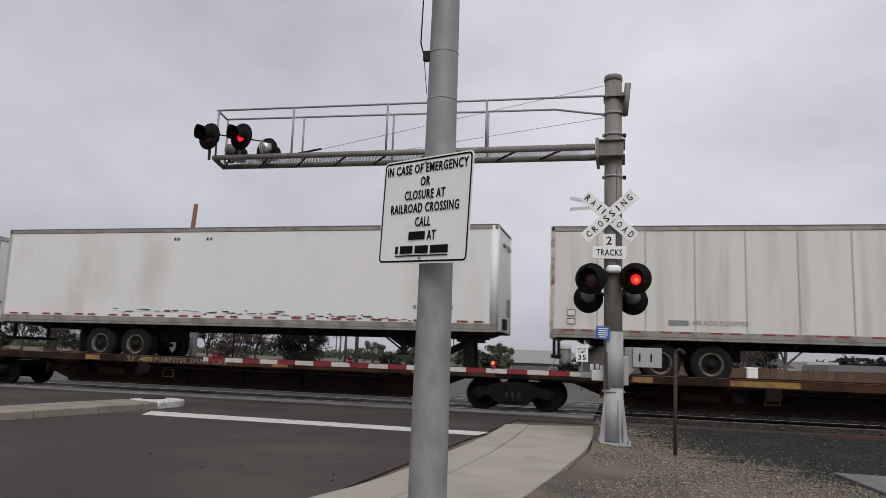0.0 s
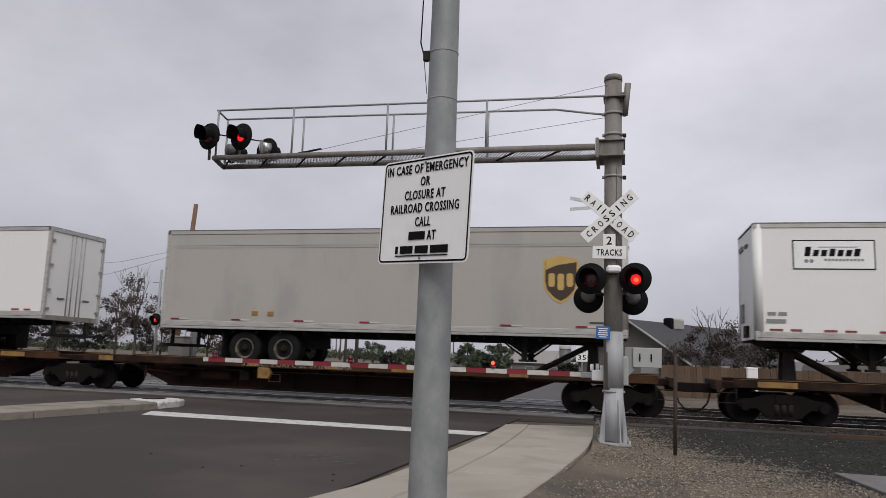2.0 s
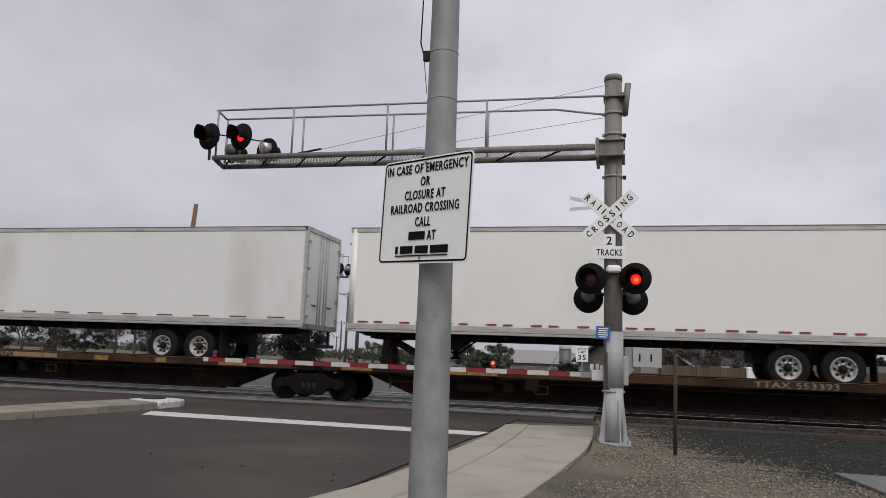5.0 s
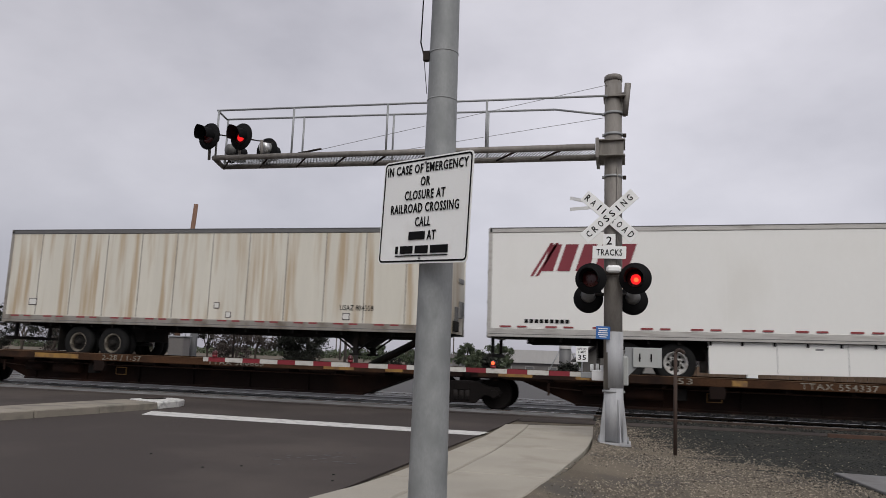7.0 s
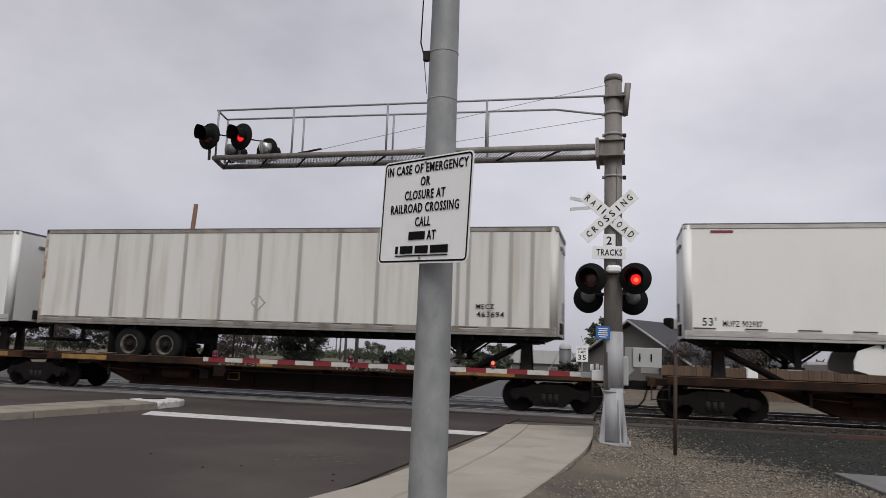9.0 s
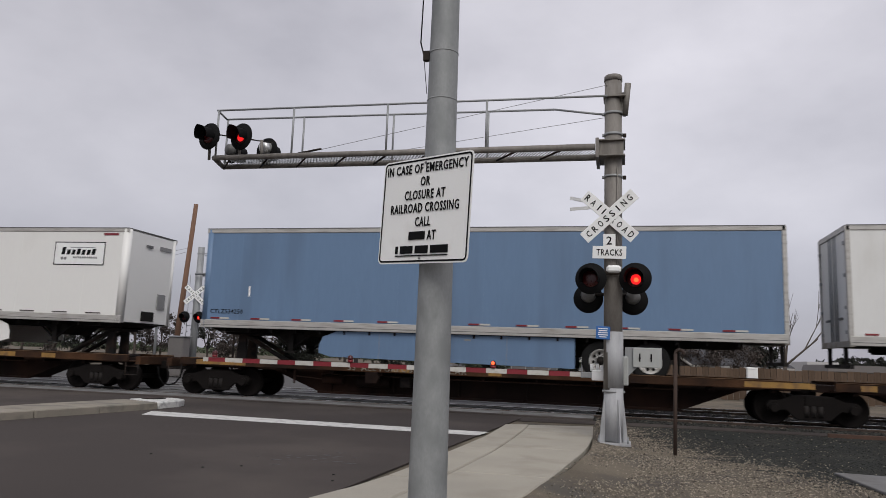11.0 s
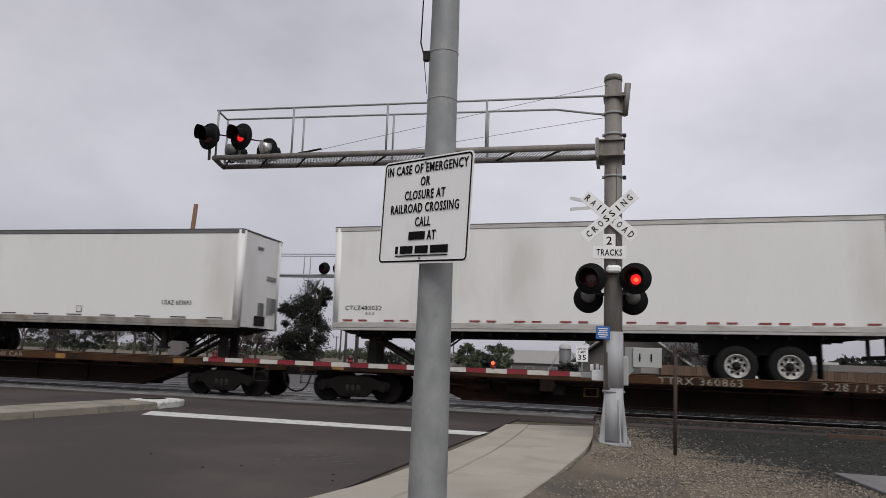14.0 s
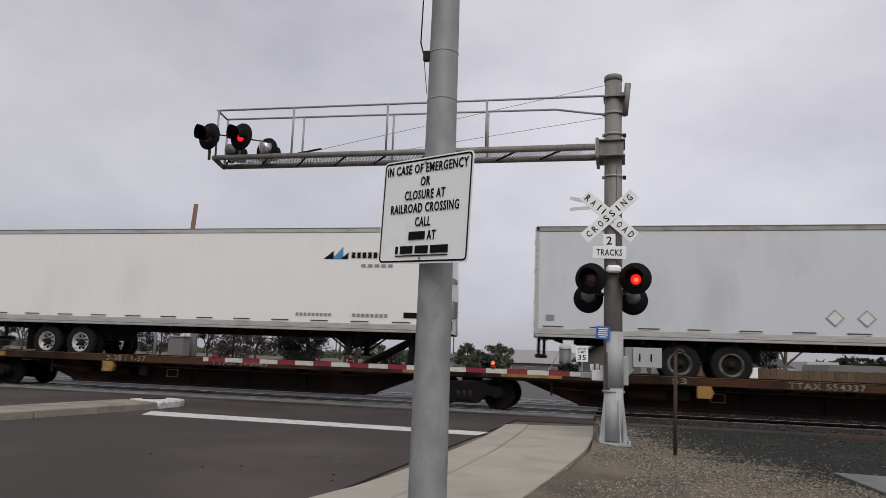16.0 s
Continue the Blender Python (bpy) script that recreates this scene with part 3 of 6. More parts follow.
def rounded(bm, w, h, r, y0, y1):
    pts = []
    for cx, cz, a0 in ((w / 2 - r, h / 2 - r, 0), (-w / 2 + r, h / 2 - r, 90), (-w / 2 + r, -h / 2 + r, 180), (w / 2 - r, -h / 2 + r, 270)):
        pts += [(cx + r * math.cos(radians(a0 + k * 18)), cz + r * math.sin(radians(a0 + k * 18))) for k in range(6)]
    return prism(bm, pts, y0, y1)


# ---------------------------------------------------------------- crossing signal with cantilever
MX, MY = -0.15, 13.71
sig = thing("crossing_signal", "weathered steel railway crossing signal mast with cantilever walkway", "crossing signal", pose(MX, MY, 0))
part("mast", tube(B(), (-0.01, 0, 0.95), (-0.02, 0, 6.78), 0.168, 0.158, 32), M_MAST, sig, "tan-grey weathered steel mast")
part("mast_foot", tube(B(), (0, 0, 0.06), (0, 0, 0.98), 0.172, 0.171, 32), M_MASTLOW, sig, "bright bare metal mast foot")
part("mast_sleeve", tube(B(), (0, 0, 0.98), (-0.004, 0, 1.98), 0.173, 0.172, 32), M_MASTLOW, sig, "paler sleeve on the mast")
part("mast_cap", lathe(B(), [(0.0, 0.035), (0.10, 0.03), (0.155, 0.02), (0.168, 0.0), (0.170, -0.09), (0.16, -0.09)], pose(-0.02, 0, 6.80), 28), M_MAST, sig)
b = box(B(), -0.30, 0.30, -0.30, 0.30, 0.0, 0.045)
part("base_plate", b, M_MASTLOW, sig, "square steel base plate", bevel=0.006)
for ang in (0, 90, 180, 270):
    b = prism(B(), [(0.165, 0.045), (0.275, 0.045), (0.255, 0.25), (0.19, 0.78), (0.165, 0.80)], -0.012, 0.012)
    part("gusset", b, M_MASTLOW, sig, m=pose(0, 0, 0, 0, 0, ang + 28))
for sx in (-1, 1):
    for sy in (-1, 1):
        part("bolt", tube(B(), (sx * 0.25, sy * 0.25, 0.045), (sx * 0.25, sy * 0.25, 0.12), 0.018, seg=6), M_GALV, sig)
for z in (0.92, 4.85, 5.66, 6.07):
    band = part("clamp_band", tube(B(), (-0.015, 0, z - 0.022), (-0.015, 0, z + 0.022), 0.176, seg=28), M_GALV, sig, "steel clamp band")
    for s in (-1, 1):
        part("clamp_ear", box(B(), s * 0.19 - 0.03, s * 0.19 + 0.03, -0.035, 0.035, z - 0.045 + (0.02 if s < 0 else 0), z + 0.02), M_BLACKIRON if s > 0 else M_GALV, band, bevel=0.006) if z > 1 else part("clamp_ear", box(B(), s * 0.18 - 0.02, s * 0.18 + 0.02, -0.035, 0.035, z - 0.02, z + 0.02), M_GALV, band, bevel=0.006)
# cantilever bracket
part("bracket_plate", box(B(), -0.20, 0.20, -0.20, 0.24, 6.36, 6.39), M_MAST, sig, "handrail plate", bevel=0.004)
for z in (5.19, 5.48):
    part("bracket_plate", box(B(), -0.27, 0.20, -0.30, 0.42, z, z + 0.025), M_MAST, sig, "thick bracket plate", bevel=0.004)
part("bracket_flange", box(B(), -0.33, -0.27, -0.42, 0.46, 5.13, 5.50), M_MAST, sig, "end flange of the cantilever", bevel=0.004)
part("bracket_web", box(B(), -0.27, 0.17, -0.24, -0.21, 5.215, 5.48), M_MAST, sig, bevel=0.004)
YN, YF, ZP, XE, SK = -0.36, 0.36, 5.34, -8.15, 0.20
for y in (YN, YF):
    part("arm_pipe", tube(B(), (-0.34, y, ZP), (XE if y < 0 else XE - SK, y, ZP + 0.02), 0.062, 0.055, 16), M_MAST, sig, "long steel cantilever pipe")
part("arm_end", tube(B(), (XE, YN, ZP + 0.02), (XE - SK, YF, ZP + 0.02), 0.05, seg=12), M_MAST, sig)
for k in range(9):
    x = -0.9 - k * 0.86
    part("cross_brace", tube(B(), (x, YN, ZP - 0.02), (x - 0.55, YF, ZP - 0.02), 0.02, seg=8), M_BLACKIRON, sig)
b = B()
for k in range(118):
    for s in (-1, 1):
        x = -0.45 - k * 0.065
        tube(b, (x, YN + 0.05, ZP + 0.035), (x - s * 0.30, YF - 0.05, ZP + 0.035), 0.0065, seg=3, caps=False)
tagged(part("grating", b, M_GALV, sig, "expanded-metal walkway grating"), kind="stuff")
ZH = 6.40
for y, bend in ((YN, 0), (YF, 1)):
    x_end = -0.12 if not bend else -1.15
    part("handrail", tube(B(), (XE - SK * bend, y, ZH - 0.01 if not bend else ZH + 0.04), (x_end, y, ZH - 0.09 if not bend else ZH - 0.06), 0.021, seg=10), M_GALV, sig, "thin steel handrail")
    if bend:
        part("handrail", tube(B(), (-1.15, y, ZH - 0.06), (-0.16, 0.1, 6.10), 0.021, seg=10), M_GALV, sig, "thin steel handrail")
    for x in (-8.12, -6.40, -4.38, -2.38):
        part("rail_post", tube(B(), (x - bend * (SK if x < -8 else 0.10), y, ZP + 0.05), (x - bend * (SK if x < -8 else 0.10), y, ZH - (0.01 if not bend else -0.02) + 0.08 * (x + 8.1) / -8.1), 0.022, seg=8), M_GALV, sig)
part("handrail", tube(B(), (XE, YN, ZH - 0.005), (XE - SK, YF, ZH + 0.04), 0.021, seg=10), M_GALV, sig, "thin steel handrail")
for a, c in (((-0.12, -0.1, 6.62), (-6.1, YN, ZP + 0.06)), ((-0.12, 0.1, 6.05), (-5.9, YF, ZP + 0.06))):
    part("stay_wire", tube(B(), a, c, 0.005, seg=5), M_GREYINK, sig, "thin stay wire")
part("stay_anchor", tube(B(), (-6.25, YN, ZP + 0.06), (-5.75, YN, ZP + 0.14), 0.02, seg=6), M_BLACKIRON, sig)
part("top_fitting", tube(B(), (0.25, -0.12, 6.62), (0.20, -0.05, 6.02), 0.06, 0.05, 14), M_MAST, sig, "slanted tube fitting at the mast top")
part("top_bracket", box(B(), 0.10, 0.20, -0.05, 0.05, 6.10, 6.48), M_MAST, sig, bevel=0.008)
# mast lamps: a pair facing the road user, a pair facing away below
part("lamp_junction", box(B(), -0.13, 0.13, -0.30, -0.17, 3.02, 3.16), M_SIGN, sig, "pale junction box between lamps", bevel=0.04)
part("lamp_crossarm", tube(B(), (-0.46, -0.24, 3.02), (0.46, -0.24, 3.02), 0.03, seg=10), M_BLACKIRON, sig)
part("lamp_crossarm", tube(B(), (-0.46, 0.26, 2.68), (0.46, 0.26, 2.68), 0.03, seg=10), M_BLACKIRON, sig)
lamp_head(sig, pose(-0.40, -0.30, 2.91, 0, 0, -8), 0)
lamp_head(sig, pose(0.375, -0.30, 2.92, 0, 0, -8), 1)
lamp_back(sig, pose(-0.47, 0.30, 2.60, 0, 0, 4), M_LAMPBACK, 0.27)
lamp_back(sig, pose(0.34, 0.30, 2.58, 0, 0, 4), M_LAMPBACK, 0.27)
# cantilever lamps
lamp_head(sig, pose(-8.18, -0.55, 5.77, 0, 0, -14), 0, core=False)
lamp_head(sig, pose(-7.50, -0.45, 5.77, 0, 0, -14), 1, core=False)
lamp_back(sig, pose(-7.27, 0.25, 5.66, 0, 0, -14), M_DOME, 0.28)
lamp_back(sig, pose(-8.02, 0.15, 5.60, 0, 0, -30), M_LAMPBACK, 0.22)
part("lamp_tube", tube(B(), (-8.42, -0.36, 5.92), (-7.0, -0.05, 5.74), 0.014, seg=6), M_BLACKIRON, sig)
for x in (-8.3, -7.6, -7.1):
    part("lamp_stem", tube(B(), (x, -0.30, ZP), (x, -0.32, 5.72), 0.03, seg=8), M_MAST, sig)
# crossbuck and plates
crossbuck(sig, pose(-0.08, -0.21, 4.07, 0, 0, -6))
plate = part("track_count_plate", box(B(), -0.11, 0.11, -0.006, 0.006, -0.12, 0.12), M_SIGN, sig, "small white plate with number 2", bevel=0.004, m=pose(-0.08, -0.205, 3.62, 0, 0, -6))
part("lettering", word("2", 0.10, 0.15, M_INK, 0.01), None, plate, m=pose(0, -0.010, 0) @ FRONT)
plate = part("tracks_plate", box(B(), -0.30, 0.30, -0.006, 0.006, -0.115, 0.115), M_SIGN, sig, "white plate reading TRACKS", bevel=0.004, m=pose(-0.08, -0.215, 3.40, 0, 2, -6))
part("lettering", word("TRACKS", 0.46, 0.120, M_INK, 0.012), None, plate, m=pose(0, -0.010, 0) @ FRONT)
b = B()
for dz in (-0.05, 0.05):
    box(b, -0.42, 0.0, -0.01, 0.01, -0.03, 0.03, pose(-0.42, 0.25, 4.38 + dz, 0, 8 if dz > 0 else -8, 20))
part("rear_crossbuck", b, M_SIGNEDGE, sig, "edge of a crossbuck facing away")
plate = part("notice_plate", box(B(), -0.125, 0.125, -0.005, 0.005, -0.115, 0.115), M_BLUESIGN, sig, "small blue notice plate", bevel=0.004, m=pose(-0.185, -0.19, 1.95, 0, 2, -6))
for k, w in enumerate((0.17, 0.15, 0.17, 0.17, 0.13)):
    part("text_bar", box(B(), -w / 2, w / 2, -0.002, 0.002, -0.008, 0.008), M_SIGN, plate, m=pose(0, -0.0085, 0.075 - k * 0.037))
b = tube(B(), (0.06, -0.165, 3.0), (0.06, -0.17, 5.0), 0.012, seg=6)
part("conduit", b, M_MAST, sig)

# ---------------------------------------------------------------- crossing gate
gate = thing("crossing_gate", "lowered crossing gate with red and white arm", "crossing gate", pose(MX, MY, 0))
AX0, AX1, AY, AZ = -8.48, -0.58, 0.42, 1.19
arm = part("gate_arm", box(B(), AX0, AX1, AY - 0.012, AY + 0.012, AZ - 0.040, AZ + 0.040), M_WHITETAPE, gate, "striped gate arm", bevel=0.004)
STRIPE = 0.3979
part("stripe", box(B(), AX0, -8.361 - 0.003, AY - 0.0155, AY + 0.0155, AZ - 0.044, AZ + 0.044), M_WHITETAPE, arm)
for k in range(20):
    x = -8.361 + (k + 0.5) * STRIPE
    part("stripe", box(B(), -STRIPE / 2 + 0.003, STRIPE / 2 - 0.003 if k < 19 else AX1 - x, -0.0155, 0.0155, -0.044, 0.044), M_WHITETAPE if k % 2 else M_RED, arm, m=pose(x, AY, AZ))
for x, ph in ((-8.22, None), (-5.18, 0), (-2.26, 1)):
    body = part("arm_light", tube(B(), (x, AY, AZ + 0.05), (x, AY, AZ + 0.10), 0.05, 0.055, 16), M_RED, gate, "small red gate-arm lamp")
    part("lamp_case", lathe(B(), [(0, 0.10), (0.045, 0.08), (0.058, 0.03), (0.05, 0.0)], pose(x, AY, AZ + 0.10), 16), M_LENS, body)
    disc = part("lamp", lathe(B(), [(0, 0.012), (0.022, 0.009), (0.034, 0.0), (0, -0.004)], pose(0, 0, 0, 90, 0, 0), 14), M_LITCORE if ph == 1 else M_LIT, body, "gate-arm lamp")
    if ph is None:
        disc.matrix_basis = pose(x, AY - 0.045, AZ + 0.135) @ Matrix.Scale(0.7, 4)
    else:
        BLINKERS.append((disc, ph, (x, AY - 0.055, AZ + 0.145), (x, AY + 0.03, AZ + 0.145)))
part("arm_adapter", box(B(), AX1 - 0.02, -0.36, AY - 0.03, AY + 0.03, AZ - 0.06, AZ + 0.05), M_GALV, gate, "steel arm adapter", bevel=0.01)
part("adapter_box", box(B(), -0.40, -0.14, AY - 0.06, AY + 0.06, AZ - 0.10, AZ + 0.09), M_SIGN, gate, "pale adapter box", bevel=0.012)
part("mechanism", box(B(), -0.14, 0.26, 0.20, 0.75, 1.02, 1.55), M_BOXGREY, gate, "grey gate mechanism case", bevel=0.02)
for y in (0.30, 0.72):
    cw = prism(B(), [(0.18, 1.10), (0.30, 1.24), (0.42, 1.36), (0.85, 1.36), (0.85, 1.72), (0.20, 1.72)], y, y + 0.03)
    part("counterweight_arm", cw, M_GALV, gate, "pale steel counterweight plate", bevel=0.006)
wt = part("counterweight", box(B(), 0.34, 0.84, 0.255, 0.298, 1.36, 1.71), M_BOXGREY, gate, "counterweight block with slots", bevel=0.008)
for x in (0.46, 0.66):
    part("slot", box(B(), x - 0.012, x + 0.012, 0.251, 0.255, 1.46, 1.61), M_INK, wt)
    part("bolt", tube(B(), (x, 0.235, 1.53), (x, 0.254, 1.53), 0.02, seg=6), M_INK, wt)
for k, (x, z) in enumerate(((-0.40, 1.36), (-0.30, 1.37), (-0.22, 1.34))):
    part("insulator", tube(B(), (x, AY + 0.03, z - 0.10), (x, AY + 0.03, z + 0.03), 0.035, 0.03, 12), M_SIGN, gate, "white insulator knob")

# ---------------------------------------------------------------- thin iron post
post = thing("iron_post", "thin rusty iron post standing in gravel", "post", pose(0.84, 12.89, 0))
part("shaft", tube(B(), (0, 0, -0.05), (0.02, 0, 1.62), 0.033, 0.03, 12), M_POSTIRON, post)
b = B()
hook = [(0.02 + 0.065 * (1 - math.cos(radians(a))), 0, 1.61 + 0.065 * math.sin(radians(a))) for a in range(0, 181, 20)]
for q, r in zip(hook, hook[1:]):
    tube(b, q, r, 0.03, 0.029, 10)
part("hook", b, M_POSTIRON, post, "bent-over top of the post")

# ---------------------------------------------------------------- street pole and notice sign
PX, PY = -1.345, 5.25
pole = thing("street_pole", "tall tapered grey steel street pole", "street pole", pose(PX, PY, 0))
b = B()
zs = [0.0, 1.6, 3.15, 3.6, 4.0, 9.0]
for z0, z1 in zip(zs, zs[1:]):
    tube(b, (0, 0, z0), (0, 0, z1), 0.143 - 0.0085 * z0, 0.143 - 0.0085 * z1, 40, caps=False)
bmesh.ops.remove_doubles(b, verts=b.verts, dist=0.0005)
part("shaft", b, M_POLE, pole)
part("base_plate", box(B(), -0.22, 0.22, -0.22, 0.22, 0.0, 0.04), M_GALV, pole, bevel=0.005)
for z in (3.36, 3.74):
    part("weld_seam", tube(B(), (0, 0, z - 0.004), (0, 0, z + 0.004), 0.1455 - 0.0085 * z, seg=40), M_POLE, pole)
for z in (2.28, 2.60):
    part("strap", tube(B(), (0, 0, z - 0.012), (0, 0, z + 0.012), 0.1465 - 0.0085 * z, seg=32), M_GALV, pole, "steel strap")
br = part("cable_bracket", box(B(), -0.155, -0.10, -0.05, -0.01, 3.68, 3.76), M_BLACKIRON, pole, "small cable bracket", bevel=0.004)
part("cable", tube(B(), (-0.145, -0.03, 3.70), (-0.185, -0.02, 3.84), 0.006, seg=6), M_BLACK, br)
part("cable", tube(B(), (-0.185, -0.02, 3.84), (-0.165, 0.0, 5.2), 0.006, seg=6), M_BLACK, br)
part("cable", tube(B(), (-0.150, -0.03, 3.69), (-0.12, -0.02, 3.42), 0.003, seg=5), M_BLACK, br)

SIGN_POSE = pose(-1.394, 5.03, 2.468) @ pose(0, 0, 0, 0, 0, -29.5) @ pose(0, 0, 0, 0, 2.4, 0)
notice = thing("notice_sign", "white rectangular notice sign with black lettering on pole", "sign", SIGN_POSE)
SW, SH = 0.907, 0.782
part("panel", rounded(B(), SW, SH, 0.04, -0.002, 0.002), M_SIGN, notice, "white reflective sign panel")
b = B()
for w, h, r in ((SW - 0.022, SH - 0.022, 0.034),):
    def ring(w, h, r):
        pts = []
        for cx, cz, a0 in ((w / 2 - r, h / 2 - r, 0), (-w / 2 + r, h / 2 - r, 90), (-w / 2 + r, -h / 2 + r, 180), (w / 2 - r, -h / 2 + r, 270)):
            pts += [(cx + r * math.cos(radians(a0 + k * 18)), cz + r * math.sin(radians(a0 + k * 18))) for k in range(6)]
        return pts
    o, i_ = [b.verts.new((x, -0.0045, z)) for x, z in ring(w, h, r)], [b.verts.new((x, -0.0045, z)) for x, z in ring(w - 0.026, h - 0.026, r - 0.012)]
    for k in range(len(o)):
        b.faces.new((o[k], o[(k + 1) % len(o)], i_[(k + 1) % len(o)], i_[k]))
part("border", b, M_INK, notice, "black printed border")
LINES = [("IN CASE OF EMERGENCY", 0.82, 0.312), ("OR", 0.095, 0.213), ("CLOSURE AT", 0.41, 0.115), ("RAILROAD CROSSING", 0.69, 0.018), ("CALL", 0.155, -0.086)]
for txt, w, z in LINES:
    part("lettering", word(txt, w, 0.070, M_INK, 0.011), None, notice, m=pose(0.0, -0.0065, z) @ FRONT)
part("text_bar", box(B(), -0.135, 0.03, -0.002, 0.002, -0.030, 0.030), M_INK, notice, "black bar in place of a name", m=pose(0, -0.0065, -0.187))
part("lettering", word("AT", 0.085, 0.070, M_INK, 0.011), None, notice, m=pose(0.095, -0.0065, -0.187) @ FRONT)
for x0, x1 in ((-0.265, -0.24), (-0.215, -0.085), (-0.06, 0.07), (0.095, 0.265)):
    part("text_bar", box(B(), x0, x1, -0.002, 0.002, -0.028, 0.028), M_INK, notice, "black bar in place of a number", m=pose(0, -0.0065, -0.290))
part("underline", box(B(), -0.265, 0.265, -0.002, 0.002, -0.004, 0.004), M_INK, notice, m=pose(0, -0.0065, -0.334))
for z in (0.352, -0.352):
    part("bolt", lathe(B(), [(0, 0.012), (0.008, 0.009), (0.011, 0.0)], pose(-0.01, -0.004, z, 90, 0, 0), 10), M_GREYINK, notice)
part("back_bracket", box(B(), -0.06, 0.06, 0.003, 0.10, -0.20, 0.16), M_GALV, notice)

# ---------------------------------------------------------------- the train
V = 20.3
SIDE, DECK = 19.6, 1.07
MOVERS = []
TRAILERS = []
WHEELS = []


def strip_mesh(key, x, z, material, store={}):
    k = (key, material.name)
    if k not in store:
        store[k] = finish("reflective_tape", box(B(), -x / 2, x / 2, -0.004, 0.002, -z / 2, z / 2), material)
    return store[k]


def road_wheel_meshes():
    tyre = finish("tyre", lathe(B(), [(0.30, 0.0), (0.36, -0.012), (0.46, -0.01), (0.505, 0.03), (0.51, 0.12), (0.505, 0.21), (0.46, 0.25), (0.47, 0.30), (0.505, 0.33), (0.51, 0.45), (0.46, 0.55), (0.30, 0.55)], pose(0, 0, 0, -90, 0, 0), 36), M_TYRE)
    b = B()
    lathe(b, [(0.30, 0.012), (0.285, 0.0), (0.265, 0.02), (0.25, 0.075), (0.22, 0.10), (0.16, 0.11), (0.11, 0.09)], pose(0, 0, 0, -90, 0, 0), 30)
    return tyre, b


TYRE, RIM_B = road_wheel_meshes()
RIM = finish("rim", RIM_B.copy(), M_RIM)
RIM_B.free()
RIM_D = finish("rim", lathe(B(), [(0.30, 0.012), (0.285, 0.0), (0.255, 0.02), (0.235, 0.08), (0.24, 0.10)], pose(0, 0, 0, -90, 0, 0), 30), M_RIMDIRTY)
RIM_IN = finish("rim_disc", lathe(B(), [(0.24, 0.10), (0.16, 0.11), (0.11, 0.075), (0, 0.07)], pose(0, 0, 0, -90, 0, 0), 24), M_CHASSIS)
HUB = finish("hub", lathe(B(), [(0, -0.05), (0.05, -0.045), (0.075, -0.01), (0.10, 0.03), (0.114, 0.095)], pose(0, 0, 0, -90, 0, 0), 16), M_CHASSIS)
NUT = finish("nut", tube(B(), (0, 0.03, 0), (0, 0.09, 0), 0.017, seg=6), M_CHASSIS)
HOLE = finish("hand_hole", tube(B(), (0, 0.085, 0), (0, 0.106, 0), 0.040, seg=10), M_CHASSIS)


def road_wheel(parent, x, dirty, turn, wz):
    w = part("wheel", TYRE, None, parent, "dual trailer tyre", m=pose(x, 0.175, wz, 0, turn, 0))
    rim = part("rim", RIM_D if dirty else RIM, None, w, "dirty cream steel rim" if dirty else "pale steel rim")
    if dirty:
        part("rim_disc", RIM_IN, None, w, "dark wheel disc")
    part("hub", HUB, None, w)
    for k in range(8):
        a = k * math.pi / 4
        part("nut", NUT, None, w, m=pose(0.137 * math.cos(a + 0.3), 0.03, 0.137 * math.sin(a + 0.3)))
        part("hand_hole", HOLE, None, w, m=pose(0.19 * math.cos(a), -0.004, 0.19 * math.sin(a)))
    return w


BODY_TOP, BODY_LOW, RAIL_TOP = 3.92, 0.97, 1.20


def side_sheet(length, style, material):
    """Side wall with its ribs, seams or smooth sheets, as real relief; near side at y = 0."""
    b = B()
    box(b, 0.10, length - 0.10, 0.02, 0.06, RAIL_TOP, BODY_TOP - 0.12)
    return b


RIB = finish("side_rib", box(B(), -0.05, 0.05, -0.006, 0.025, RAIL_TOP + 0.02, BODY_TOP - 0.13), M_RIB)
SEAM = finish("panel_seam", box(B(), -0.012, 0.012, 0.012, 0.022, RAIL_TOP + 0.02, BODY_TOP - 0.13), M_ALUDIRTY)
HAIRLINE = {m.name: finish("panel_seam", box(B(), -0.006, 0.006, 0.017, 0.022, RAIL_TOP + 0.01, BODY_TOP - 0.13), m) for m in (M_WHITE, M_WHITE2, M_GREY, M_BLUE, M_LIGHTGREY)}


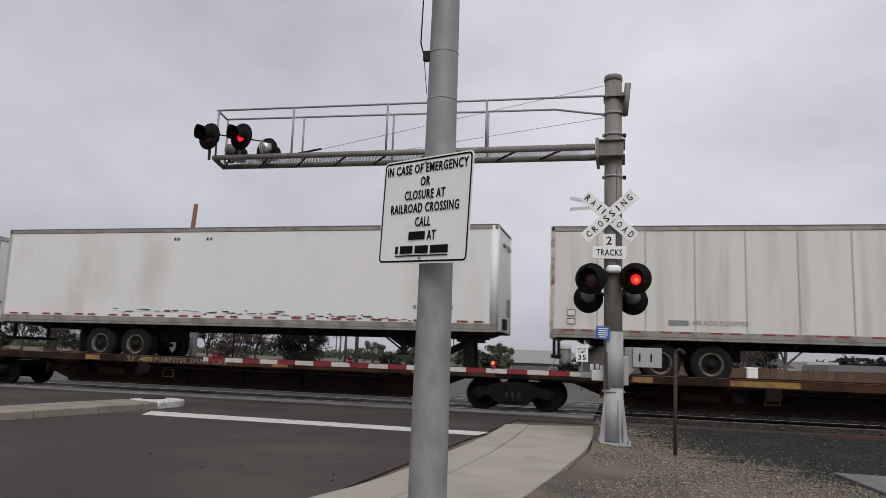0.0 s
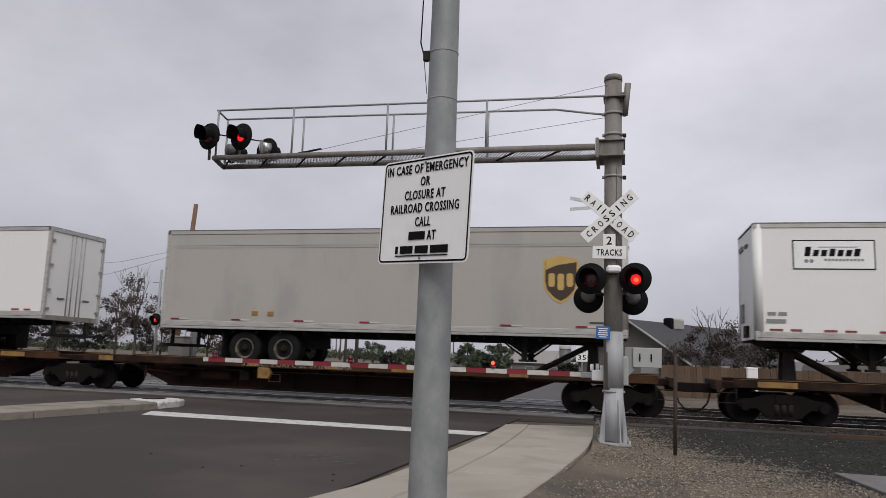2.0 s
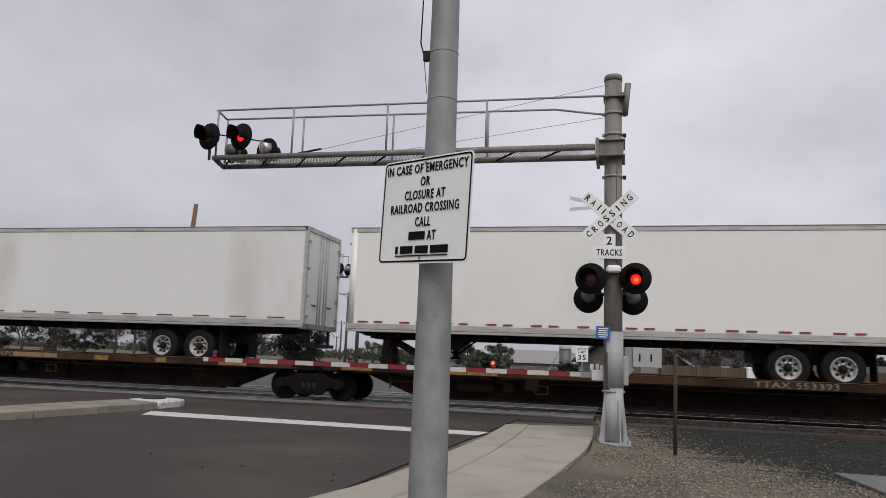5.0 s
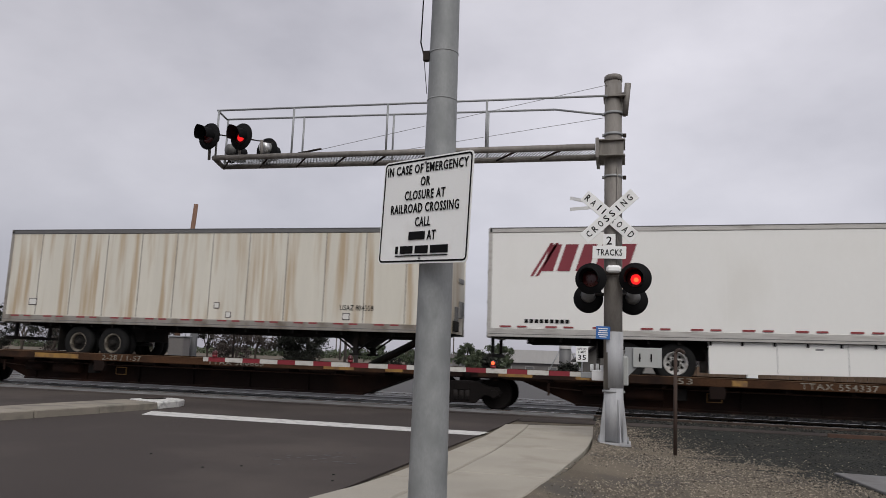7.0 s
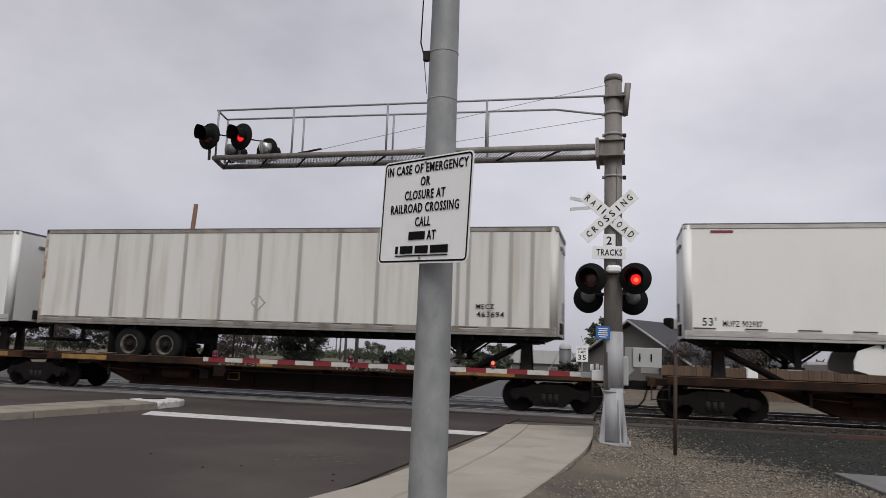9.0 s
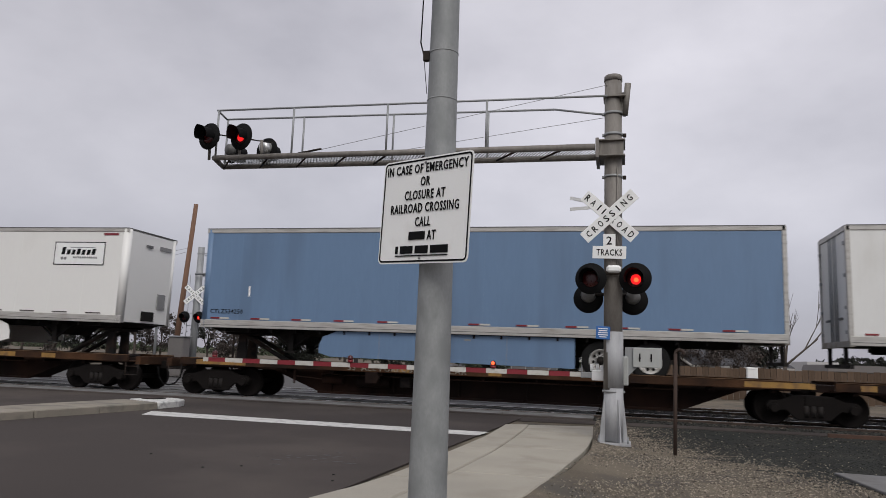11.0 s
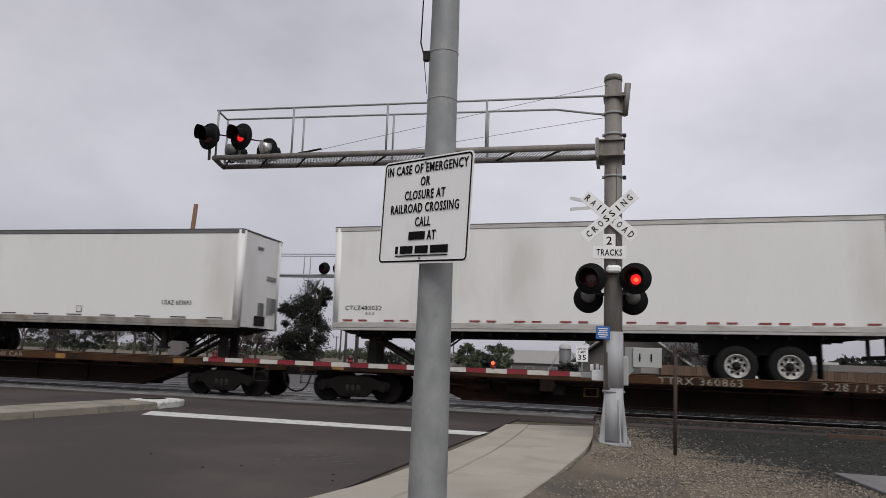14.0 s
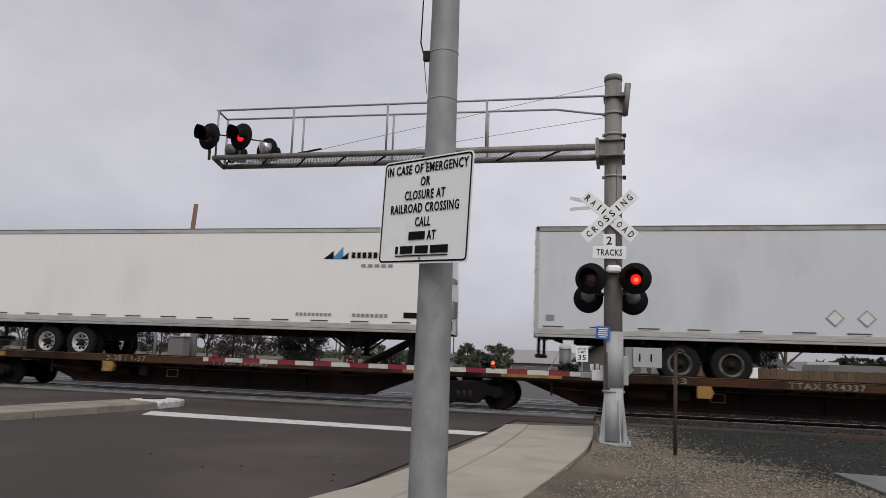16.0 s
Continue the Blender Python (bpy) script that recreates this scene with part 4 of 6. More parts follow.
def trailer(xl, length, front, label, paint, style="smooth", rear=3.3, skirt=None, dirty=False, roofrail=None, lowrail=None, tape="red",
            texts=(), logo=None, corner=None, tape_step=1.22, lift=0.0, nose="", group="trailers on the train"):
    roofrail, lowrail = roofrail or M_ALU, lowrail or M_ALU
    t = thing("freight_trailer", label, "freight trailer", pose(xl, SIDE, DECK), group=group)
    low, high = lift if isinstance(lift, tuple) else (lift, lift)      # rise of the left and of the right end on the hitch and springs
    MOVERS.append((t, xl, SIDE, DECK + low, -math.degrees(math.atan((high - low) / length))))
    lift = low + (high - low) * (rear + 0.6) / length if front == "R" else high - (high - low) * (rear + 0.6) / length
    TRAILERS.append((xl, (length, front)))
    Wd, wz = 2.59, 0.40 - lift
    part("side_wall", side_sheet(length, style, paint), paint, t)
    if style == "ribs":
        for x in (1.44, 2.65, 3.86, 5.07, 6.35, 7.56, 8.83, 10.05, 11.24, 12.69, 12.92, 13.57, 13.86, 14.47, 15.03, 15.61):
            part("side_rib", RIB, None, t, m=pose(x, 0, 0))
    else:
        x = 1.22
        while x < length - 0.4:
            part("panel_seam", SEAM if style == "seams" else HAIRLINE[paint.name], None, t, m=pose(x, 0, 0))
            x += 1.22
    part("side_wall", box(B(), 0.10, length - 0.10, Wd - 0.06, Wd - 0.02, RAIL_TOP, BODY_TOP - 0.12), paint, t)
    part("roof", box(B(), 0.06, length - 0.06, 0.05, Wd - 0.05, BODY_TOP - 0.03, BODY_TOP - 0.005), M_ALU, t)
    for y in (0.0, Wd - 0.06):
        part("roof_rail", box(B(), 0.02, length - 0.02, y, y + 0.06, BODY_TOP - 0.13, BODY_TOP), roofrail, t, bevel=0.015)
        part("roof_trim", box(B(), 0.03, length - 0.03, y - 0.006, y + 0.066, BODY_TOP - 0.008, BODY_TOP + 0.014), M_DARKRAIL, t, "thin dark roof edge")
        rail = part("lower_rail", box(B(), 0.02, length - 0.02, y - 0.004, y + 0.064, BODY_LOW, RAIL_TOP), lowrail, t, bevel=0.01)
        if y == 0.0:
            part("rail_groove", box(B(), 0.06, length - 0.06, -0.009, 0.0, BODY_LOW + 0.07, BODY_LOW + 0.085), M_DARKRAIL, rail)
    for x in (0.01, length - 0.075):
        part("roof_trim", box(B(), x, x + 0.065, 0.06, Wd - 0.06, BODY_TOP - 0.006, BODY_TOP + 0.012), M_DARKRAIL, t, "thin dark roof edge")
    part("floor", box(B(), 0.05, length - 0.05, 0.07, Wd - 0.07, BODY_LOW + 0.02, BODY_LOW + 0.10), M_CHASSIS, t)
    for s in range(2):
        x = 0.0 if s == 0 else length
        sgn = 1 if s == 0 else -1
        is_front = (front == "L") == (s == 0)
        if is_front:
            part("front_wall", box(B(), min(x + sgn * 0.03, x + sgn * 0.10), max(x + sgn * 0.03, x + sgn * 0.10), 0.13, Wd - 0.13, BODY_LOW + 0.05, BODY_TOP - 0.05), paint, t)
            for y, a in ((0.13, 1), (Wd - 0.13, -1)):
                c = part("corner_post", tube(B(), (x + sgn * 0.14, y, BODY_LOW + 0.02), (x + sgn * 0.14, y, BODY_TOP - 0.02), 0.135, seg=24), paint, t, "rounded front corner")
            panel = part("front_coupling_box", box(B(), min(x - sgn * 0.03, x + sgn * 0.05), max(x - sgn * 0.03, x + sgn * 0.05), 1.0, 1.6, BODY_LOW + 0.12, BODY_LOW + 0.42), M_CHASSIS, t, "dark hose coupling panel", bevel=0.01)
            part("placard", box(B(), min(x - sgn * 0.012, x + sgn * 0.035), max(x - sgn * 0.012, x + sgn * 0.035), 1.75, 2.15, 1.5, 2.0), M_GREYINK, t, "grey placard frame")
            part("nose_lamp", box(B(), min(x - sgn * 0.02, x + sgn * 0.04), max(x - sgn * 0.02, x + sgn * 0.04), 0.95, 1.25, 3.45, 3.53), M_DARKRAIL, t)
            n0, n1 = min(x - sgn * 0.006, x + sgn * 0.035), max(x - sgn * 0.006, x + sgn * 0.035)
            for k in range(6):
                part("text_bar", box(B(), n0, n1, 1.66 + k * 0.105, 1.74 + k * 0.105, 2.55, 2.68) if nose == "mid" else box(B(), n0, n1, 1.66 + k * 0.105, 1.74 + k * 0.105, 3.45, 3.58), M_GREYINK, t)
            if nose == "plate":
                pl = part("name_plate", box(B(), n0 - 0.002, n1 + 0.002, 0.75, 1.75, 2.75, 3.30), M_INK, t, "black-framed name plate")
                part("plate_face", box(B(), n0 - 0.005, n1 + 0.005, 0.79, 1.71, 2.79, 3.26), M_SIGN, pl)
                for k in range(5):
                    part("text_bar", box(B(), n0 - 0.008, n1 + 0.008, 0.92 + k * 0.14, 1.02 + k * 0.14, 3.0, 3.14), M_GREYINK, pl)
            if nose == "mid":
                part("document_box", box(B(), n0 - 0.02, n1 + 0.02, 2.0, 2.3, 1.55, 2.0), M_DARKRAIL, t, "dark document box", bevel=0.008)
                part("document_box", box(B(), n0 - 0.02, n1 + 0.02, 1.2, 1.5, 1.25, 1.8), M_DARKRAIL, t, "dark document box", bevel=0.008)
            if style in ("ribs", "seams"):
                part("roof_edge", box(B(), min(x + sgn * 0.0, x + sgn * 0.07), max(x + sgn * 0.0, x + sgn * 0.07), 0.05, Wd - 0.05, BODY_TOP - 0.12, BODY_TOP - 0.002), M_DARKRAIL, t)
        else:
            part("rear_frame", box(B(), min(x, x + sgn * 0.11), max(x, x + sgn * 0.11), 0.0, 0.12, BODY_LOW - 0.02, BODY_TOP), corner or M_ALU, t, "rear door post", bevel=0.012)
            part("rear_frame", box(B(), min(x, x + sgn * 0.11), max(x, x + sgn * 0.11), Wd - 0.12, Wd, BODY_LOW - 0.02, BODY_TOP), corner or M_ALU, t, "rear door post", bevel=0.012)
            part("rear_header", box(B(), min(x, x + sgn * 0.11), max(x, x + sgn * 0.11), 0.12, Wd - 0.12, BODY_TOP - 0.12, BODY_TOP - 0.004), M_ALU, t)
            part("rear_sill", box(B(), min(x, x + sgn * 0.12), max(x, x + sgn * 0.12), 0.0, Wd, BODY_LOW - 0.03, BODY_LOW + 0.12), corner or M_ALUDIRTY, t, "rear sill", bevel=0.008)
            for y0, y1 in ((0.13, 1.285), (1.305, Wd - 0.13)):
                door = part("rear_door", box(B(), min(x + sgn * 0.03, x + sgn * 0.07), max(x + sgn * 0.03, x + sgn * 0.07), y0, y1, BODY_LOW + 0.13, BODY_TOP - 0.13), paint, t)
                hx = x + sgn * 0.02
                for yb in ((y1 - 0.12, y1 - 0.30) if y0 < 1 else (y0 + 0.12, y0 + 0.30)):
                    part("lock_rod", tube(B(), (hx, yb, BODY_LOW + 0.06), (hx, yb, BODY_TOP - 0.10), 0.018, seg=8), M_GALV, door, "vertical lock rod")
                part("door_handle", box(B(), hx - 0.025, hx + 0.015, (y0 + y1) / 2 - 0.15, (y0 + y1) / 2 + 0.15, 1.62, 1.68), M_DARKRAIL, door)
                ye = y0 + 0.02 if y0 < 1 else y1 - 0.02
                for z in (1.3, 1.9, 2.7, 3.5):
                    part("hinge", box(B(), x - 0.022 if s == 0 else x - 0.02, x + 0.02 if s == 0 else x + 0.022, ye - 0.07, ye + 0.07, z - 0.04, z + 0.04), M_GALV, door)
            # underride guard
            g = part("bumper_guard", box(B(), min(x + sgn * 0.02, x + sgn * 0.12), max(x + sgn * 0.02, x + sgn * 0.12), 0.15, Wd - 0.15, 0.42, 0.52), M_CHASSIS, t, "rear underride guard", bevel=0.006)
            for y in (0.55, 2.0):
                part("guard_post", box(B(), min(x + sgn * 0.03, x + sgn * 0.11), max(x + sgn * 0.03, x + sgn * 0.11), y, y + 0.10, 0.52, BODY_LOW - 0.03), M_CHASSIS, g)
    f = (lambda d: d) if front == "L" else (lambda d: length - d)          # d metres from the front
    # chassis
    for y in (0.72, 1.78):
        part("frame_rail", box(B(), min(f(0.5), f(length - 1.0)), max(f(0.5), f(length - 1.0)), y, y + 0.09, BODY_LOW - 0.16, BODY_LOW + 0.02), M_CHASSIS, t)
    d = 0.8
    while d < length - 0.5:
        part("cross_member", strip_cross(), None, t, m=pose(f(d), 0, BODY_LOW - 0.05))
        d += 0.75
    # landing gear
    for y in (0.48, 2.0):
        leg = part("landing_leg", box(B(), f(2.75) - 0.08, f(2.75) + 0.08, y, y + 0.14, 0.36, BODY_LOW), M_CHASSIS, t, "dark landing-gear leg", bevel=0.01)
        part("landing_foot", box(B(), f(2.75) - 0.15, f(2.75) + 0.15, y - 0.04, y + 0.18, 0.30, 0.36), M_CHASSIS, leg)
        for e in (-1, 1):
            part("leg_brace", tube(B(), (f(2.75) + e * 0.06, y + 0.07, 0.45), (f(2.75) + e * 0.75, y + 0.07, BODY_LOW - 0.02), 0.03, seg=8), M_CHASSIS, leg)
    b = prism(B(), [(f(2.75) - 0.75, BODY_LOW), (f(2.75) + 0.75, BODY_LOW), (f(2.75) + 0.12, 0.55), (f(2.75) - 0.12, 0.55)], 0.62, 1.9)
    part("gear_crosshead", b, M_CHASSIS, t)
    part("kingpin_plate", prism(B(), [(min(f(0.25), f(1.9)), BODY_LOW), (max(f(0.25), f(1.9)), BODY_LOW), (max(f(0.5), f(1.5)), BODY_LOW - 0.10), (min(f(0.5), f(1.5)), BODY_LOW - 0.10)], 0.3, Wd - 0.3), M_CHASSIS, t, "black kingpin plate")
    # bogie
    b = box(B(), min(f(length - rear + 0.75), f(length - rear - 2.0)), max(f(length - rear + 0.75), f(length - rear - 2.0)), 0.68, Wd - 0.68, 0.48, BODY_LOW - 0.1)
    bog = part("bogie_frame", b, M_CHASSIS, t)
    for k, q in enumerate((rear, rear + 1.24)):
        road_wheel(t, f(length - q), dirty, 17 * k + int(xl * 7) % 45, wz)
        part("wheel", TYRE, None, t, "dual trailer tyre", m=pose(f(length - q), Wd - 0.725, wz))
        part("axle", tube(B(), (f(length - q), 0.5, wz), (f(length - q), Wd - 0.5, wz), 0.065, seg=10), M_CHASSIS, t)
    for y in (0.17, Wd - 0.71):
        xm = f(length - rear + 0.72)
        part("mud_flap", box(B(), xm - 0.012, xm + 0.012, y, y + 0.54, 0.12 - lift, BODY_LOW - 0.05), M_CHASSIS, t, "black mud flap")
    # side tapes
    k, x = 0, 0.35
    while x < length - 0.3:
        m0 = {"red": M_REDTAPE, "dark": M_DARKTAPE, "mixed": M_RED}[tape]
        part("reflective_tape", strip_mesh("d", 0.54, 0.034, m0) if tape == "dark" else strip_mesh("a", 0.30, 0.045, m0), None, t, m=pose(x + 0.15, 0.0, RAIL_TOP + 0.05) if style == "smooth" else pose(x + 0.15, -0.004, RAIL_TOP - 0.03))
        if tape == "mixed":
            part("reflective_tape", strip_mesh("b", 0.30, 0.045, M_WHITETAPE), None, t, m=pose(x + 0.452, 0.0, RAIL_TOP + 0.05))
        elif tape == "dark":
            part("reflective_tape", strip_mesh("e", 0.52, 0.022, M_WHITETAPE), None, t, m=pose(x + 0.16, 0.0, RAIL_TOP + 0.02) if style == "smooth" else pose(x + 0.16, -0.004, RAIL_TOP - 0.062))
        elif tape == "red":
            part("reflective_tape", strip_mesh("c", 0.26, 0.045, m0), None, t, m=pose(x + 0.60, 0.0, RAIL_TOP + 0.05) if style == "smooth" else pose(x + 0.60, -0.004, RAIL_TOP - 0.03))
        x += tape_step
    if skirt:
        d0, d1, mt = skirt
        a, c = f(d0), f(d1)
        s0 = 0.35 if c > a else -0.35
        pts = [(a, 0.55), (a + s0 * 0.3, 0.80), (a + s0 * 1.5, BODY_LOW - 0.01), (c, BODY_LOW - 0.01), (c, 0.16), (a + s0, 0.24), (a, 0.34)]
        sk = part("side_skirt", prism(B(), pts, 0.10, 0.13), mt, t, "pale aerodynamic side skirt", bevel=0.004)
        part("side_skirt", prism(B(), pts, Wd - 0.13, Wd - 0.10), mt, t, "pale aerodynamic side skirt", bevel=0.004)
        for q in (0.25, 0.5, 0.75):
            xx = a + (c - a) * q
            part("skirt_seam", box(B(), xx - 0.006, xx + 0.006, 0.096, 0.10, 0.22, BODY_LOW - 0.03), M_GREYINK, sk)
        part("skirt_badge", box(B(), a + (c - a) * 0.6 - 0.09, a + (c - a) * 0.6 + 0.09, 0.094, 0.10, 0.80, 0.85), M_GREYINK, sk)
    for txt, x, z, w, h, mt in texts:
        part("lettering", word(txt, w, h, mt, 0.010), None, t, m=pose(x, 0.013 if style != "ribs" else -0.009, z) @ FRONT)
    if logo:
        logo(t, length)
    return t


CROSS = []


def strip_cross():
    if not CROSS:
        CROSS.append(finish("cross_member", box(B(), -0.03, 0.03, 0.08, 2.51, -0.05, 0.05), M_CHASSIS))
    return CROSS[0]


def bars(t, x, z, specs, mt, y=0.012):
    """Unreadable writing or a name: plain bars."""
    for dx, dz, w, h in specs:
        part("text_bar", box(B(), -w / 2, w / 2, -0.003, 0.003, -h / 2, h / 2), mt, t, m=pose(x + dx, y, z + dz))


def framed_name(x, z):
    """A black-framed white plate with a dark italic name bar and a small bar under it."""
    def f(t, length):
        p = part("name_plate", box(B(), -0.93, 0.93, -0.003, 0.003, -0.37, 0.37), M_INK, t, "black-framed name plate", m=pose(x, 0.014, z))
        part("plate_face", box(B(), -0.90, 0.90, -0.003, 0.003, -0.34, 0.34), M_SIGN, p, m=pose(0, -0.004, 0))
        for k in range(7):
            h = 0.17 if k == 0 else (0.09 if k % 3 else 0.12)
            part("text_bar", prism(B(), [(-0.085, -0.07), (0.045, -0.07), (0.085, h), (-0.045, h)], -0.003, 0.003), M_INK, p, m=pose(-0.58 + k * 0.185, -0.008, 0.03))
        part("text_bar", prism(B(), [(-0.35, 0.18), (0.55, 0.18), (0.56, 0.20), (-0.34, 0.20)], -0.003, 0.003), M_GREYINK, p, m=pose(0, -0.008, 0))
        for k in range(11):
            part("text_bar", box(B(), -0.03, 0.03, -0.003, 0.003, -0.03, 0.03), M_GREYINK, p, m=pose(-0.18 + k * 0.082, -0.008, -0.13))
        for k in (0, 1):
            part("text_bar", tube(B(), (0, -0.003, 0), (0, 0.003, 0), 0.05, seg=12), M_GREYINK, p, m=pose(-0.62 + k * 0.12, -0.008, -0.16))
    return f


def shield(x, z):
    def f(t, length):
        def outline(s):
            top = [(-0.42, 0.42), (-0.2, 0.50), (0, 0.52), (0.2, 0.50), (0.42, 0.42)]
            low = [(0.42, -0.1), (0.36, -0.34), (0.18, -0.54), (0, -0.64), (-0.18, -0.54), (-0.36, -0.34), (-0.42, -0.1)]
            return [(px * s, pz * s) for px, pz in (top + low)[::-1]]
        p = part("emblem", prism(B(), outline(1.10), -0.003, 0.003), M_GOLD, t, "gold-edged brown shield emblem", m=pose(x, 0.012, z))
        part("emblem_field", prism(B(), outline(0.98), -0.003, 0.003), M_BROWN, p, m=pose(0, -0.004, 0))
        part("emblem_top", prism(B(), [(-0.40, 0.44), (-0.40, 0.20), (-0.1, 0.33), (0.41, 0.41), (0.2, 0.49), (0, 0.51), (-0.2, 0.49)], -0.003, 0.003), M_GOLD, p, m=pose(0, -0.008, 0))
        for dx, w, h, dz in ((-0.24, 0.17, 0.36, -0.07), (0.0, 0.17, 0.44, -0.12), (0.24, 0.17, 0.36, -0.07)):
            part("text_bar", rounded(B(), w, h, 0.06, -0.003, 0.003), M_GOLD, p, m=pose(dx, -0.008, dz))
    return f


def maroon_name(x, z):
    def f(t, length):
        for k, (dx, w) in enumerate(((-1.02, 0.30), (-0.60, 0.34), (-0.12, 0.34), (0.36, 0.34), (0.86, 0.40))):
            part("text_bar", prism(B(), [(-w / 2 - 0.12, -0.36), (w / 2 - 0.12, -0.36), (w / 2 + 0.12, 0.36), (-w / 2 + 0.12, 0.36)], -0.003, 0.003), M_MAROON, t, "slanted maroon name block", m=pose(x + dx, 0.012, z))
        for dx in (-1.38, -1.24):
            part("text_bar", prism(B(), [(-0.32, -0.50), (-0.24, -0.50), (0.30, 0.40), (0.22, 0.40)], -0.003, 0.003), M_MAROON, t, "maroon slash", m=pose(x + dx + 0.1, 0.012, z))
        bars(t, x, z - 0.62, [(-0.1 + k * 0.34, 0, 0.15, 0.12) for k in range(5)], M_GREYINK)
    return f


def peak_name(x, z):
    def f(t, length):
        for dx, w, h, mt in ((-0.26, 0.42, 0.24, M_INK), (0.02, 0.44, 0.36, M_TEAL), (0.22, 0.34, 0.20, M_INK)):
            part("emblem", prism(B(), [(-w / 2, 0), (w / 2 - 0.1, 0), (w / 4, h)], -0.003, 0.003), mt, t, "small mountain emblem", m=pose(x - 0.72 + dx, 0.012, z - 0.13))
        bars(t, x + 0.35, z - 0.02, [(-0.62 + k * 0.165, 0, 0.12, 0.17) for k in range(9)], M_INK)
        bars(t, x + 0.5, z - 0.32, [(-0.45 + k * 0.2, 0, 0.14, 0.09) for k in range(5)], M_GREYINK)
    return f


def several(*fs):
    def f(t, length):
        for g in fs:
            g(t, length)
    return f


def barset(x, z, specs, mt):
    return lambda t, length: bars(t, x, z, specs, mt)


def scrapes(x0, x1):
    """A rubbed band low on the side: many thin dark scratches and torn flecks of paint."""
    def f(t, length):
        rng = random.Random(17)
        x = x0
        while x < x1:
            w = rng.uniform(0.05, 0.42)
            z = 1.40 - 0.012 * (x - x0) + rng.gauss(0, 0.03)
            h = rng.uniform(0.012, 0.05)
            part("scrape", prism(B(), [(0, 0), (w * 0.6, -h * 0.4), (w, 0.0), (w * 0.8, h), (w * 0.2, h * 0.8)], -0.0015, 0.0015), rng.choice((M_GREYINK, M_DARKTAPE, M_DARKRAIL)), t, "dark scrape in the paint", m=pose(x, 0.0165, z))
            x += w * rng.uniform(0.4, 1.3)
        part("scrape", prism(B(), [(0, 0), (x1 - x0, -0.13), (x1 - x0, -0.115), (0, 0.02)], -0.001, 0.001), M_LIGHTGREY, t, m=pose(x0, 0.0175, 1.36))
    return f


def frames(*places):
    """Small outlined placard holders on the lower side wall."""
    def f(t, length):
        for x, z, w, h in places:
            p = part("placard_holder", box(B(), -w / 2, w / 2, -0.004, 0.004, -h / 2, h / 2), M_DARKTAPE, t, "small placard holder", m=pose(x, 0.012, z))
            part("placard_face", box(B(), -w / 2 + 0.02, w / 2 - 0.02, -0.004, 0.004, -h / 2 + 0.02, h / 2 - 0.02), M_OFFWHITE, p, m=pose(0, -0.004, 0))
    return f


def diamond(*places):
    def f(t, length):
        for x, z, s in places:
            part("placard_holder", box(B(), -s / 2, s / 2, -0.004, 0.004, -s / 2, s / 2), M_GREYINK, t, "diamond placard holder", m=pose(x, 0.010, z, 0, 45, 0))
            part("placard_face", box(B(), -s / 2 + 0.03, s / 2 - 0.03, -0.004, 0.004, -s / 2 + 0.03, s / 2 - 0.03), M_OFFWHITE, t, m=pose(x, 0.006, z, 0, 45, 0))
    return f


# from the head of the train backwards
trailer(-1.86, 14.3, "R", "yellowed white panelled freight trailer on spine car", M_OFFWHITE, "seams", 2.8, dirty=True, corner=M_RUSTY, roofrail=M_ALUDIRTY, lowrail=M_ALUDIRTY,
        texts=[("AIR RIDE EQUIPPED", 4.25, 1.42, 1.35, 0.14, M_GREYINK)], logo=several(barset(3.25, 1.42, [(0, 0, 0.5, 0.13)], M_GREYINK), frames((0.55, 1.62, 0.22, 0.18), (0.55, 1.40, 0.22, 0.16))))
trailer(-19.36, 16.1, "R", "white freight trailer with scraped lower side", M_WHITE2, "smooth", 3.66, lift=(0.0, 0.08), dirty=True, roofrail=M_ALUDIRTY, lowrail=M_ALUDIRTY,
        logo=several(barset(14.3, 1.62, [(k * 0.13, 0, 0.09, 0.12) for k in range(-4, 5)], M_GREYINK), scrapes(4.1, 14.3),
                     barset(6.1, 3.58, [(0, 0, 0.07, 0.09), (0.12, 0, 0.07, 0.09), (1.1, 0, 0.07, 0.09), (1.22, 0, 0.07, 0.09)], M_DARKTAPE)))
trailer(-37.40, 16.1, "L", "white freight trailer with framed name plate", M_WHITE, "smooth", 3.4, lift=0.06, logo=several(framed_name(1.85, 3.12), barset(0.6, 1.52, [(-0.2, 0.12, 0.2, 0.09), (0.05, 0.12, 0.2, 0.09), (-0.1, -0.06, 0.45, 0.10)], M_GREYINK)))
trailer(-54.12, 13.7, "R", "warm grey freight trailer with brown shield emblem", M_GREY, "smooth", 2.75, lift=(-0.05, 0.01), dirty=True, tape="mixed", roofrail=M_GREY, lowrail=M_ALU, tape_step=2.0,
        logo=several(shield(11.95, 2.55), barset(3.35, 1.44, [(-0.25, 0, 0.20, 0.13), (0.25, 0.0, 0.20, 0.13)], M_YELLOW), barset(12.9, 1.36, [(0, 0, 0.4, 0.05)], M_DARKTAPE), barset(6.6, 3.43, [(0, 0.035, 12.4, 0.018), (0, -0.035, 12.4, 0.018)], M_RIB)))
trailer(-74.55, 16.2, "L", "clean white freight trailer with framed name plate", M_WHITE, "smooth", 3.4, lift=(0.03, 0.12), dirty=True, tape="red",
        texts=[("53'", 0.55, 1.42, 0.30, 0.19, M_INK)], logo=several(framed_name(1.9, 3.12), barset(1.15, 1.36, [(0, 0, 0.45, 0.07)], M_GREYINK)))
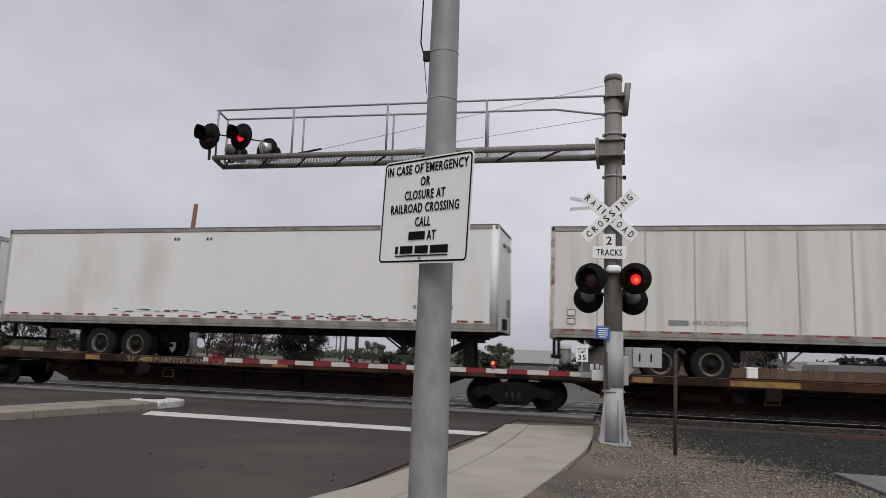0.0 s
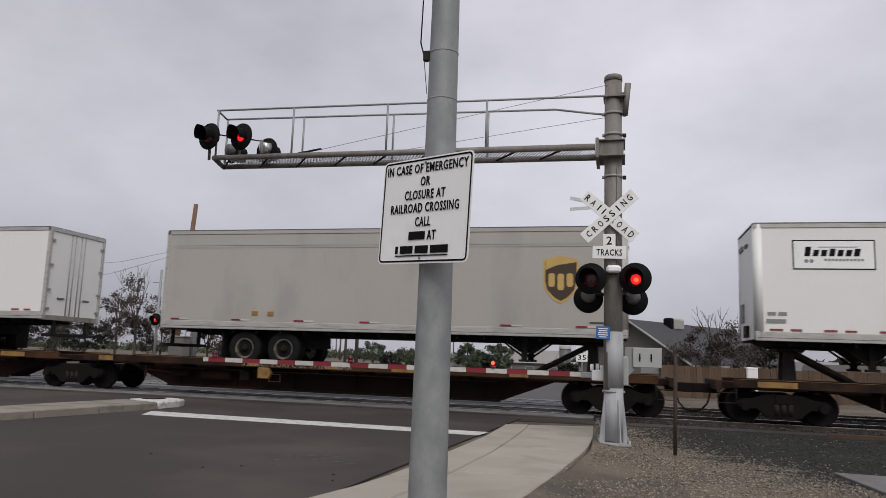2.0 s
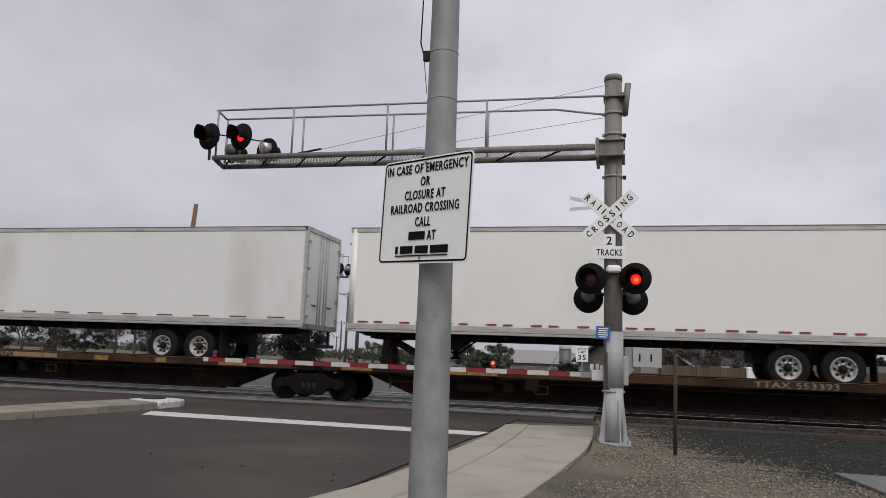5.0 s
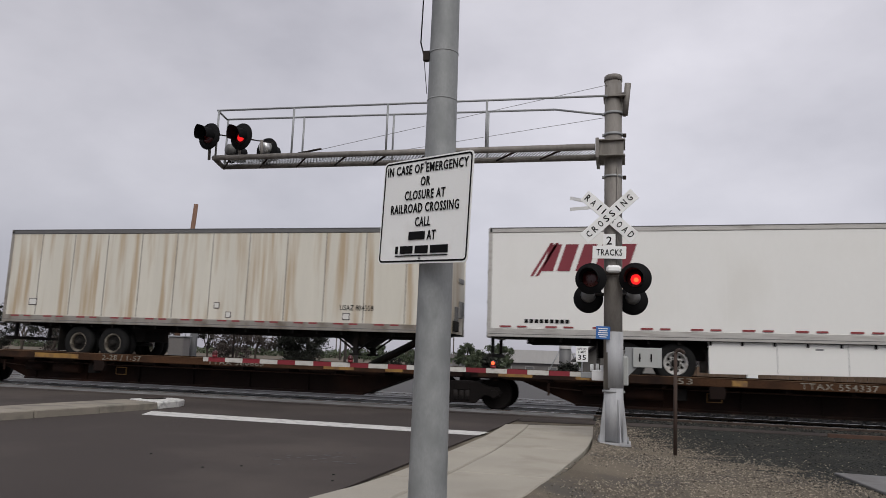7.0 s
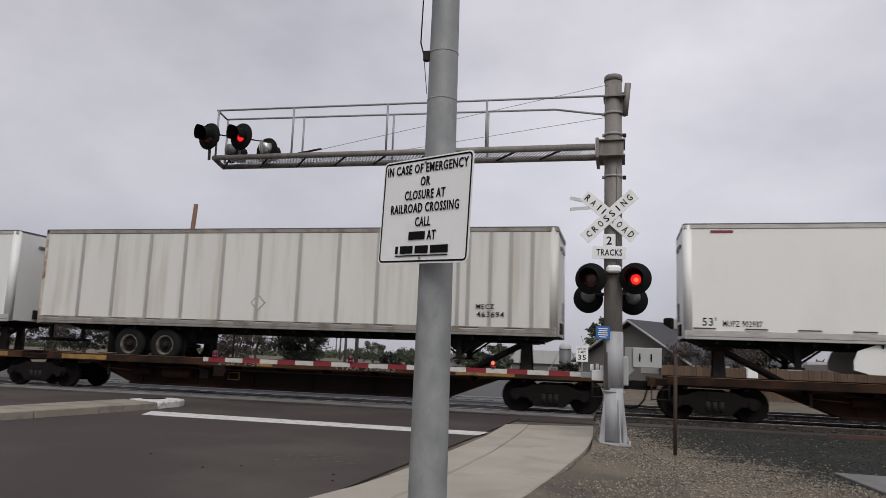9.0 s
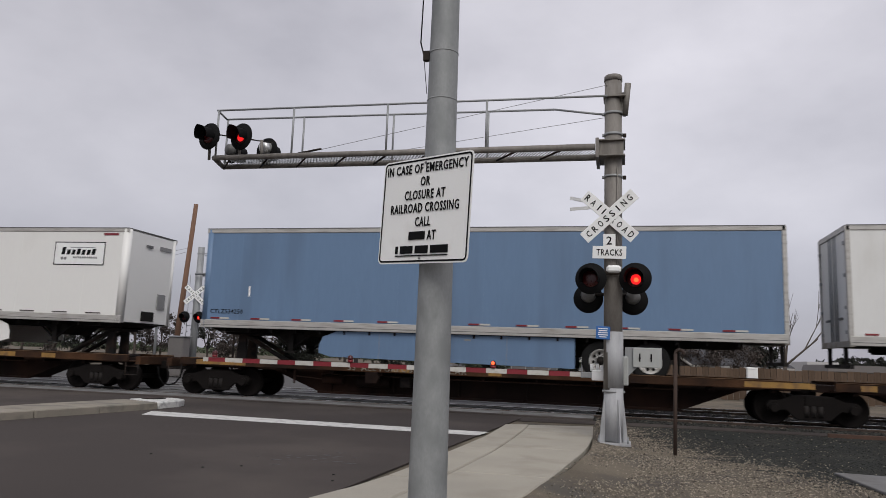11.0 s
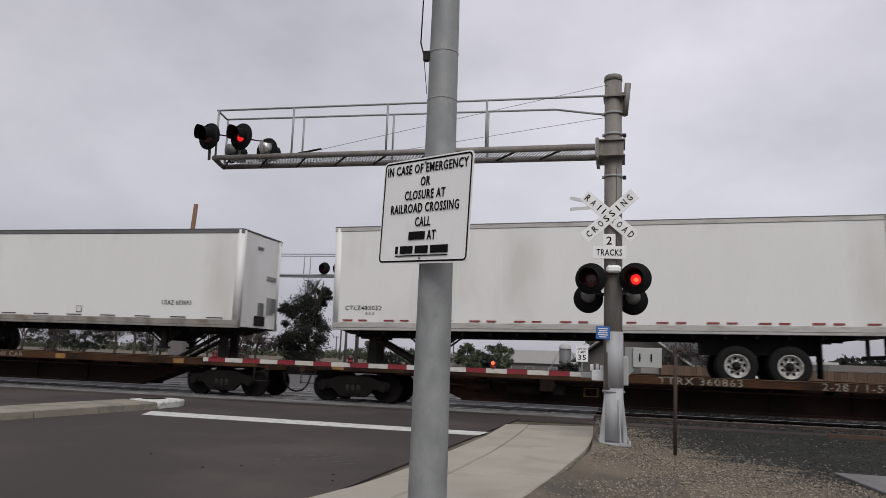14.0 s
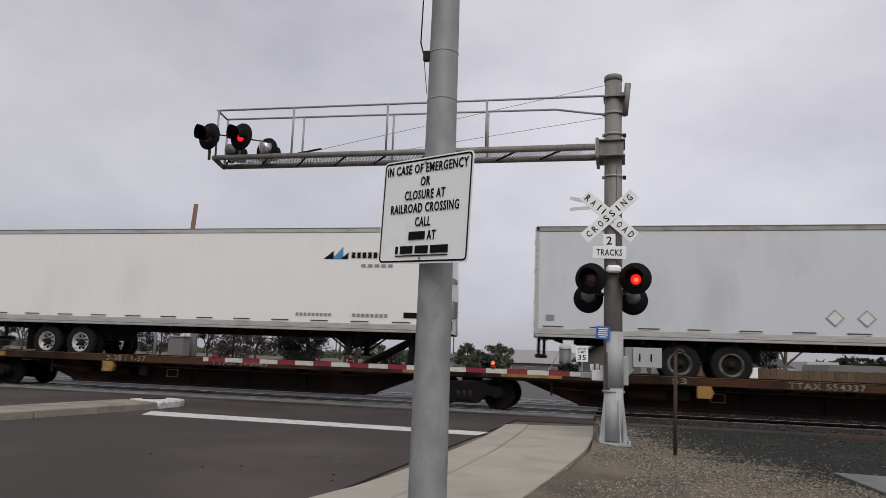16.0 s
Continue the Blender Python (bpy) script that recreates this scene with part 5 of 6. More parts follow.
trailer(-91.95, 16.2, "L", "faded blue freight trailer on spine car", M_BLUE, "smooth", 3.2, tape="mixed", roofrail=M_BLUE, skirt=(3.6, 11.2, M_CHASSIS),
        texts=[("534171", 1.0, 1.5, 0.5, 0.11, M_INK)], logo=barset(1.5, 2.05, [(0, 0, 0.03, 0.32)], M_SIGN))
trailer(-109.1, 16.2, "L", "white freight trailer with pale wheels", M_WHITE, "smooth", 3.4, tape="red")
trailer(-126.40, 16.0, "L", "white freight trailer with dark web address", M_WHITE2, "smooth", 3.4, lift=0.06, tape="dark", logo=several(barset(2.1, 2.05, [(k * 0.16, 0, 0.11, 0.09) for k in range(-8, 9)], M_GREYINK), diamond((4.9, 1.7, 0.3)), barset(0.9, 3.3, [(0, 0, 0.5, 0.1)], M_GREYINK)))
trailer(-145.66, 16.25, "R", "white freight trailer with maroon slanted name", M_WHITE, "smooth", 3.62, lift=(-0.03, 0.08), tape="red", skirt=(4.2, 10.6, M_WHITE),
        texts=[("53", 15.8, 1.64, 0.28, 0.2, M_INK)], logo=several(maroon_name(2.75, 3.1), barset(1.6, 1.40, [(k * 0.135, 0, 0.1, 0.1) for k in range(-4, 5)], M_INK)))
trailer(-161.42, 14.6, "R", "rust-streaked cream freight trailer on spine car", M_CREAM, "seams", 2.8, nose="mid", dirty=True, roofrail=M_DARKRAIL, lowrail=M_ALUDIRTY, corner=M_ALUDIRTY,
        texts=[("USAZ 884558", 12.0, 1.63, 1.0, 0.15, M_INK)], logo=frames((1.1, 1.62, 0.3, 0.22), (7.6, 1.62, 0.18, 0.18), (8.0, 1.35, 0.18, 0.18), (11.7, 1.38, 0.22, 0.2)))
trailer(-181.14, 16.1, "L", "white freight trailer with side skirt and black 53' mark", M_WHITE, "smooth", 3.2, lift=0.05, tape="dark", skirt=(3.9, 10.9, M_WHITE), lowrail=M_ALU,
        texts=[("53'", 0.62, 1.42, 0.33, 0.21, M_INK), ("MUPZ 902987", 1.40, 1.38, 0.92, 0.15, M_INK)], logo=barset(0.95, 3.72, [(0, 0, 0.55, 0.07)], M_MAROON))
trailer(-200.61, 16.3, "R", "white freight trailer with raised side ribs", M_OFFWHITE, "ribs", 3.28, dirty=True, roofrail=M_ALUDIRTY, lowrail=M_ALUDIRTY, corner=M_RUSTY, tape="dark",
        texts=[("MECZ", 14.35, 1.74, 0.5, 0.13, M_INK), ("463694", 14.5, 1.53, 0.75, 0.15, M_INK)], logo=diamond((7.6, 1.72, 0.34)))
trailer(-217.9, 16.2, "R", "white freight trailer with smooth sides", M_WHITE2, "smooth", 3.3, tape="red")
trailer(-235.42, 16.2, "L", "faded blue freight trailer with blue side skirt", M_BLUE, "smooth", 3.3, tape="mixed", skirt=(3.8, 11.0, M_BLUE), tape_step=1.3, roofrail=M_ALU, lowrail=M_ALU,
        texts=[("CTLZ534250", 0.85, 1.45, 1.05, 0.13, M_INK)], logo=barset(1.55, 2.05, [(0, 0, 0.05, 0.30)], M_SIGN))
trailer(-254.30, 16.15, "R", "white freight trailer with side skirt and name plate", M_WHITE, "smooth", 3.3, lift=(0.20, 0.05), tape="dark", skirt=(4.1, 9.85, M_WHITE),
        logo=several(framed_name(14.4, 3.10), barset(15.5, 3.72, [(0, 0, 0.55, 0.07)], M_MAROON)))
trailer(-274.47, 16.1, "L", "white freight trailer with skirt, pale wheels and 53' mark", M_WHITE, "smooth", 3.3, lift=(0.01, 0.13), tape="dark", skirt=(3.9, 10.9, M_WHITE),
        texts=[("53'", 0.62, 1.42, 0.33, 0.21, M_INK), ("MUPZ 802886", 1.40, 1.38, 0.92, 0.15, M_INK)], logo=barset(0.95, 3.72, [(0, 0, 0.55, 0.07)], M_MAROON))
trailer(-292.97, 14.4, "L", "shorter white freight trailer with black fleet code", M_WHITE2, "smooth", 2.35, lift=(0.02, 0.25), tape="red",
        texts=[("CTLZ483032", 0.95, 1.60, 1.08, 0.13, M_INK)], logo=barset(1.15, 1.44, [(-0.1, 0, 0.05, 0.07), (0, 0, 0.05, 0.07), (0.1, 0, 0.05, 0.07)], M_GREYINK))
trailer(-310.60, 14.7, "R", "white freight trailer with rusty corner posts", M_WHITE2, "smooth", 3.2, dirty=True, nose="mid", tape="dark", corner=M_RUSTY, roofrail=M_DARKRAIL, lowrail=M_ALUDIRTY,
        texts=[("USAZ 683693", 12.6, 1.68, 1.0, 0.14, M_INK)], logo=frames((0.55, 1.42, 0.2, 0.2), (1.65, 1.42, 0.22, 0.22), (9.2, 1.42, 0.2, 0.2), (4.9, 1.85, 0.2, 0.2)))
trailer(-327.83, 14.85, "R", "light grey freight trailer with name plate", M_LIGHTGREY, "smooth", 3.7, dirty=True, nose="plate", tape="dark", roofrail=M_ALUDIRTY,
        texts=[("48'", 13.95, 1.72, 0.40, 0.21, M_INK)], logo=several(framed_name(11.3, 3.12), diamond((7.3, 1.62, 0.30), (8.0, 1.62, 0.30)), barset(0.42, 1.48, [(0, 0, 0.22, 0.16)], M_GREYINK)))
trailer(-346.65, 16.2, "R", "white freight trailer with mountain emblem", M_WHITE, "smooth", 3.44, nose="mid", tape="dark",
        logo=several(peak_name(13.9, 3.15), barset(13.6, 1.42, [(-1.6 + k * 0.125, 0, 0.09, 0.09) for k in range(9)] + [(k * 0.135, 0, 0.1, 0.1) for k in range(1, 9)], M_GREYINK), barset(15.4, 1.45, [(0, 0, 0.42, 0.16)], M_INK)))

# ---------------------------------------------------------------- spine cars
CARS = [(15.2, -2.84, -20.2, -38.8), (-38.8, -57.2, -74.7, -92.35, -110.2, -128.05), (-128.05, -146.35, -164.0, -182.45),
        (-182.45, -200.6, -218.7, -236.9), (-236.9, -256.3, -274.5, -294.35), (-294.35, -312.5, -329.7, -347.65)]
YC, WR, RAILZ = 20.87, 0.42, 0.065
b = B()
for s in (-1, 1):
    lathe(b, [(0.0, -0.01), (0.11, -0.01), (0.13, 0.03), (0.16, 0.06), (0.33, 0.07), (0.37, 0.03), (WR, 0.02), (WR, 0.12), (WR + 0.02, 0.14), (WR + 0.02, 0.16), (0.36, 0.15), (0.14, 0.13), (0, 0.13)],
          Matrix.Translation((0, s * 0.80, 0)) @ pose(0, 0, 0, -90 * s * -1 if s > 0 else -90, 0, 0), 32)
    for k in range(3):
        a = k * 2 * math.pi / 3
        tube(b, (0.06 * math.cos(a), s * 0.80, 0.06 * math.sin(a)), (0.06 * math.cos(a), s * 0.84, 0.06 * math.sin(a)), 0.018, seg=6)
tube(b, (0, -0.8, 0), (0, 0.8, 0), 0.075, seg=12)
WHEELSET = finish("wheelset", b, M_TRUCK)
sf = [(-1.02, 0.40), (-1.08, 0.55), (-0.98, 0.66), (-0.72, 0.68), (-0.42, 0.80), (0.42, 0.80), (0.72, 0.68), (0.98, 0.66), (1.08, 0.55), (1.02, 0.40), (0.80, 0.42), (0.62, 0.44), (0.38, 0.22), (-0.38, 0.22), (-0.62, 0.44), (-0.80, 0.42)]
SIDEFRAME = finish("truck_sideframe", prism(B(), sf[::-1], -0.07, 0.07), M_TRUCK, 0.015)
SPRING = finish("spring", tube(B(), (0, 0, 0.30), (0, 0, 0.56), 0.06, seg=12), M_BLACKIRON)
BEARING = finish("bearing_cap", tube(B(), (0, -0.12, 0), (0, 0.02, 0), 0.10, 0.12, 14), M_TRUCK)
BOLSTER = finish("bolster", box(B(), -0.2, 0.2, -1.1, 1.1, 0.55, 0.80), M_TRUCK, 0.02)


def truck(unit, x, xw):
    """Two-axle truck under a unit; its wheelsets turn."""
    for s in (-1, 1):
        f = part("truck_sideframe", SIDEFRAME, None, unit, "dark cast-steel truck side frame", m=pose(x, s * 1.0, 0))
        for q in (-0.16, 0.0, 0.16):
            part("spring", SPRING, None, f, m=pose(q, s * 0.05, 0))
        for q in (-0.89, 0.89):
            part("bearing_cap", BEARING, None, f, m=pose(q, s * 0.06, RAILZ + WR) if s < 0 else pose(q, 0.06, RAILZ + WR, 0, 0, 180))
    part("bolster", BOLSTER, None, unit, m=pose(x, 0, 0))
    for q in (-0.89, 0.89):
        w = part("wheelset", WHEELSET, None, unit, "dark steel wheelset", m=pose(x + q, 0, RAILZ + WR))
        WHEELS.append((w, x + q, xw + x + q))


def spine_unit(x_right, x_left, end_right, end_left, marks, hitch):
    """One platform of an articulated spine car: deep centre spine, deck beams, hitches, trucks."""
    L = x_right - x_left
    u = thing("spine_car", "rusty brown articulated railway spine car unit", "railway wagon", pose(x_left, YC, 0), group="spine cars of the train")
    MOVERS.append((u, x_left, YC, 0, 0.0))
    tl = 2.05 if end_left else 0.0
    tr = L - 2.05 if end_right else L
    e0 = 0.55 if end_left else 0.12
    e1 = L - 0.55 if end_right else L - 0.12
    pts = [(e0, 0.88), (tl + 1.55, 0.84), (tl + 3.0, 0.28), (tr - 3.0, 0.28), (tr - 1.55, 0.84), (e1, 0.88), (e1, 1.06), (e0, 1.06)]
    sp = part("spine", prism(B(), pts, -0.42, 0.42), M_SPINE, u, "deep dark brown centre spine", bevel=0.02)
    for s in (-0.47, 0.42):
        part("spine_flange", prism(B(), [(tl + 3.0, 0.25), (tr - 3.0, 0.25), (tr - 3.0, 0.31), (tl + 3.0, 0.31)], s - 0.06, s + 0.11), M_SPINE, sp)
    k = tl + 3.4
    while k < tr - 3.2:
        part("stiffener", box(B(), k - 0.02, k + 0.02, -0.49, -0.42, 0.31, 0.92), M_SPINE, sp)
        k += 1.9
    for s in (-1, 1):
        y0 = s * 1.16
        bmn = prism(B(), [(e0 + 0.35, 0.93), (e1 - 0.35, 0.93), (e1 - 0.35, 1.13), (e0 + 0.35, 1.13)], y0 - 0.05, y0 + 0.05)
        beam = part("deck_beam", bmn, M_DECK, u, "rust-brown deck edge beam with worn yellow patches", bevel=0.008)
        part("deck_lip", box(B(), e0 + 0.36, e1 - 0.36, y0 - 0.062, y0 + 0.05, 1.131, 1.146), M_LIP, beam, "paler rust-ochre upper edge")
        if s < 0:
            random.seed(int(abs(x_left) * 10))
            x = e0 + 0.9
            while x < e1 - 1.0:
                w = random.choice((0.35, 0.5, 0.9, 1.6))
                if random.random() < 0.55:
                    part("yellow_patch", box(B(), x, x + w, y0 - 0.0535, y0 - 0.05, 0.96, 1.10), M_YELLOW, beam, "worn yellow reflective patch")
                x += w + random.uniform(0.9, 2.4)
            for txt, fx, w, h in marks:
                part("lettering", word(txt, w, h, M_STENCIL, 0.004), None, beam, m=pose(e0 + fx * (e1 - e0), y0 - 0.056, 1.035) @ FRONT)
            x = e0 + L * 0.34
            part("jack_bracket", prism(B(), [(x, 0.62), (x + 0.34, 0.62), (x + 0.40, 0.78), (x + 0.34, 0.93), (x, 0.93)], y0 - 0.06, y0 + 0.1), M_YELLOW if int(abs(x_left)) % 2 else M_SPINE, beam, "small bracket under the deck", bevel=0.01)
    # brake gear hung on the near side of the spine
    gx = tl + 4.3
    part("air_reservoir", tube(B(), (gx, -0.66, 0.64), (gx + 0.95, -0.66, 0.64), 0.15, seg=18), M_SPINE, u, "dark air-brake reservoir")
    cyl = part("brake_cylinder", tube(B(), (gx - 1.1, -0.64, 0.66), (gx - 0.45, -0.64, 0.66), 0.115, seg=16), M_SPINE, u, "dirty brake cylinder")
    part("push_rod", tube(B(), (gx - 1.1, -0.64, 0.66), (gx - 2.0, -0.64, 0.72), 0.018, seg=6), M_RUSTBEAM, cyl)
    part("brake_lever", box(B(), gx - 2.03, gx - 1.97, -0.66, -0.62, 0.50, 0.90), M_RUSTBEAM, cyl, bevel=0.006)
    part("train_pipe", tube(B(), (tl + 3.1, -0.52, 0.80), (tr - 3.1, -0.52, 0.80), 0.022, seg=8), M_RUSTBEAM, u, "rusty brake pipe")
    part("control_valve", box(B(), gx + 1.25, gx + 1.55, -0.74, -0.50, 0.52, 0.82), M_BLACKIRON, u, "iron control valve", bevel=0.02)
    plate = part("test_plate", box(B(), gx + 2.05, gx + 2.43, -0.445, -0.432, 0.50, 0.74), M_YELLOW, u, "small yellow-edged stencil plate")
    part("plate_field", box(B(), gx + 2.075, gx + 2.405, -0.449, -0.445, 0.525, 0.715), M_SPINE, plate)
    part("deck_plate", box(B(), e0 + 0.4, e1 - 0.4, -1.11, -0.52, 0.92, 0.958), M_DECK, u, "wheel runway plate")
    part("deck_plate", box(B(), e0 + 0.4, e1 - 0.4, 0.52, 1.11, 0.92, 0.958), M_DECK, u, "wheel runway plate")
    k = e0 + 0.8
    while k < e1 - 0.5:
        part("cross_bearer", cross_bearer(), None, u, m=pose(k, 0, 0))
        k += 1.45
    # hitch stand carrying the trailer nose: post and diagonal strut
    hx, hd = hitch
    for y in (-0.32, 0.32):
        part("hitch_post", prism(B(), [(hx - 0.16, 1.06), (hx + 0.16, 1.06), (hx + 0.11, 1.94), (hx - 0.11, 1.94)], y - 0.06, y + 0.06), M_BLACKIRON, u, "black trailer hitch stand")
        part("hitch_strut", tube(B(), (hx + hd * 0.1, y, 1.86), (hx + hd * 1.55, y, 1.10), 0.065, seg=10), M_BLACKIRON, u, "diagonal hitch strut")
    part("hitch_plate", box(B(), hx - 0.32, hx + 0.32, -0.55, 0.55, 1.86, 1.95), M_BLACKIRON, u, bevel=0.02)
    part("hitch_foot", box(B(), hx - 0.45, hx + 0.45, -0.6, 0.6, 1.06, 1.13), M_BLACKIRON, u, bevel=0.02)
    part("hitch_foot", box(B(), hx + hd * 1.55 - 0.2, hx + hd * 1.55 + 0.2, -0.45, 0.45, 1.06, 1.15), M_BLACKIRON, u, bevel=0.02)
    truck(u, tl, x_left)
    if end_right:
        truck(u, tr, x_left)
    for is_end, xe, sg in ((end_left, 0.0, 1), (end_right, L, -1)):
        if is_end:
            part("coupler", box(B(), min(xe, xe + sg * 0.7), max(xe, xe + sg * 0.7), -0.11, 0.11, 0.74, 0.98), M_TRUCK, u, "steel coupler", bevel=0.02)
            part("end_sill", box(B(), min(xe + sg * 0.45, xe + sg * 0.62), max(xe + sg * 0.45, xe + sg * 0.62), -1.2, 1.2, 0.86, 1.10), M_DECK, u, bevel=0.01)
            hose = B()
            pts = [(xe + sg * 0.45, -0.30, 0.80), (xe + sg * 0.36, -0.33, 0.48), (xe + sg * 0.2, -0.33, 0.30), (xe + sg * 0.0, -0.33, 0.26)]
            for a, c in zip(pts, pts[1:]):
                tube(hose, a, c, 0.025, seg=8)
            part("air_hose", hose, M_BLACK, u, "black air-brake hose")
            for z in (0.55, 0.80):
                part("grab_iron", tube(B(), (xe + sg * 0.52, -1.19, z), (xe + sg * 0.95, -1.19, z), 0.013, seg=6), M_BLACKIRON, u)
            part("ladder_stile", tube(B(), (xe + sg * 0.52, -1.19, 0.52), (xe + sg * 0.52, -1.19, 0.92), 0.016, seg=6), M_BLACKIRON, u)
            part("ladder_stile", tube(B(), (xe + sg * 0.95, -1.19, 0.52), (xe + sg * 0.95, -1.19, 0.92), 0.016, seg=6), M_BLACKIRON, u)
        else:
            if sg > 0:
                part("articulation", tube(B(), (xe, 0, 0.80), (xe, 0, 1.10), 0.30, seg=20), M_TRUCK, u, "articulation joint")
    return u


BEARERS = []


def cross_bearer():
    if not BEARERS:
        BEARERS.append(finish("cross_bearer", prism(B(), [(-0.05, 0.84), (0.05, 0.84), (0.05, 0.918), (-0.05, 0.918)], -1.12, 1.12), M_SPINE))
    return BEARERS[0]


FRONTS = {t: v for t, v in TRAILERS}
MARKS = [[("TTAX 553393", 0.72, 1.9, 0.15)], [("53' ALL PURPOSE SPINE CAR", 0.42, 3.4, 0.15)], [("53", 0.32, 0.35, 0.15), ("TTAX 554337", 0.52, 1.7, 0.15)], [("2-28 / 1-57", 0.40, 1.35, 0.16), ("TTAX 360863", 0.62, 1.8, 0.15)]]
STENCILS = {(4, 0): [("2-28 / 1-57", 0.29, 1.5, 0.18), ("TTRX 360863", 0.45, 2.0, 0.18)], (4, 1): [("TTRX 360863", 0.52, 2.0, 0.18), ("2-28 / 1-57", 0.70, 1.5, 0.18)],
            (4, 2): [("TTRX 360863", 0.56, 2.0, 0.18), ("2-28 / 1-57", 0.745, 1.5, 0.18)]}
for ci, car in enumerate(CARS):
    for k, (xr, xl) in enumerate(zip(car, car[1:])):
        tx = min(FRONTS, key=lambda q: abs(q + FRONTS[q][0] / 2 - (xr + xl) / 2))
        ln, fr = FRONTS[tx]
        hitch = (tx + 0.95 - xl, 1) if fr == "L" else (tx + ln - 0.95 - xl, -1)
        spine_unit(xr, xl, k == 0, k == len(car) - 2, STENCILS.get((ci, k), MARKS[(ci + k) % 4]), hitch)

# ---------------------------------------------------------------- beyond the tracks
def shaft_between(name, a, c, r0, r1, material, parent=None, label="", seg=10):
    return part(name, tube(B(), a, c, r0, r1, seg), material, parent, label)


# far crossing signal, facing this way
FX, FY = -20.47, 32.5
far = thing("crossing_signal", "distant crossing signal mast with cantilever lamps beyond tracks", "crossing signal", pose(FX, FY, 0))
part("mast", tube(B(), (0, 0, 0), (0, 0, 6.41), 0.17, 0.16, 20), M_GALV, far)
FZ = 5.03
FE = -12.71 - FX
for y in (-0.35, 0.35):
    part("arm_pipe", tube(B(), (0, y, FZ), (FE, y, FZ), 0.055, seg=10), M_GALV, far)
    part("handrail", tube(B(), (0, y, FZ + 1.0), (FE - 0.05, y, FZ + 1.0), 0.022, seg=6), M_GALV, far)
    for x in (FE - 0.05, FE - 2.0, FE - 4.0, FE - 6.0):
        part("rail_post", tube(B(), (x, y, FZ), (x, y, FZ + 1.0), 0.022, seg=6), M_GALV, far)
b = B()
for k in range(60):
    x = 0.3 + k * (FE - 0.4) / 60
    tube(b, (x, -0.3, FZ + 0.02), (x + 0.08, 0.3, FZ + 0.02), 0.012, seg=3, caps=False)
tagged(part("grating", b, M_GALV, far), kind="stuff")
for px, ph in ((576, 0), (601, 1)):
    x = {576: -13.63, 601: -12.92}[px] - FX
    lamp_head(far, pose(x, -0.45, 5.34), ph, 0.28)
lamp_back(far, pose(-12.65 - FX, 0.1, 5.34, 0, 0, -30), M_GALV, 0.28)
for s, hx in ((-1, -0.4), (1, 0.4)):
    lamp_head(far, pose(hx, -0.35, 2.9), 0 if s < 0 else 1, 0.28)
crossbuck(far, pose(0, -0.25, 4.0, 0, 0, 20))
for z in (4.0, 4.6, 5.2):
    part("ladder_rung", tube(B(), (-0.45, 0, z - 1.5), (-0.15, 0, z - 1.5), 0.012, seg=5), M_GALV, far)
for x in (-0.48, -0.2):
    part("ladder_stile", tube(B(), (x, 0, 0.3), (x, 0, FZ), 0.016, seg=5), M_GALV, far)

# second small signal mast near it
sm = thing("crossing_signal", "slim silver signal mast with one flashing lamp", "crossing signal", pose(-21.57, 31.0, 0))
part("mast", tube(B(), (0, 0, 0), (0, 0, 5.08), 0.07, 0.06, 14), M_GALV, sm)
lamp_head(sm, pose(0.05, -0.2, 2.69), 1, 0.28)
part("cross_tube", tube(B(), (-0.4, 0, 4.47), (0.5, 0, 4.47 - 0.05), 0.02, seg=6), M_GALV, sm)

tp = thing("signal_post", "thin dark post with small lamp cluster beyond tracks", "signal post", pose(-19.42, 34.5, 0))
part("shaft", tube(B(), (0, 0, 0), (0, 0, 5.11), 0.06, 0.05, 10), M_BLACKIRON, tp)
for dx in (-0.33, 0.0, 0.33):
    part("lamp_case", tube(B(), (dx, -0.12, 5.43), (dx, 0.12, 5.43), 0.17, 0.14, 16), M_BLACK, tp, "round black lamp case")
part("cross_tube", tube(B(), (-0.4, 0, 5.17), (0.4, 0, 5.17), 0.03, seg=8), M_BLACKIRON, tp)
# relay cabinet and clutter beyond the tracks at the road's edge
cab = thing("relay_cabinet", "grey steel relay cabinet beyond the tracks", "cabinet", pose(-20.61, 31.5, 0))
part("case", box(B(), -0.4, 0.4, -0.3, 0.3, 0, 1.9), M_SHEDGREY, cab, bevel=0.02)
part("door", box(B(), -0.36, 0.36, -0.315, -0.30, 0.1, 1.8), M_SHEDGREY, cab, bevel=0.005)
part("cabinet_roof", box(B(), -0.45, 0.45, -0.35, 0.35, 1.9, 1.96), M_GALV, cab, bevel=0.01)

# leaning brown timber pole
lp = thing("timber_pole", "leaning reddish-brown timber pole", "utility pole", pose(-23.86, 36, 0))
part("shaft", tube(B(), (0, 0, -0.2), (-23.25 - -23.86, 0, 9.39), 0.17, 0.12, 14), M_WOODPOLE, lp)

wire = thing("overhead_wire", "thin dark overhead wires beyond the tracks", "cable", pose(0, 0, 0))
for a, c in (((-23.62, 36.00, 6.88), (-36.48, 42.00, 6.63)), ((-23.60, 36.00, 6.69), (-39.00, 44.00, 5.66)), ((-22.13, 60.00, 10.54), (-36.59, 95.00, 9.56))):
    mid = tuple((q + r) / 2 - (0.25 if k == 2 else 0.0) for k, (q, r) in enumerate(zip(a, c)))
    part("wire", tube(tube(B(), a, mid, 0.011, seg=5), mid, c, 0.011, seg=5), M_GREYINK, wire)

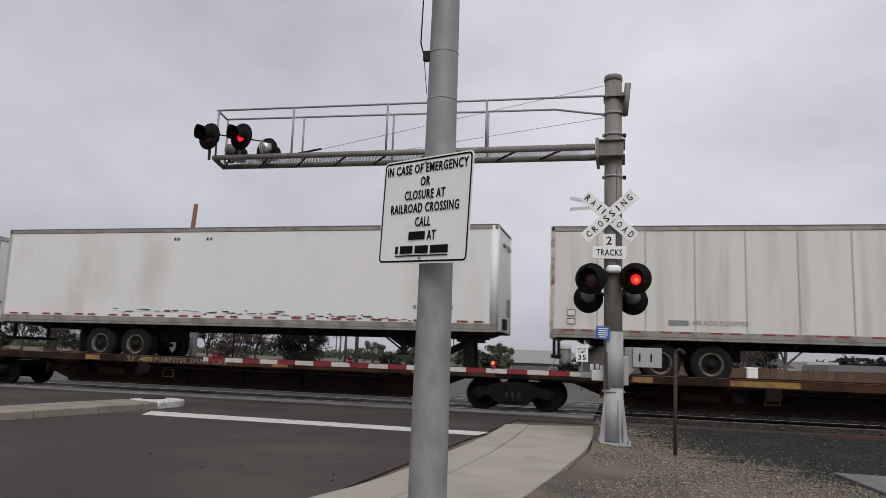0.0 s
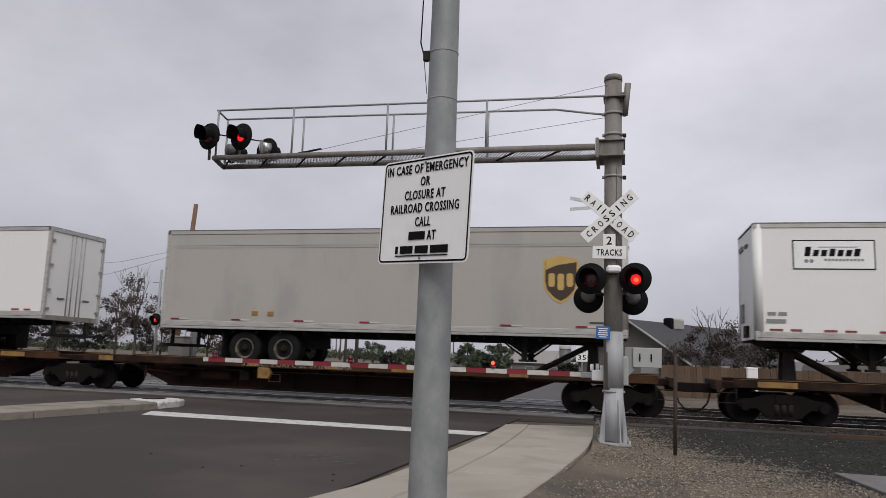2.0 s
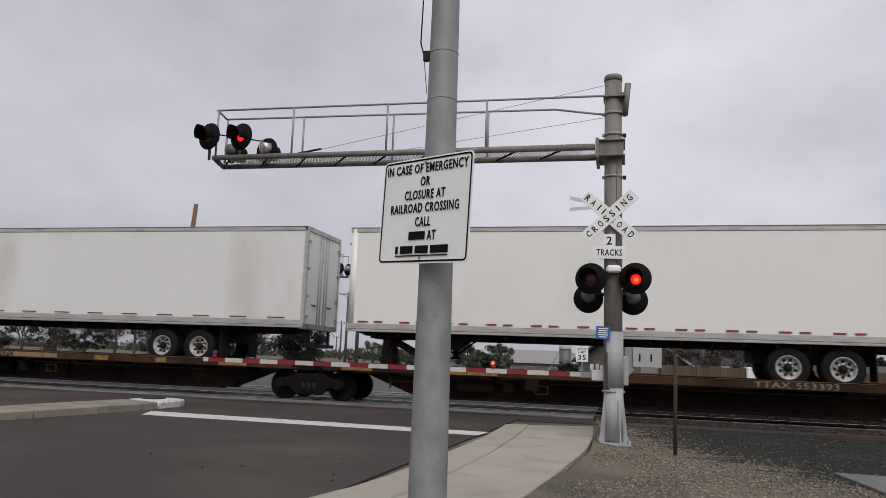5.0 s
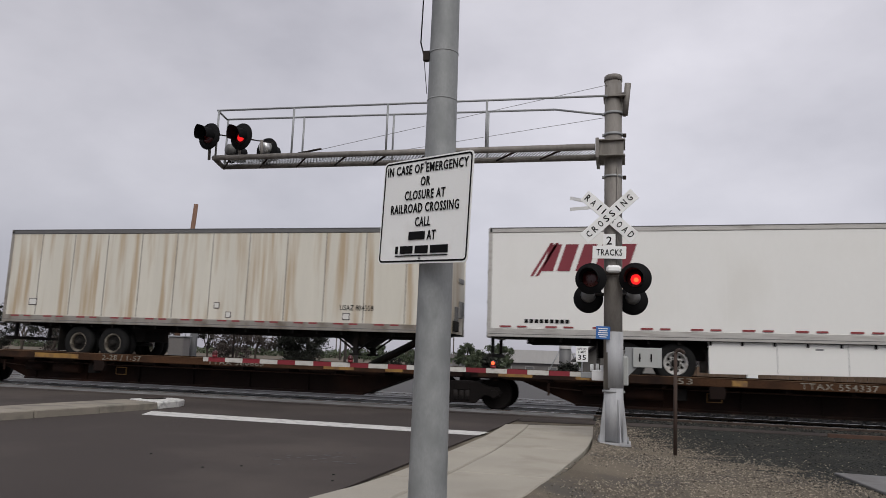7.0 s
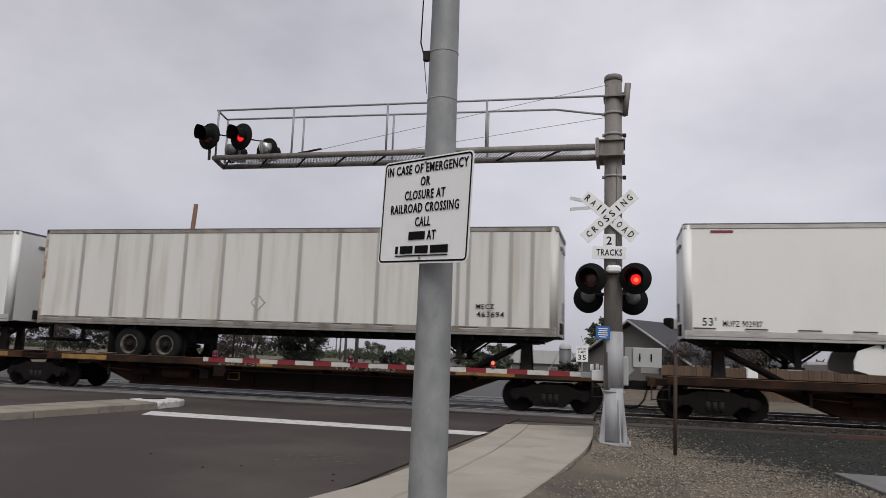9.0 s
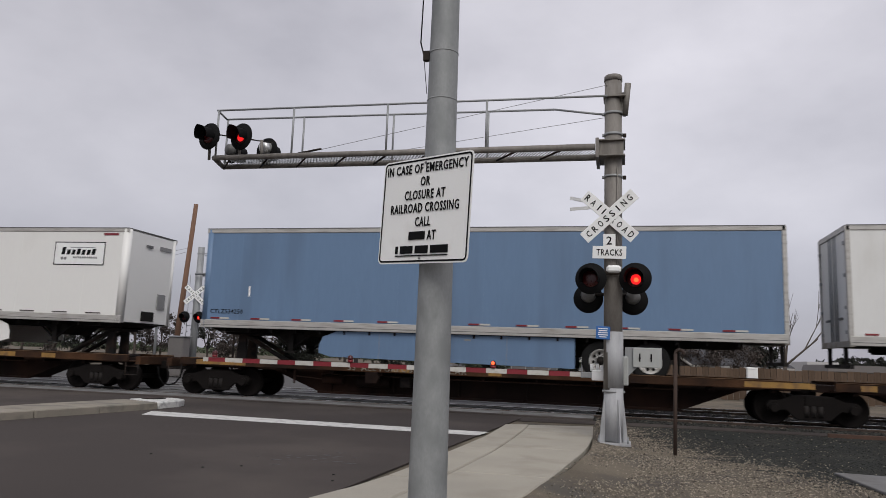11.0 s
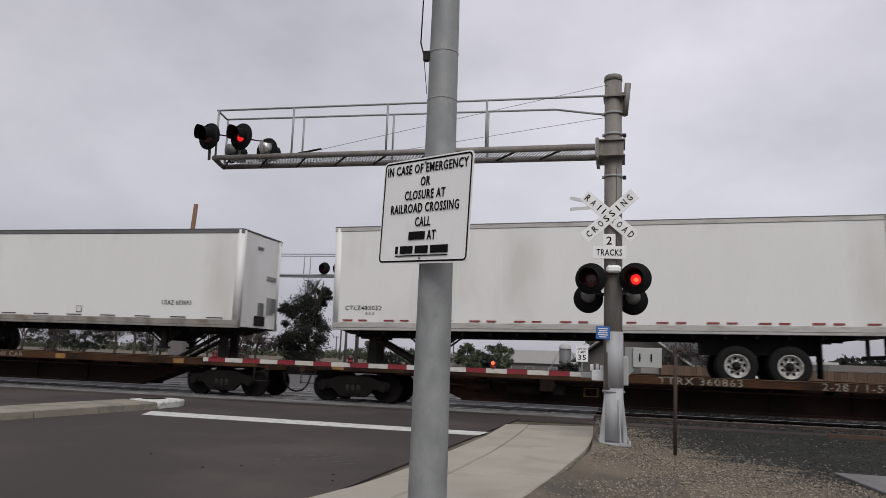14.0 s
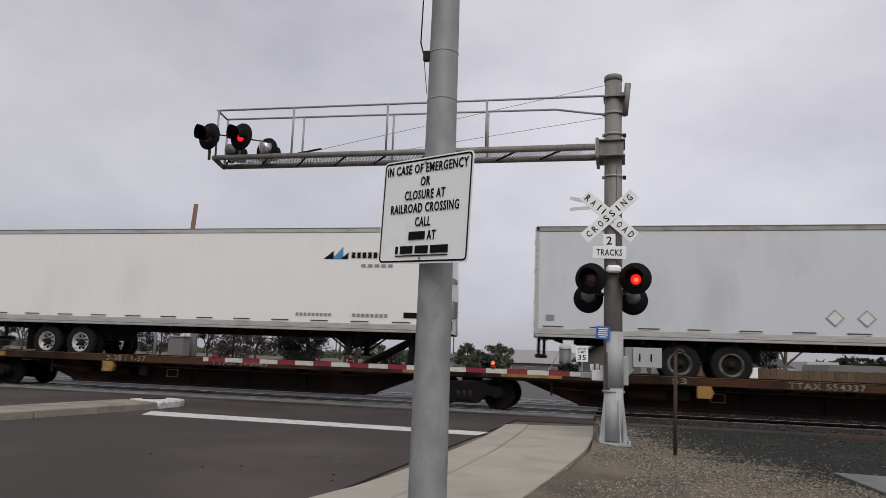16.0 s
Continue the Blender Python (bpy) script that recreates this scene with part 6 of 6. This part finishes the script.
# utility poles with cross-arms
def utility_pole(x, y, h, r, arms, label):
    p = thing("utility_pole", label, "utility pole", pose(x, y, 0), group="utility poles beyond the tracks")
    part("shaft", tube(B(), (0, 0, 0), (0, 0, h), r, r * 0.65, 12), M_GREYWOOD, p)
    for z, w in arms:
        a = part("cross_arm", box(B(), -w, w, -0.06, 0.06, z - 0.06, z + 0.06), M_GREYWOOD, p, "timber cross-arm")
        for q in (-0.9, -0.5, 0.5, 0.9):
            part("insulator", tube(B(), (q * w, 0, z + 0.06), (q * w, 0, z + 0.22), 0.04, seg=8), M_GREYINK, a)
        part("arm_brace", tube(B(), (-w * 0.6, -0.05, z), (0, -0.12, z - 0.7), 0.025, seg=5), M_GREYWOOD, a)
        part("arm_brace", tube(B(), (w * 0.6, -0.05, z), (0, -0.12, z - 0.7), 0.025, seg=5), M_GREYWOOD, a)
    return p


UPX, UPH = -22.12, 11.14
utility_pole(UPX, 60, UPH, 0.17, ((UPH - 0.25, 1.1), (UPH - 1.1, 0.9)), "tall timber utility pole with two cross-arms")
utility_pole(-36.61, 95, 9.72, 0.2, ((9.48, 1.3),), "distant timber utility pole with one cross-arm")
utility_pole(-55.08, 140, 7.90, 0.2, ((7.45, 1.2),), "far timber utility pole")
utility_pole(-79.97, 200, 6.26, 0.2, ((5.94, 1.2),), "far timber utility pole by the road")
utility_pole(-20.41, 90, 4.75, 0.1, (), "thin pale pole in the distance")

# speed sign
sp = thing("speed_limit_sign", "white speed limit 35 sign on a post", "road sign", pose(-1.97, 38, 0))
part("post", tube(B(), (0, 0.05, 0), (0, 0.05, 2.13), 0.03, seg=8), M_GALV, sp)
pl = part("panel", box(B(), -0.30, 0.30, -0.01, 0.01, -0.38, 0.38), M_SIGN, sp, "white sign panel", bevel=0.006, m=pose(0, 0, 1.81))
for txt, w, h, z in (("SPEED", 0.44, 0.11, 0.25), ("LIMIT", 0.38, 0.11, 0.10), ("35", 0.40, 0.26, -0.16)):
    part("lettering", word(txt, w, h, M_INK, 0.01), None, pl, m=pose(0, -0.014, z) @ FRONT)

# gabled house
HX, HY = 0.59, 46.0
hz = 3.96
house = thing("house", "single-storey taupe house with grey gabled roof", "house", pose(HX, HY, 0, 0, 0, -35))
w0, ev = 3.7, hz - 2.45
part("wall", prism(B(), [(-w0, 0), (w0, 0), (w0, ev + 0.2), (0, hz - 0.15), (-w0, ev + 0.2)], 0, 0.25), M_HOUSEWALL, house, "taupe gable wall")
part("wall", box(B(), -w0, -w0 + 0.2, 0.25, 12, 0, ev + 0.2), M_HOUSEWALL, house)
part("wall", box(B(), w0 - 0.2, w0, 0.25, 12, 0, ev + 0.2), M_HOUSEWALL, house)
for s in (-1, 1):
    b = B()
    vs = [(0, -0.5, hz), (s * (w0 + 0.5), -0.5, ev - 0.1), (s * (w0 + 0.5), 12.5, ev - 0.1), (0, 12.5, hz)]
    lo = [b.verts.new(v) for v in vs]
    hi = [b.verts.new((v[0], v[1], v[2] + 0.12)) for v in vs]
    b.faces.new(lo), b.faces.new(hi)
    for k in range(4):
        b.faces.new((lo[k], lo[(k + 1) % 4], hi[(k + 1) % 4], hi[k]))
    part("roof", b, M_ROOF, house, "grey shingle roof slope")
    part("bargeboard", tube(B(), (0, -0.52, hz + 0.03), (s * (w0 + 0.5), -0.52, ev - 0.07), 0.075, seg=6), M_TRIM, house, "pale bargeboard")
part("gutter", box(B(), w0 + 0.42, w0 + 0.56, -0.4, 12.4, ev - 0.16, ev - 0.02), M_TRIM, house, "pale gutter")
part("window", box(B(), 0.6, 1.8, -0.03, 0.0, 0.9, 1.9), M_TRIM, house, "small window")
vent = part("roof_vent", box(B(), 0.1, 0.8, 3.4, 4.6, hz - 0.35, hz + 0.38), M_TRIM, house, "pale rooftop cooler box", bevel=0.1)
part("vent_mouth", box(B(), 0.12, 0.78, 3.1, 3.42, hz - 0.3, hz + 0.40), M_INK, vent, bevel=0.1)

# board fence along the right, each board a piece
FNY = 36.0
ftop = 1.41
fence = thing("fence", "brown vertical-board timber fence beyond the tracks", "fence", pose(0, FNY, 0))
board = finish("board", box(B(), -0.125, 0.125, -0.015, 0.015, 0.0, ftop), M_FENCE, 0.006)
fx0 = 1.88
random.seed(5)
for k in range(62):
    part("board", board, None, fence, m=pose(fx0 + k * 0.262, random.uniform(-0.008, 0.008), random.uniform(-0.04, 0.03)))
for z in (0.35, ftop - 0.3):
    part("fence_rail", box(B(), fx0, fx0 + 16.2, 0.02, 0.07, z - 0.05, z + 0.05), M_FENCE, fence)

wb = thing("utility_pedestal", "small white utility pedestal by fence", "utility box", pose(5.46, 34.5, 0))
part("case", box(B(), -0.22, 0.22, -0.15, 0.15, 0.0, 1.42), M_SIGN, wb, "white plastic pedestal", bevel=0.03)
part("pedestal_cap", box(B(), -0.23, 0.23, -0.16, 0.16, 1.35, 1.42 + 0.03), M_SIGN, wb, bevel=0.02)

# far low buildings
def shed(name, label, x0, x1, y, h, mt, roof_mt, depth=10, roof=0.5):
    s = thing(name, label, "building", pose((x0 + x1) / 2, y, 0))
    w = (x1 - x0) / 2
    part("wall", box(B(), -w, w, 0, depth, 0, h - roof), mt, s, bevel=0.02)
    part("roof", prism(B(), [(-w - 0.3, h - roof), (w + 0.3, h - roof), (w + 0.1, h), (-w - 0.1, h)], -0.3, depth + 0.3), roof_mt, s)
    n = max(2, int(w))
    for k in range(n):
        xx = -w + (k + 0.5) * 2 * w / n
        win = part("window", box(B(), xx - 0.45, xx + 0.45, -0.03, 0.0, (h - roof) * 0.35, (h - roof) * 0.7), M_TRIM, s, "small window")
        part("pane", box(B(), xx - 0.38, xx + 0.38, -0.034, -0.03, (h - roof) * 0.38, (h - roof) * 0.67), M_DARKRAIL, win)
    return s


shed("shed", "long pale-roofed low building in the distance", -12.5, -5.60, 75, 2.42, M_SHEDGREY, M_SHEDWHITE, 14, 1.3)
shed("wall_building", "long grey low building in the distance", -18.25, -11.66, 80, 1.75, M_SHEDGREY, M_SHEDGREY, 8, 0.4)
shed("shed", "low house with a pale roof beyond the fence", 15.64, 17.87, 70, 2.16, M_SHEDGREY, M_SHEDWHITE, 8, 0.9)
shed("shed", "long green-grey low building beyond the fence", 15.42, 24.86, 62, 1.90, M_SHEDGREY, M_SHEDGREY, 8, 0.5)
tank = thing("water_tank", "small dark tank with pale domed cap", "tank", pose(-4.07, 55, 0))
tz = 2.42
part("shell", tube(B(), (0, 0, 0), (0, 0, tz), 0.42, 0.42, 20), M_DARKRAIL, tank)
part("tank_cap", lathe(B(), [(0.46, -0.1), (0.46, 0.05), (0.3, 0.28), (0, 0.36)], pose(0, 0, tz), 20), M_SHEDWHITE, tank, "pale domed cap")
for s in (-0.5, 0.5):
    part("tank_leg", tube(B(), (s * 3, 0, 0), (s * 0.8, 0, tz - 0.2), 0.05, seg=6), M_GALV, tank)


# ---------------------------------------------------------------- trees
def crown_mesh(blobs, n, leaf, seed):
    """Many small leaf faces gathered in clumps inside the given ellipsoids."""
    rng = np.random.default_rng(seed)
    V, F = [], []
    wts = np.array([b[3] * b[4] for b in blobs])
    wts = wts / wts.sum()
    clumps = []
    for b in blobs:
        for _ in range(max(10, int(26 * b[3] * b[4] / 4))):
            d = rng.normal(size=3)
            d /= np.linalg.norm(d)
            q = d * rng.uniform(0.25, 1.0) ** 0.6
            clumps.append((b[0] + q[0] * b[3], b[1] + q[1] * b[3], b[2] + q[2] * b[4], rng.uniform(0.18, 0.5) * (b[3] + b[4]) * 0.28))
    for i in range(n):
        c = clumps[rng.integers(len(clumps))]
        p = np.array(c[:3]) + rng.normal(size=3) * c[3] * np.array([1, 1, 0.75])
        a, e = rng.normal(size=3), rng.normal(size=3)
        a /= np.linalg.norm(a)
        e -= a * (a @ e)
        e /= np.linalg.norm(e)
        s = leaf * rng.uniform(0.5, 1.4)
        k = len(V)
        V += [tuple(p - a * s), tuple(p + e * s * 0.45), tuple(p + a * s), tuple(p - e * s * 0.45)]
        F.append((k, k + 1, k + 2, k + 3))
    me = bpy.data.meshes.new("crown")
    me.from_pydata(V, [], F)
    return me


def limbs(bm, p, d, ln, r, depth, rng, spread=0.5, up=0.15):
    q = p + d * ln
    tube(bm, p, q, r, r * 0.62, 7 if depth > 1 else 5, caps=False)
    if depth == 0:
        return
    for _ in range(rng.choice((2, 3)) if depth > 1 else 3):
        nd = (d + Vector((rng.uniform(-1, 1), rng.uniform(-1, 1), rng.uniform(-0.4, 1) * 0.8)) * spread + Vector((0, 0, up))).normalized()
        limbs(bm, p + d * ln * rng.uniform(0.55, 1.0), nd, ln * rng.uniform(0.6, 0.85), r * 0.55, depth - 1, rng, spread, up)


def tree(x, y, h, blobs, n, leaf, material, label, seed, trunk_r=0.18, depth=3, category="tree"):
    t = thing("tree", label, category, pose(x, y, 0))
    rng = random.Random(seed)
    b = B()
    limbs(b, Vector((0, 0, -0.1)), Vector((rng.uniform(-.06, .06), 0, 1)).normalized(), h * 0.42, trunk_r, depth, rng)
    part("trunk", b, M_BARK, t, "dark trunk and limbs")
    me = crown_mesh(blobs, n, leaf, seed)
    me.materials.append(material)
    part("crown", me, None, t, "uneven leafy crown")
    return t


# big dark tree
BTX = -20.31
btop = 6.09
tree(BTX, 46, btop, [(0, 0, btop - 1.1, 1.3, 0.9), (-0.4, 0.2, btop - 2.3, 1.5, 1.3), (0.2, -0.1, btop - 3.4, 1.35, 1.4), (-1.3, 0, btop - 3.7, 1.2, 1.3), (1.0, 0, btop - 0.8, 0.6, 0.45), (-1.6, 0, btop - 1.9, 0.7, 0.7), (0, 0, 1.4, 1.3, 1.4), (-1.5, 0, 1.2, 0.9, 1.2)], 34000, 0.075, M_LEAF, "tall dense dark evergreen tree", 1, 0.22)
# row of ragged trees along the left
LT = [(240, 480, 44, M_LEAF3), (205, 505, 47, M_LEAF3), (150, 540, 42, M_LEAF), (95, 560, 45, M_LEAF3), (40, 545, 41, M_LEAF), (-20, 560, 44, M_LEAF3), (370, 545, 50, M_LEAF), (455, 560, 48, M_LEAF3), (420, 575, 43, M_LEAF3), (285, 560, 46, M_LEAF3)]
TXY = {240: (-32.15, 6.60), 205: (-35.99, 5.80), 150: (-34.53, 3.98), 95: (-39.59, 3.30), 40: (-38.49, 3.64),
       -20: (-44.20, 3.14), 370: (-30.21, 4.46), 455: (-25.20, 3.81), 420: (-23.97, 2.99), 285: (-31.56, 3.54)}
for i, (px, py, y, mt) in enumerate(LT):
    x, h = TXY[px]
    r = random.Random(40 + i)
    bl = [(r.uniform(-1.3, 1.3), r.uniform(-0.8, 0.8), h * r.uniform(0.35, 0.92), r.uniform(0.6, 1.1), r.uniform(0.5, 0.9)) for _ in range(7)]
    tree(x, y, h, bl, 3900, 0.075, mt, "ragged grey-green tree with open crown" if mt is M_LEAF else "ragged dry-leaved tree with open crown", 60 + i, 0.11, 4)
for i, (x, h, mt) in enumerate([(*(-29.15, 85.00, 3.28)[::2], M_LEAF2), (*(-13.60, 70.00, 2.2)[::2], M_LEAF2), (*(-10.74, 66.00, 3.22)[::2], M_LEAF2), (*(-15.00, 72.00, 2.95)[::2], M_LEAF2), (*(-26.46, 90.00, 2.67)[::2], M_LEAF2)]):
    yy = (85, 70, 66, 72, 90)[i]
    k = (0.9, 0.55, 0.62, 0.62, 0.9)[i]
    tree(x, yy, h, [(0, 0, h * 0.72, 1.4 * k, h * 0.25), (1.1 * k, 0, h * 0.55, 1.0 * k, h * 0.22), (-1.1 * k, 0, h * 0.5, 1.0 * k, h * 0.25), (0.3 * k, 0, h * 0.3, 1.3 * k, h * 0.22)], 5200, 0.105, mt, "rounded green tree in the distance", 90 + i, 0.15, 2)
bush = [((-8.67, 50.00, 1.48), 0.62), ((-15.87, 60.00, 1.18), 1.3), ((-3.61, 52.00, 1.43), 0.6), ((-22.27, 70.00, 1.12), 1.0)]
for i, (p, s) in enumerate(bush):
    tree(p[0], p[1], 1.6, [(0, 0, 0.9, s, 0.8), (s * 0.6, 0, 0.7, s * 0.6, 0.6), (-s * 0.6, 0.2, 0.6, s * 0.6, 0.6)], 1600, 0.12, M_LEAF, "dark green roadside bush", 120 + i, 0.06, 1, "bush")
# trees by the house
hb = (5.21, 44.00, 2.98)
tree(hb[0], 44, 4.6, [(0, 0, 2.9, 1.5, 1.1), (-1.2, 0, 2.3, 1.2, 1.0), (1.3, 0, 2.2, 1.2, 1.0), (-2.2, 0, 1.7, 1.0, 0.9), (0.3, 0, 1.6, 1.8, 0.8)], 8000, 0.07, M_LEAF3, "twiggy brown-leaved tree before the house", 131, 0.10, 4)
hb = (8.67, 50.00, 3.28)
tree(hb[0], 50, 4.3, [(0, 0, 3.6, 0.4, 0.6), (0, 0, 2.6, 0.8, 0.8), (0.1, 0, 1.6, 1.1, 0.9)], 3000, 0.12, M_LEAF, "small dark conifer beside the house", 132, 0.09, 2)
hb = (-1.52, 58.00, 3.23)
tree(hb[0], 58, 4.6, [(0, 0, 4.0, 0.9, 0.8), (-0.4, 0, 3.2, 0.9, 0.7)], 1500, 0.16, M_LEAF2, "shaggy palm-like tree in the distance", 133, 0.12, 2)
# bare tree
bt = thing("tree", "leafless pale tree with thin upright branches", "tree", pose(7.84, 40, 0))
rng = random.Random(8)
b = B()
tube(b, (0, 0, 0), (0.05, 0, 1.7), 0.11, 0.09, 9)
for d, ln in (((-0.28, 0, 1), 1.5), ((0.85, 0.1, 0.75), 2.1), ((0.15, 0.2, 1), 1.4), ((-0.05, -0.2, 1), 1.6)):
    limbs(b, Vector((0.05, 0, 1.6)), Vector(d).normalized(), ln, 0.06, 3, rng, 0.30, 0.22)
part("trunk", b, M_BARK, bt, "bare grey-brown limbs")
# far tree line
me = crown_mesh([(x, 0, 0.9 + 1.0 * noise.noise((x * 0.07, 0, 0)), 5.0, 1.0 + 0.7 * noise.noise((x * 0.13, 2, 0))) for x in range(-170, 171, 7)], 22000, 0.45, 77)
me.materials.append(M_LEAF2)
tl = tagged(new("far_trees", me), "distant low line of grey-green trees", "trees", kind="stuff")
tl.matrix_basis = pose(-20, 190, 0)
for i, px in enumerate((0, 1, 2, 3)):
    hb = ((24.14, 90.00, 3.16), (26.96, 95.00, 3.18), (23.21, 92.00, 2.89), (26.06, 88.00, 2.97))[i]
    tree(hb[0], hb[1], hb[2], [(0, 0, hb[2] * 0.75, 1.3, 0.8), (1.0, 0, hb[2] * 0.6, 1.2, 0.8), (-1.0, 0, hb[2] * 0.55, 1.2, 0.8)], 1200, 0.2, M_LEAF, "distant dark green tree", 150 + i, 0.12, 2)


# ---------------------------------------------------------------- what moves
def motions():
    """The train runs at one speed, a shade faster for a moment near the end; its wheels turn while they pass; crossing lamps alternate."""
    for ob, x, y, z, tip in MOVERS:
        walk(ob, [(t, pose(x + V * t + (0.75 if t >= 14.0 else 0.0), y, z, 0, tip, 0)) for t in (0.0, 4.0, 8.0, 12.0, 13.0, 13.5, 14.0, 14.5, 16.0)])
    for w, lx, wx in WHEELS:
        t0, t1 = max(0.0, (-28 - wx) / V), min(16.0, (14 - wx) / V)
        rows, ang = [(0.0, pose(lx, 0, RAILZ + WR))], 0.0
        k0, k1 = int(t0 * FPS) + 1, int(t1 * FPS)
        for k in range(k0, k1 + 1):
            ang += math.degrees(V / FPS / WR) % 360 if k > k0 else 0.0
            rows.append((k / FPS, pose(lx, 0, RAILZ + WR, 0, ang, 0)))
        if k1 < 16 * FPS:
            rows.append((16.0, rows[-1][1]))
        walk(w, rows)
    step = 1.0 / FPS
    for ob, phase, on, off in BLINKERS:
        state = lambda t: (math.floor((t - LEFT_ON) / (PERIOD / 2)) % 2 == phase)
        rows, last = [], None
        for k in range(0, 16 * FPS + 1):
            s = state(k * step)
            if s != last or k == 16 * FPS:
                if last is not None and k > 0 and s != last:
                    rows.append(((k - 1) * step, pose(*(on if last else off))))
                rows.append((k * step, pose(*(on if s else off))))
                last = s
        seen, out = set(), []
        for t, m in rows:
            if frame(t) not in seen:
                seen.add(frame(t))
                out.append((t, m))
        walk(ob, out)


motions()
